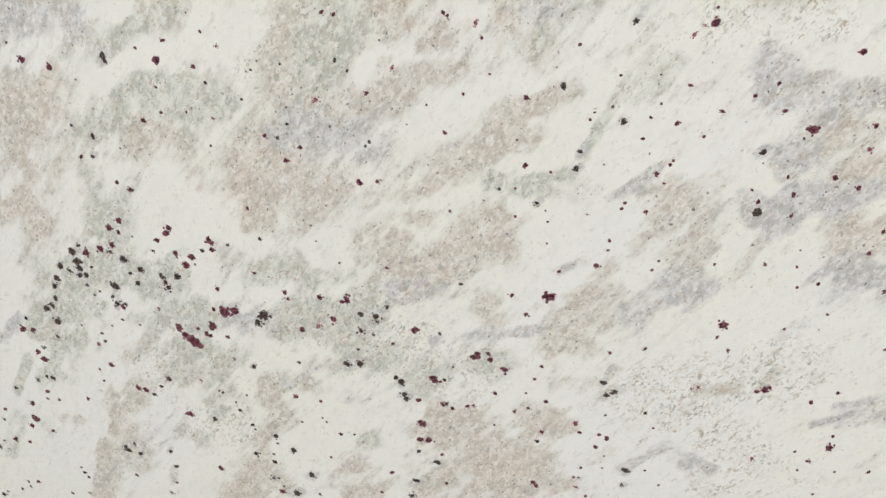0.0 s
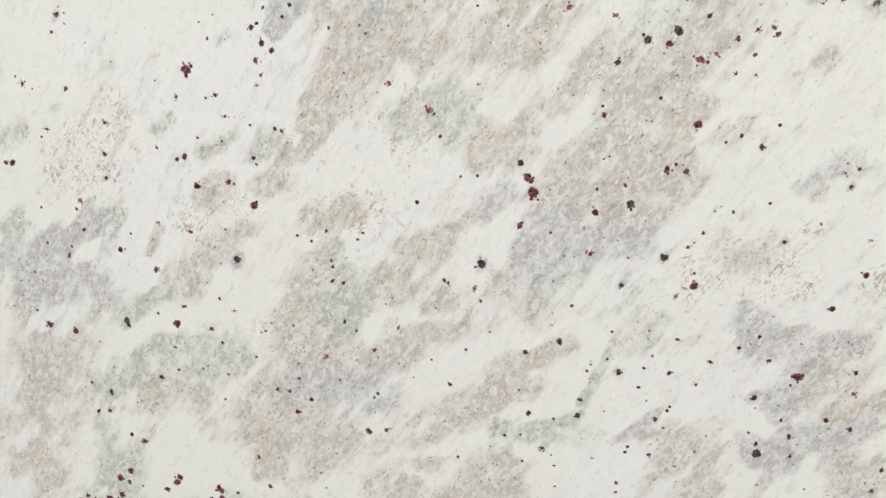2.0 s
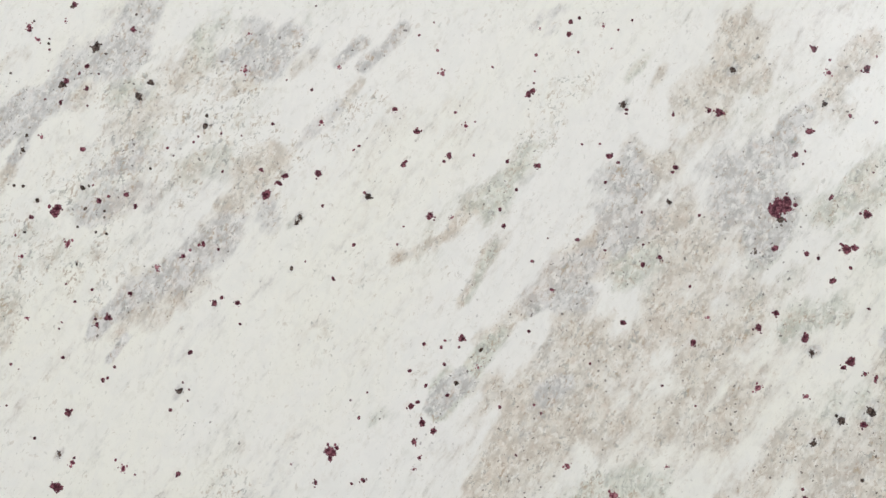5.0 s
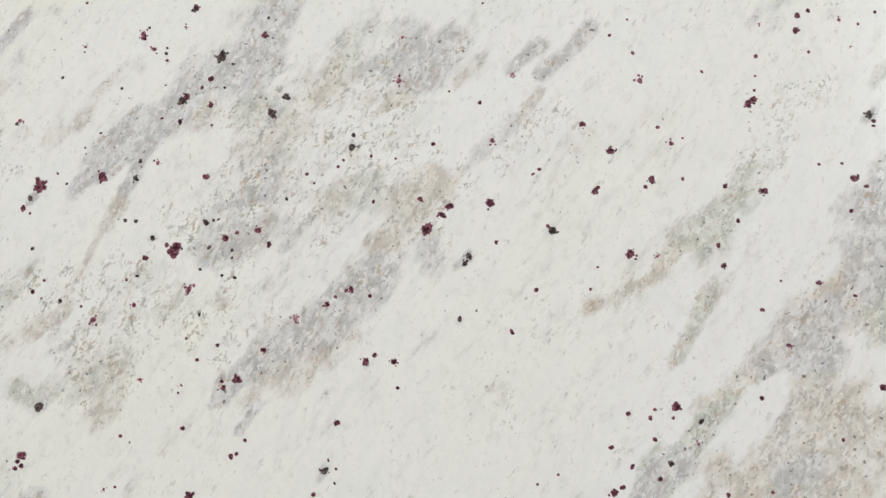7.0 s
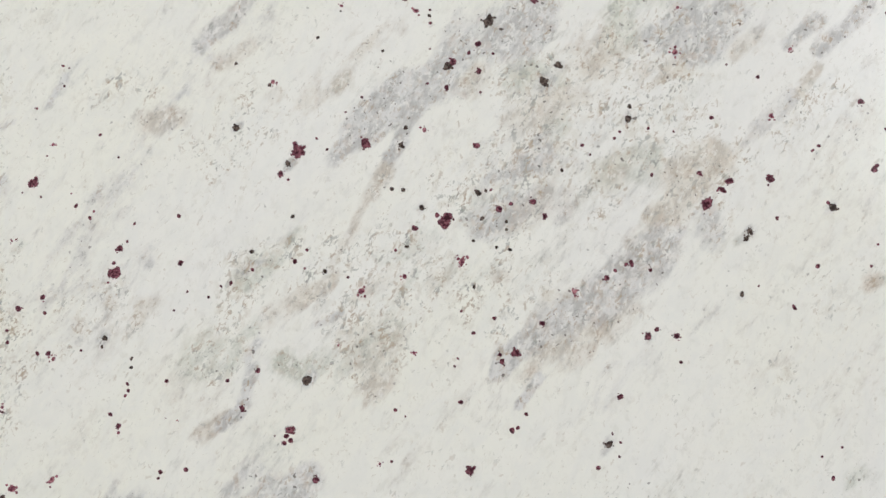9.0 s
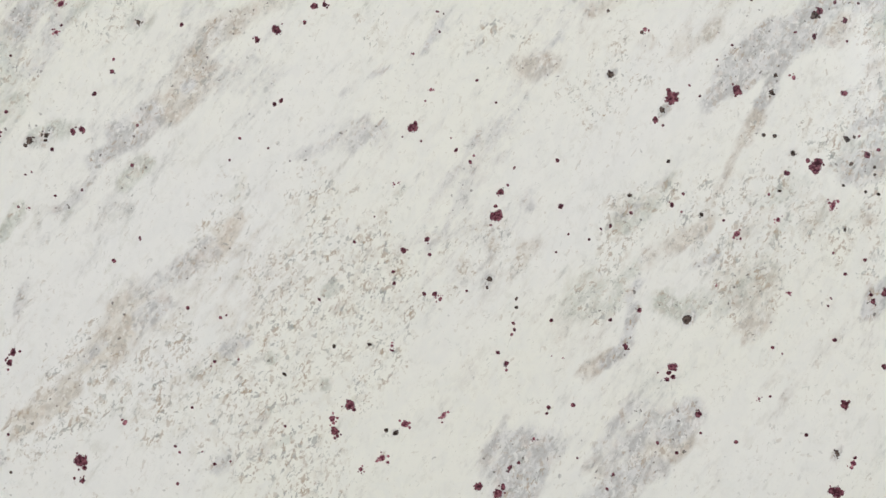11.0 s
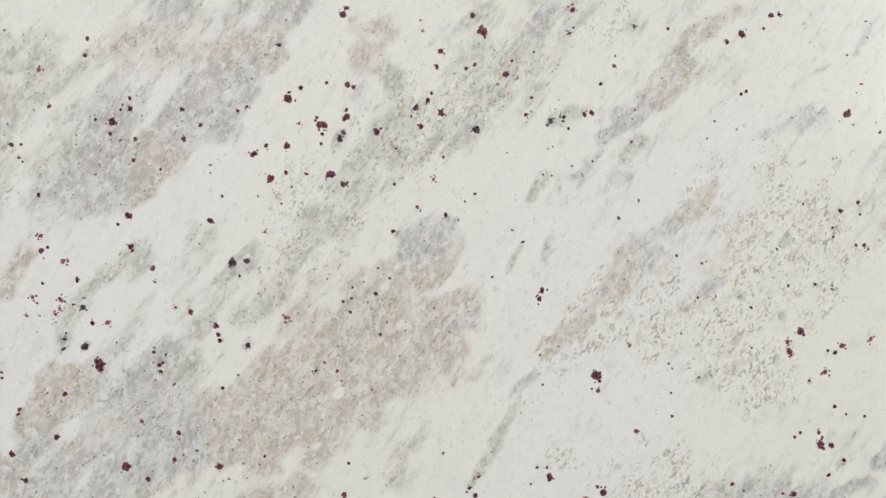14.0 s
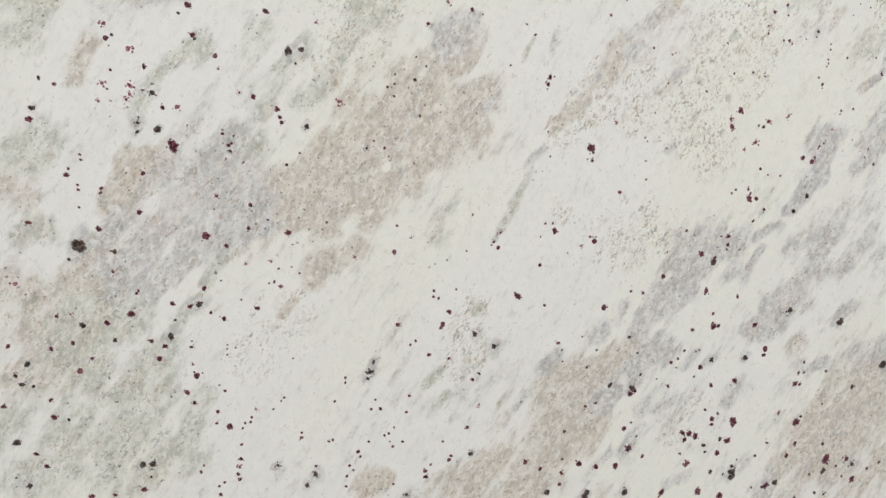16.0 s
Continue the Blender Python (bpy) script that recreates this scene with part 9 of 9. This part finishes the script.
crystal(GARNET, -0.5971, 1.1037, 0.0011)
crystal(GARNET, -0.5887, 1.1003, 0.0022)
crystal(GARNET, -0.6238, 1.1260, 0.0008)
crystal(GARNET, -0.6088, 1.1586, 0.0013)
crystal(GARNET, -0.6083, 1.1624, 0.0008)
crystal(GARNET, -0.6034, 1.1401, 0.0008)
crystal(GARNET, -0.5900, 1.1260, 0.0011)
crystal(GARNET, -0.5741, 1.1051, 0.0011)
crystal(GARNET, -0.5751, 1.1017, 0.0011)
crystal(GARNET, -0.5804, 1.0980, 0.0011)
crystal(GARNET, -0.5830, 1.0757, 0.0014)
crystal(GARNET, -0.5856, 1.0649, 0.0014)
crystal(GARNET, -0.5848, 1.0608, 0.0014)
crystal(GARNET, -0.5820, 1.0863, 0.0011)
crystal(GARNET, -0.5862, 1.1578, 0.0008)
crystal(GARNET, -0.5812, 1.1553, 0.0008)
crystal(GARNET, -0.6410, 1.0713, 0.0011)
crystal(GARNET, -0.6461, 1.0629, 0.0019)
crystal(GARNET, -0.6778, 1.0630, 0.0019)
crystal(GARNET, -0.6636, 1.0619, 0.0013)
crystal(GARNET, -0.7067, 1.0970, 0.0016)
crystal(GARNET, -0.7017, 1.0879, 0.0016)
crystal(GARNET, -0.7199, 1.0828, 0.0010)
crystal(GARNET, -0.6096, 1.0700, 0.0014)
crystal(GARNET, -0.6074, 1.0745, 0.0011)
crystal(GARNET, -0.5986, 1.0578, 0.0011)
crystal(GARNET, -0.5950, 1.0603, 0.0011)
crystal(GARNET, -0.5983, 1.0517, 0.0014)
crystal(GARNET, -0.5419, 1.0859, 0.0014)
crystal(GARNET, -0.5415, 1.0895, 0.0011)
crystal(GARNET, -0.5330, 1.0631, 0.0012)
crystal(GARNET, -0.5231, 1.0803, 0.0011)
crystal(GARNET, -0.5205, 1.0811, 0.0012)
crystal(GARNET, -0.5178, 1.1098, 0.0011)
crystal(GARNET, -0.5097, 1.1263, 0.0011)
crystal(GARNET, -0.5099, 1.1227, 0.0011)
crystal(GARNET, -0.5445, 1.1442, 0.0008)
crystal(GARNET, -0.4923, 1.1009, 0.0012)
crystal(GARNET, -0.4859, 1.1004, 0.0012)
crystal(GARNET, -0.4892, 1.1075, 0.0009)
crystal(GARNET, -0.4950, 1.0764, 0.0012)
crystal(GARNET, -0.4834, 1.0795, 0.0012)
crystal(GARNET, -0.4804, 1.0807, 0.0012)
crystal(GARNET, -0.4797, 1.0743, 0.0009)
crystal(GARNET, -0.4777, 1.0702, 0.0012)
crystal(GARNET, -0.4764, 1.0848, 0.0009)
crystal(GARNET, -0.4783, 1.0405, 0.0012)
crystal(GARNET, -0.4712, 1.1614, 0.0017)
crystal(GARNET, -0.4388, 1.1588, 0.0020)
crystal(GARNET, -0.4403, 1.1562, 0.0015)
crystal(GARNET, -0.4628, 1.1457, 0.0012)
crystal(GARNET, -0.4589, 1.1483, 0.0012)
crystal(GARNET, -0.4494, 1.1371, 0.0015)
crystal(GARNET, -0.4644, 1.1077, 0.0012)
crystal(GARNET, -0.4671, 1.0955, 0.0012)
crystal(GARNET, -0.4543, 1.0476, 0.0018)
crystal(GARNET, -0.4538, 1.0426, 0.0018)
crystal(GARNET, -0.4499, 1.0518, 0.0012)
crystal(GARNET, -0.4359, 1.0536, 0.0018)
crystal(GARNET, -0.4705, 1.0730, 0.0012)
crystal(GARNET, -0.5031, 1.0697, 0.0015)
crystal(GARNET, -0.5015, 1.0657, 0.0012)
crystal(GARNET, -0.5093, 1.0599, 0.0012)
crystal(GARNET, -0.5069, 1.0561, 0.0009)
crystal(GARNET, -0.5117, 1.0521, 0.0012)
crystal(GARNET, -0.5126, 1.0443, 0.0012)
crystal(GARNET, -0.5499, 1.1949, 0.0014)
crystal(GARNET, -0.5537, 1.1983, 0.0011)
crystal(GARNET, -0.5571, 1.1977, 0.0009)
crystal(GARNET, -0.5655, 1.1811, 0.0016)
crystal(GARNET, -0.5754, 1.1878, 0.0008)
crystal(GARNET, -0.5418, 1.2077, 0.0008)
crystal(GARNET, -0.4448, 1.1838, 0.0011)
crystal(GARNET, -0.4452, 1.1797, 0.0012)
crystal(GARNET, -0.4414, 1.1782, 0.0012)
crystal(GARNET, -0.4341, 1.1675, 0.0017)
crystal(GARNET, -0.4403, 1.0689, 0.0012)
crystal(GARNET, -0.4347, 1.1328, 0.0012)
crystal(GARNET, -0.5518, 1.1166, 0.0011)
crystal(GARNET, -0.5541, 1.1145, 0.0008)
crystal(ROSE, -0.7058, 1.2081, 0.0020)
crystal(ROSE, -0.6778, 1.1866, 0.0013)
crystal(ROSE, -0.6088, 1.1466, 0.0011)
crystal(ROSE, -0.5710, 1.1106, 0.0014)
crystal(ROSE, -0.5844, 1.0699, 0.0017)
crystal(BLACK, -0.6717, 1.1792, 0.0018)
crystal(BLACK, -0.6018, 1.1869, 0.0018)
crystal(BLACK, -0.6206, 1.1667, 0.0020)
crystal(BLACK, -0.7052, 1.1568, 0.0018)
crystal(BLACK, -0.7094, 1.1440, 0.0015)
crystal(BLACK, -0.5590, 1.0676, 0.0017)
crystal(BLACK, -0.6452, 1.0807, 0.0022)
crystal(BLACK, -0.6390, 1.0803, 0.0022)
crystal(BLACK, -0.7167, 1.1062, 0.0020)
crystal(BLACK, -0.7128, 1.0760, 0.0018)
crystal(BLACK, -0.5336, 1.0570, 0.0020)
crystal(BLACK, -0.5397, 1.0492, 0.0017)
crystal(BLACK, -0.4894, 1.1355, 0.0014)
crystal(BLACK, -0.4925, 1.1283, 0.0023)
crystal(BLACK, -0.4941, 1.1239, 0.0014)
crystal(BLACK, -0.4902, 1.1289, 0.0011)
crystal(BLACK, -0.4686, 1.0309, 0.0018)
crystal(GARNET, -0.4284, 1.1837, 0.0012)
crystal(GARNET, -0.3816, 1.1750, 0.0027)
crystal(GARNET, -0.4169, 1.1144, 0.0015)
crystal(GARNET, -0.4119, 1.1185, 0.0012)
crystal(GARNET, -0.4214, 1.0776, 0.0015)
crystal(GARNET, -0.4342, 1.0567, 0.0015)
crystal(GARNET, -0.3431, 1.0639, 0.0016)
crystal(GARNET, -0.3608, 1.1665, 0.0012)
crystal(GARNET, -0.3492, 1.1358, 0.0015)
crystal(GARNET, -0.3462, 1.1301, 0.0009)
crystal(GARNET, -0.3457, 1.1210, 0.0009)
crystal(GARNET, -0.3254, 1.1143, 0.0012)
crystal(GARNET, -0.3123, 1.1606, 0.0022)
crystal(GARNET, -0.2898, 1.1350, 0.0016)
crystal(GARNET, -0.2874, 1.0883, 0.0023)
crystal(GARNET, -0.2835, 1.0903, 0.0017)
crystal(GARNET, -0.3171, 1.0841, 0.0013)
crystal(GARNET, -0.3256, 1.0825, 0.0013)
crystal(GARNET, -0.3296, 1.1391, 0.0009)
crystal(GARNET, -0.2917, 1.0598, 0.0023)
crystal(GARNET, -0.2857, 1.0638, 0.0010)
crystal(GARNET, -0.2985, 1.0284, 0.0026)
crystal(GARNET, -0.3153, 1.0301, 0.0023)
crystal(GARNET, -0.3301, 1.0348, 0.0026)
crystal(GARNET, -0.2875, 1.0418, 0.0029)
crystal(GARNET, -0.3452, 1.0294, 0.0019)
crystal(GARNET, -0.3465, 1.0199, 0.0016)
crystal(GARNET, -0.3752, 1.0428, 0.0019)
crystal(GARNET, -0.3630, 1.0355, 0.0016)
crystal(GARNET, -0.3444, 1.0410, 0.0013)
crystal(GARNET, -0.2558, 0.9985, 0.0028)
crystal(GARNET, -0.2335, 1.0205, 0.0028)
crystal(GARNET, -0.2212, 0.9937, 0.0032)
crystal(GARNET, -0.2000, 0.9866, 0.0032)
crystal(GARNET, -0.2045, 1.0261, 0.0025)
crystal(GARNET, -0.2744, 1.0333, 0.0016)
crystal(GARNET, -0.2539, 1.0909, 0.0016)
crystal(GARNET, -0.2384, 1.0488, 0.0024)
crystal(GARNET, -0.2362, 1.0425, 0.0023)
crystal(GARNET, -0.2323, 1.0473, 0.0025)
crystal(GARNET, -0.2264, 1.0440, 0.0028)
crystal(GARNET, -0.2115, 1.0574, 0.0025)
crystal(GARNET, -0.2116, 1.0524, 0.0017)
crystal(GARNET, -0.2186, 1.0661, 0.0013)
crystal(GARNET, -0.1911, 1.0526, 0.0038)
crystal(GARNET, -0.1958, 1.0359, 0.0027)
crystal(GARNET, -0.2142, 1.0871, 0.0020)
crystal(GARNET, -0.1920, 1.0881, 0.0025)
crystal(GARNET, -0.2253, 1.1036, 0.0024)
crystal(GARNET, -0.2339, 1.1357, 0.0016)
crystal(GARNET, -0.2523, 1.1105, 0.0016)
crystal(GARNET, -0.2269, 1.1181, 0.0010)
crystal(GARNET, -0.2299, 1.1174, 0.0010)
crystal(GARNET, -0.1646, 1.1130, 0.0027)
crystal(GARNET, -0.1654, 1.1078, 0.0017)
crystal(GARNET, -0.2150, 1.1367, 0.0026)
crystal(GARNET, -0.2105, 1.1370, 0.0016)
crystal(GARNET, -0.2161, 1.1476, 0.0016)
crystal(GARNET, -0.1944, 1.1599, 0.0016)
crystal(GARNET, -0.1761, 1.1346, 0.0023)
crystal(GARNET, -0.2236, 1.1669, 0.0026)
crystal(GARNET, -0.2057, 1.2095, 0.0019)
crystal(GARNET, -0.2622, 1.1814, 0.0019)
crystal(GARNET, -0.2796, 1.1692, 0.0013)
crystal(GARNET, -0.2897, 1.1716, 0.0012)
crystal(GARNET, -0.1558, 1.0285, 0.0014)
crystal(GARNET, -0.1538, 0.9891, 0.0027)
crystal(GARNET, -0.1352, 1.0136, 0.0021)
crystal(GARNET, -0.1274, 1.0238, 0.0021)
crystal(GARNET, -0.1280, 1.0437, 0.0034)
crystal(GARNET, -0.1324, 1.0788, 0.0024)
crystal(GARNET, -0.1274, 1.0779, 0.0017)
crystal(GARNET, -0.1296, 1.0886, 0.0017)
crystal(GARNET, -0.1247, 1.0971, 0.0014)
crystal(GARNET, -0.1025, 1.0573, 0.0014)
crystal(GARNET, -0.0934, 1.0049, 0.0042)
crystal(GARNET, -0.0709, 1.0016, 0.0029)
crystal(GARNET, -0.0628, 0.9808, 0.0029)
crystal(GARNET, -0.0979, 1.0197, 0.0021)
crystal(GARNET, -0.0343, 0.9931, 0.0018)
crystal(GARNET, -0.0744, 0.9853, 0.0015)
crystal(GARNET, -0.1671, 1.0182, 0.0014)
crystal(GARNET, -0.1850, 1.0171, 0.0010)
crystal(GARNET, -0.2401, 1.0305, 0.0013)
crystal(ROSE, -0.4124, 1.0941, 0.0015)
crystal(ROSE, -0.1465, 1.0542, 0.0021)
crystal(BLACK, -0.4148, 1.1490, 0.0018)
crystal(BLACK, -0.4002, 1.1386, 0.0021)
crystal(BLACK, -0.4191, 1.0561, 0.0021)
crystal(BLACK, -0.3053, 1.0975, 0.0022)
crystal(BLACK, -0.2861, 1.0929, 0.0026)
crystal(BLACK, -0.2894, 1.0039, 0.0030)
crystal(BLACK, -0.3246, 1.0060, 0.0029)
crystal(BLACK, -0.3570, 1.0147, 0.0022)
crystal(BLACK, -0.2148, 1.1090, 0.0020)
crystal(BLACK, -0.1837, 1.1075, 0.0023)
crystal(BLACK, -0.1428, 1.1444, 0.0027)
crystal(BLACK, -0.1452, 0.9904, 0.0027)
crystal(BLACK, -0.0645, 0.9956, 0.0026)
crystal(BLACK, -0.0912, 1.1298, 0.0031)
crystal(BLACK, -0.0413, 1.0865, 0.0036)
crystal(BLACK, -0.1890, 1.0065, 0.0034)
crystal(BLACK, -0.1899, 1.0022, 0.0024)
crystal(GARNET, -0.1422, 1.2691, 0.0020)
crystal(GARNET, -0.1331, 1.2657, 0.0025)
crystal(GARNET, -0.1305, 1.2688, 0.0015)
crystal(GARNET, -0.0822, 1.2680, 0.0010)
crystal(GARNET, -0.1749, 1.2293, 0.0015)
crystal(GARNET, -0.1808, 1.2616, 0.0012)
crystal(GARNET, -0.1737, 1.2568, 0.0010)
crystal(GARNET, -0.1621, 1.2556, 0.0010)
crystal(BLACK, -0.1471, 1.2267, 0.0020)
crystal(BLACK, -0.1355, 1.2384, 0.0020)
crystal(BLACK, -0.0725, 1.2620, 0.0015)

crystal(BLACK, 0.1166, 0.9894, 0.0011)
crystal(BLACK, 0.0700, 0.9759, 0.0017)
crystal(BLACK, 0.0776, 0.9587, 0.0014)
crystal(BLACK, 0.1345, 0.9604, 0.0016)
crystal(BLACK, 0.0412, 0.9372, 0.0024)
crystal(BLACK, 0.1004, 0.9292, 0.0017)
crystal(BLACK, 0.0329, 0.9063, 0.0012)
crystal(BLACK, 0.0577, 0.9033, 0.0012)
crystal(BLACK, 0.0166, 0.8745, 0.0019)
crystal(BLACK, 0.1637, 0.9730, 0.0010)
crystal(BLACK, 0.1709, 0.9851, 0.0015)
crystal(BLACK, 0.1316, 0.9798, 0.0013)
crystal(GARNET, 0.1658, 0.9128, 0.0022)
crystal(GARNET, 0.1593, 0.9164, 0.0017)
crystal(GARNET, 0.2755, 0.9582, 0.0020)
crystal(BLACK, 0.3528, 0.9025, 0.0015)
crystal(BLACK, 0.3242, 0.8798, 0.0021)
crystal(BLACK, 0.3551, 0.8809, 0.0015)
crystal(BLACK, 0.3727, 0.9267, 0.0019)
crystal(BLACK, 0.3965, 0.9160, 0.0012)
crystal(BLACK, 0.4083, 0.9667, 0.0009)
crystal(BLACK, 0.3084, 0.9586, 0.0014)
crystal(BLACK, 0.2985, 0.9335, 0.0012)
crystal(BLACK, 0.2567, 0.8479, 0.0011)
crystal(BLACK, 0.2599, 0.8445, 0.0011)
crystal(BLACK, 0.2400, 0.8987, 0.0013)
crystal(BLACK, 0.3472, 0.9424, 0.0014)
crystal(BLACK, 0.3602, 0.9850, 0.0014)
crystal(BLACK, 0.3585, 0.9153, 0.0010)
crystal(BLACK, 0.3925, 0.8681, 0.0010)
crystal(BLACK, 0.4258, 0.8589, 0.0015)
crystal(BLACK, -0.0578, 0.7525, 0.0029)
crystal(BLACK, -0.0509, 0.7608, 0.0014)
crystal(BLACK, 0.0126, 0.8450, 0.0019)
crystal(BLACK, 0.1111, 0.8442, 0.0018)
crystal(BLACK, 0.1191, 0.8539, 0.0018)
crystal(BLACK, 0.0761, 0.7761, 0.0026)
crystal(BLACK, 0.1966, 0.8289, 0.0018)
crystal(BLACK, 0.1982, 0.8245, 0.0012)
crystal(BLACK, 0.1865, 0.8422, 0.0017)
crystal(BLACK, 0.1838, 0.8498, 0.0012)
crystal(BLACK, 0.1938, 0.8586, 0.0011)
crystal(BLACK, 0.2170, 0.8132, 0.0012)
crystal(BLACK, 0.2131, 0.7919, 0.0021)
crystal(BLACK, 0.2154, 0.7739, 0.0012)
crystal(BLACK, 0.2194, 0.7657, 0.0012)
crystal(BLACK, 0.1112, 0.7333, 0.0020)
crystal(BLACK, 0.0793, 0.7474, 0.0017)
crystal(BLACK, 0.0255, 0.7389, 0.0018)
crystal(BLACK, 0.0289, 0.7334, 0.0014)
crystal(BLACK, -0.0374, 0.7070, 0.0015)
crystal(BLACK, -0.0706, 0.6890, 0.0023)
crystal(BLACK, 0.0258, 0.7128, 0.0018)
crystal(BLACK, 0.1734, 0.8576, 0.0014)
crystal(BLACK, 0.1701, 0.8587, 0.0012)
crystal(BLACK, -0.2459, 1.1130, 0.0012)
crystal(BLACK, -0.2406, 1.1191, 0.0012)
crystal(BLACK, -0.2306, 1.0961, 0.0012)
crystal(BLACK, -0.2470, 1.1056, 0.0009)
crystal(BLACK, -0.1244, 1.0884, 0.0013)
crystal(BLACK, -0.1012, 1.0869, 0.0014)
crystal(BLACK, -0.0721, 1.0692, 0.0021)
crystal(BLACK, -0.2786, 1.1033, 0.0012)
crystal(BLACK, -0.2644, 1.0980, 0.0009)
crystal(BLACK, -0.2063, 1.0615, 0.0013)
crystal(BLACK, -0.1235, 1.0485, 0.0014)
crystal(BLACK, -0.2806, 1.0516, 0.0012)
crystal(BLACK, -0.2027, 1.0385, 0.0019)
crystal(BLACK, -0.2180, 1.0351, 0.0019)
crystal(BLACK, -0.2166, 1.0289, 0.0013)
crystal(BLACK, -0.2101, 1.0101, 0.0019)
crystal(BLACK, -0.1978, 1.0062, 0.0013)
crystal(BLACK, -0.1894, 1.0121, 0.0019)
crystal(BLACK, -0.0947, 0.9943, 0.0021)
crystal(BLACK, -0.0963, 0.9924, 0.0018)
crystal(BLACK, -0.0816, 0.9962, 0.0014)
crystal(BLACK, -0.0470, 0.9888, 0.0015)
crystal(BLACK, -0.1573, 0.9879, 0.0020)
crystal(BLACK, -0.1688, 0.9892, 0.0013)
crystal(BLACK, -0.1023, 0.9738, 0.0014)
crystal(BLACK, -0.0923, 0.9706, 0.0021)
crystal(BLACK, -0.1235, 0.9718, 0.0017)
crystal(BLACK, -0.3230, 1.0091, 0.0023)
crystal(BLACK, -0.1094, 0.9922, 0.0014)
crystal(BLACK, -0.3173, 1.1272, 0.0011)
crystal(BLACK, -0.2995, 1.1254, 0.0008)
crystal(BLACK, -0.2823, 1.1214, 0.0011)
crystal(BLACK, -0.5872, 1.2016, 0.0008)
crystal(BLACK, -0.6538, 1.1677, 0.0015)
crystal(BLACK, -0.5934, 1.1304, 0.0008)
crystal(BLACK, -0.5787, 1.1015, 0.0009)
crystal(BLACK, -0.7034, 1.1422, 0.0011)
crystal(BLACK, -0.5869, 1.1511, 0.0008)
crystal(BLACK, -0.5866, 1.1550, 0.0006)
crystal(BLACK, -0.6172, 1.1775, 0.0010)
crystal(BLACK, -0.6858, 1.1177, 0.0011)
crystal(BLACK, -0.5595, 1.1093, 0.0009)
crystal(BLACK, -0.5917, 1.3531, 0.0011)
crystal(BLACK, -0.6796, 1.3298, 0.0012)
crystal(ROSE, -0.6333, 1.3126, 0.0007)
crystal(BLACK, -0.6275, 1.3065, 0.0007)
crystal(ROSE, -0.5792, 1.3354, 0.0011)
crystal(BLACK, -0.5730, 1.2943, 0.0008)
crystal(ROSE, -0.5785, 1.2799, 0.0008)
crystal(ROSE, -0.6239, 1.3226, 0.0011)
crystal(BLACK, -0.6000, 1.3014, 0.0006)
crystal(BLACK, 0.0378, 1.4337, 0.0009)
crystal(GARNET, 0.0165, 1.4189, 0.0012)
crystal(ROSE, 0.0189, 1.4173, 0.0012)
crystal(BLACK, 0.0360, 1.4207, 0.0011)
crystal(ROSE, 0.0250, 1.4020, 0.0012)
crystal(ROSE, 0.0264, 1.3994, 0.0012)
crystal(ROSE, 0.0786, 1.3853, 0.0009)
crystal(BLACK, 0.0472, 1.4193, 0.0009)
crystal(BLACK, 0.0473, 1.4156, 0.0008)
crystal(BLACK, 0.0427, 1.4074, 0.0009)
crystal(BLACK, 0.0488, 1.4064, 0.0009)
crystal(BLACK, 0.0323, 1.3892, 0.0009)
crystal(BLACK, 0.0013, 1.4076, 0.0009)
crystal(BLACK, 0.0731, 1.4432, 0.0009)
crystal(BLACK, 0.0320, 1.4104, 0.0008)
crystal(GARNET, -0.0004, 1.5254, 0.0013)
crystal(BLACK, 0.0021, 1.5307, 0.0008)
crystal(BLACK, 0.0113, 1.5172, 0.0010)
crystal(BLACK, 0.0245, 1.5388, 0.0013)
crystal(BLACK, -0.0307, 1.5195, 0.0006)
crystal(BLACK, -0.0413, 1.5066, 0.0008)
crystal(BLACK, -0.0798, 1.4940, 0.0010)
crystal(BLACK, -0.0637, 1.4836, 0.0010)
crystal(BLACK, 0.0201, 1.4928, 0.0019)
crystal(BLACK, 0.0451, 1.5105, 0.0008)
crystal(BLACK, -0.0106, 1.5001, 0.0008)

for kind in (BLACK, GARNET, ROSE):
    if specks[kind.name]:
        bm = bmesh.new()
        for me, m in specks[kind.name]:
            had = len(bm.verts)
            bm.from_mesh(me)
            bm.verts.ensure_lookup_table()
            for w in bm.verts[had:]:
                w.co = m @ w.co
        ob = tagged(new("fine_" + SHAPES[kind.name][0], mesh_of("fine_grains", bm, kind)), kind="stuff")
        ob.parent = slab
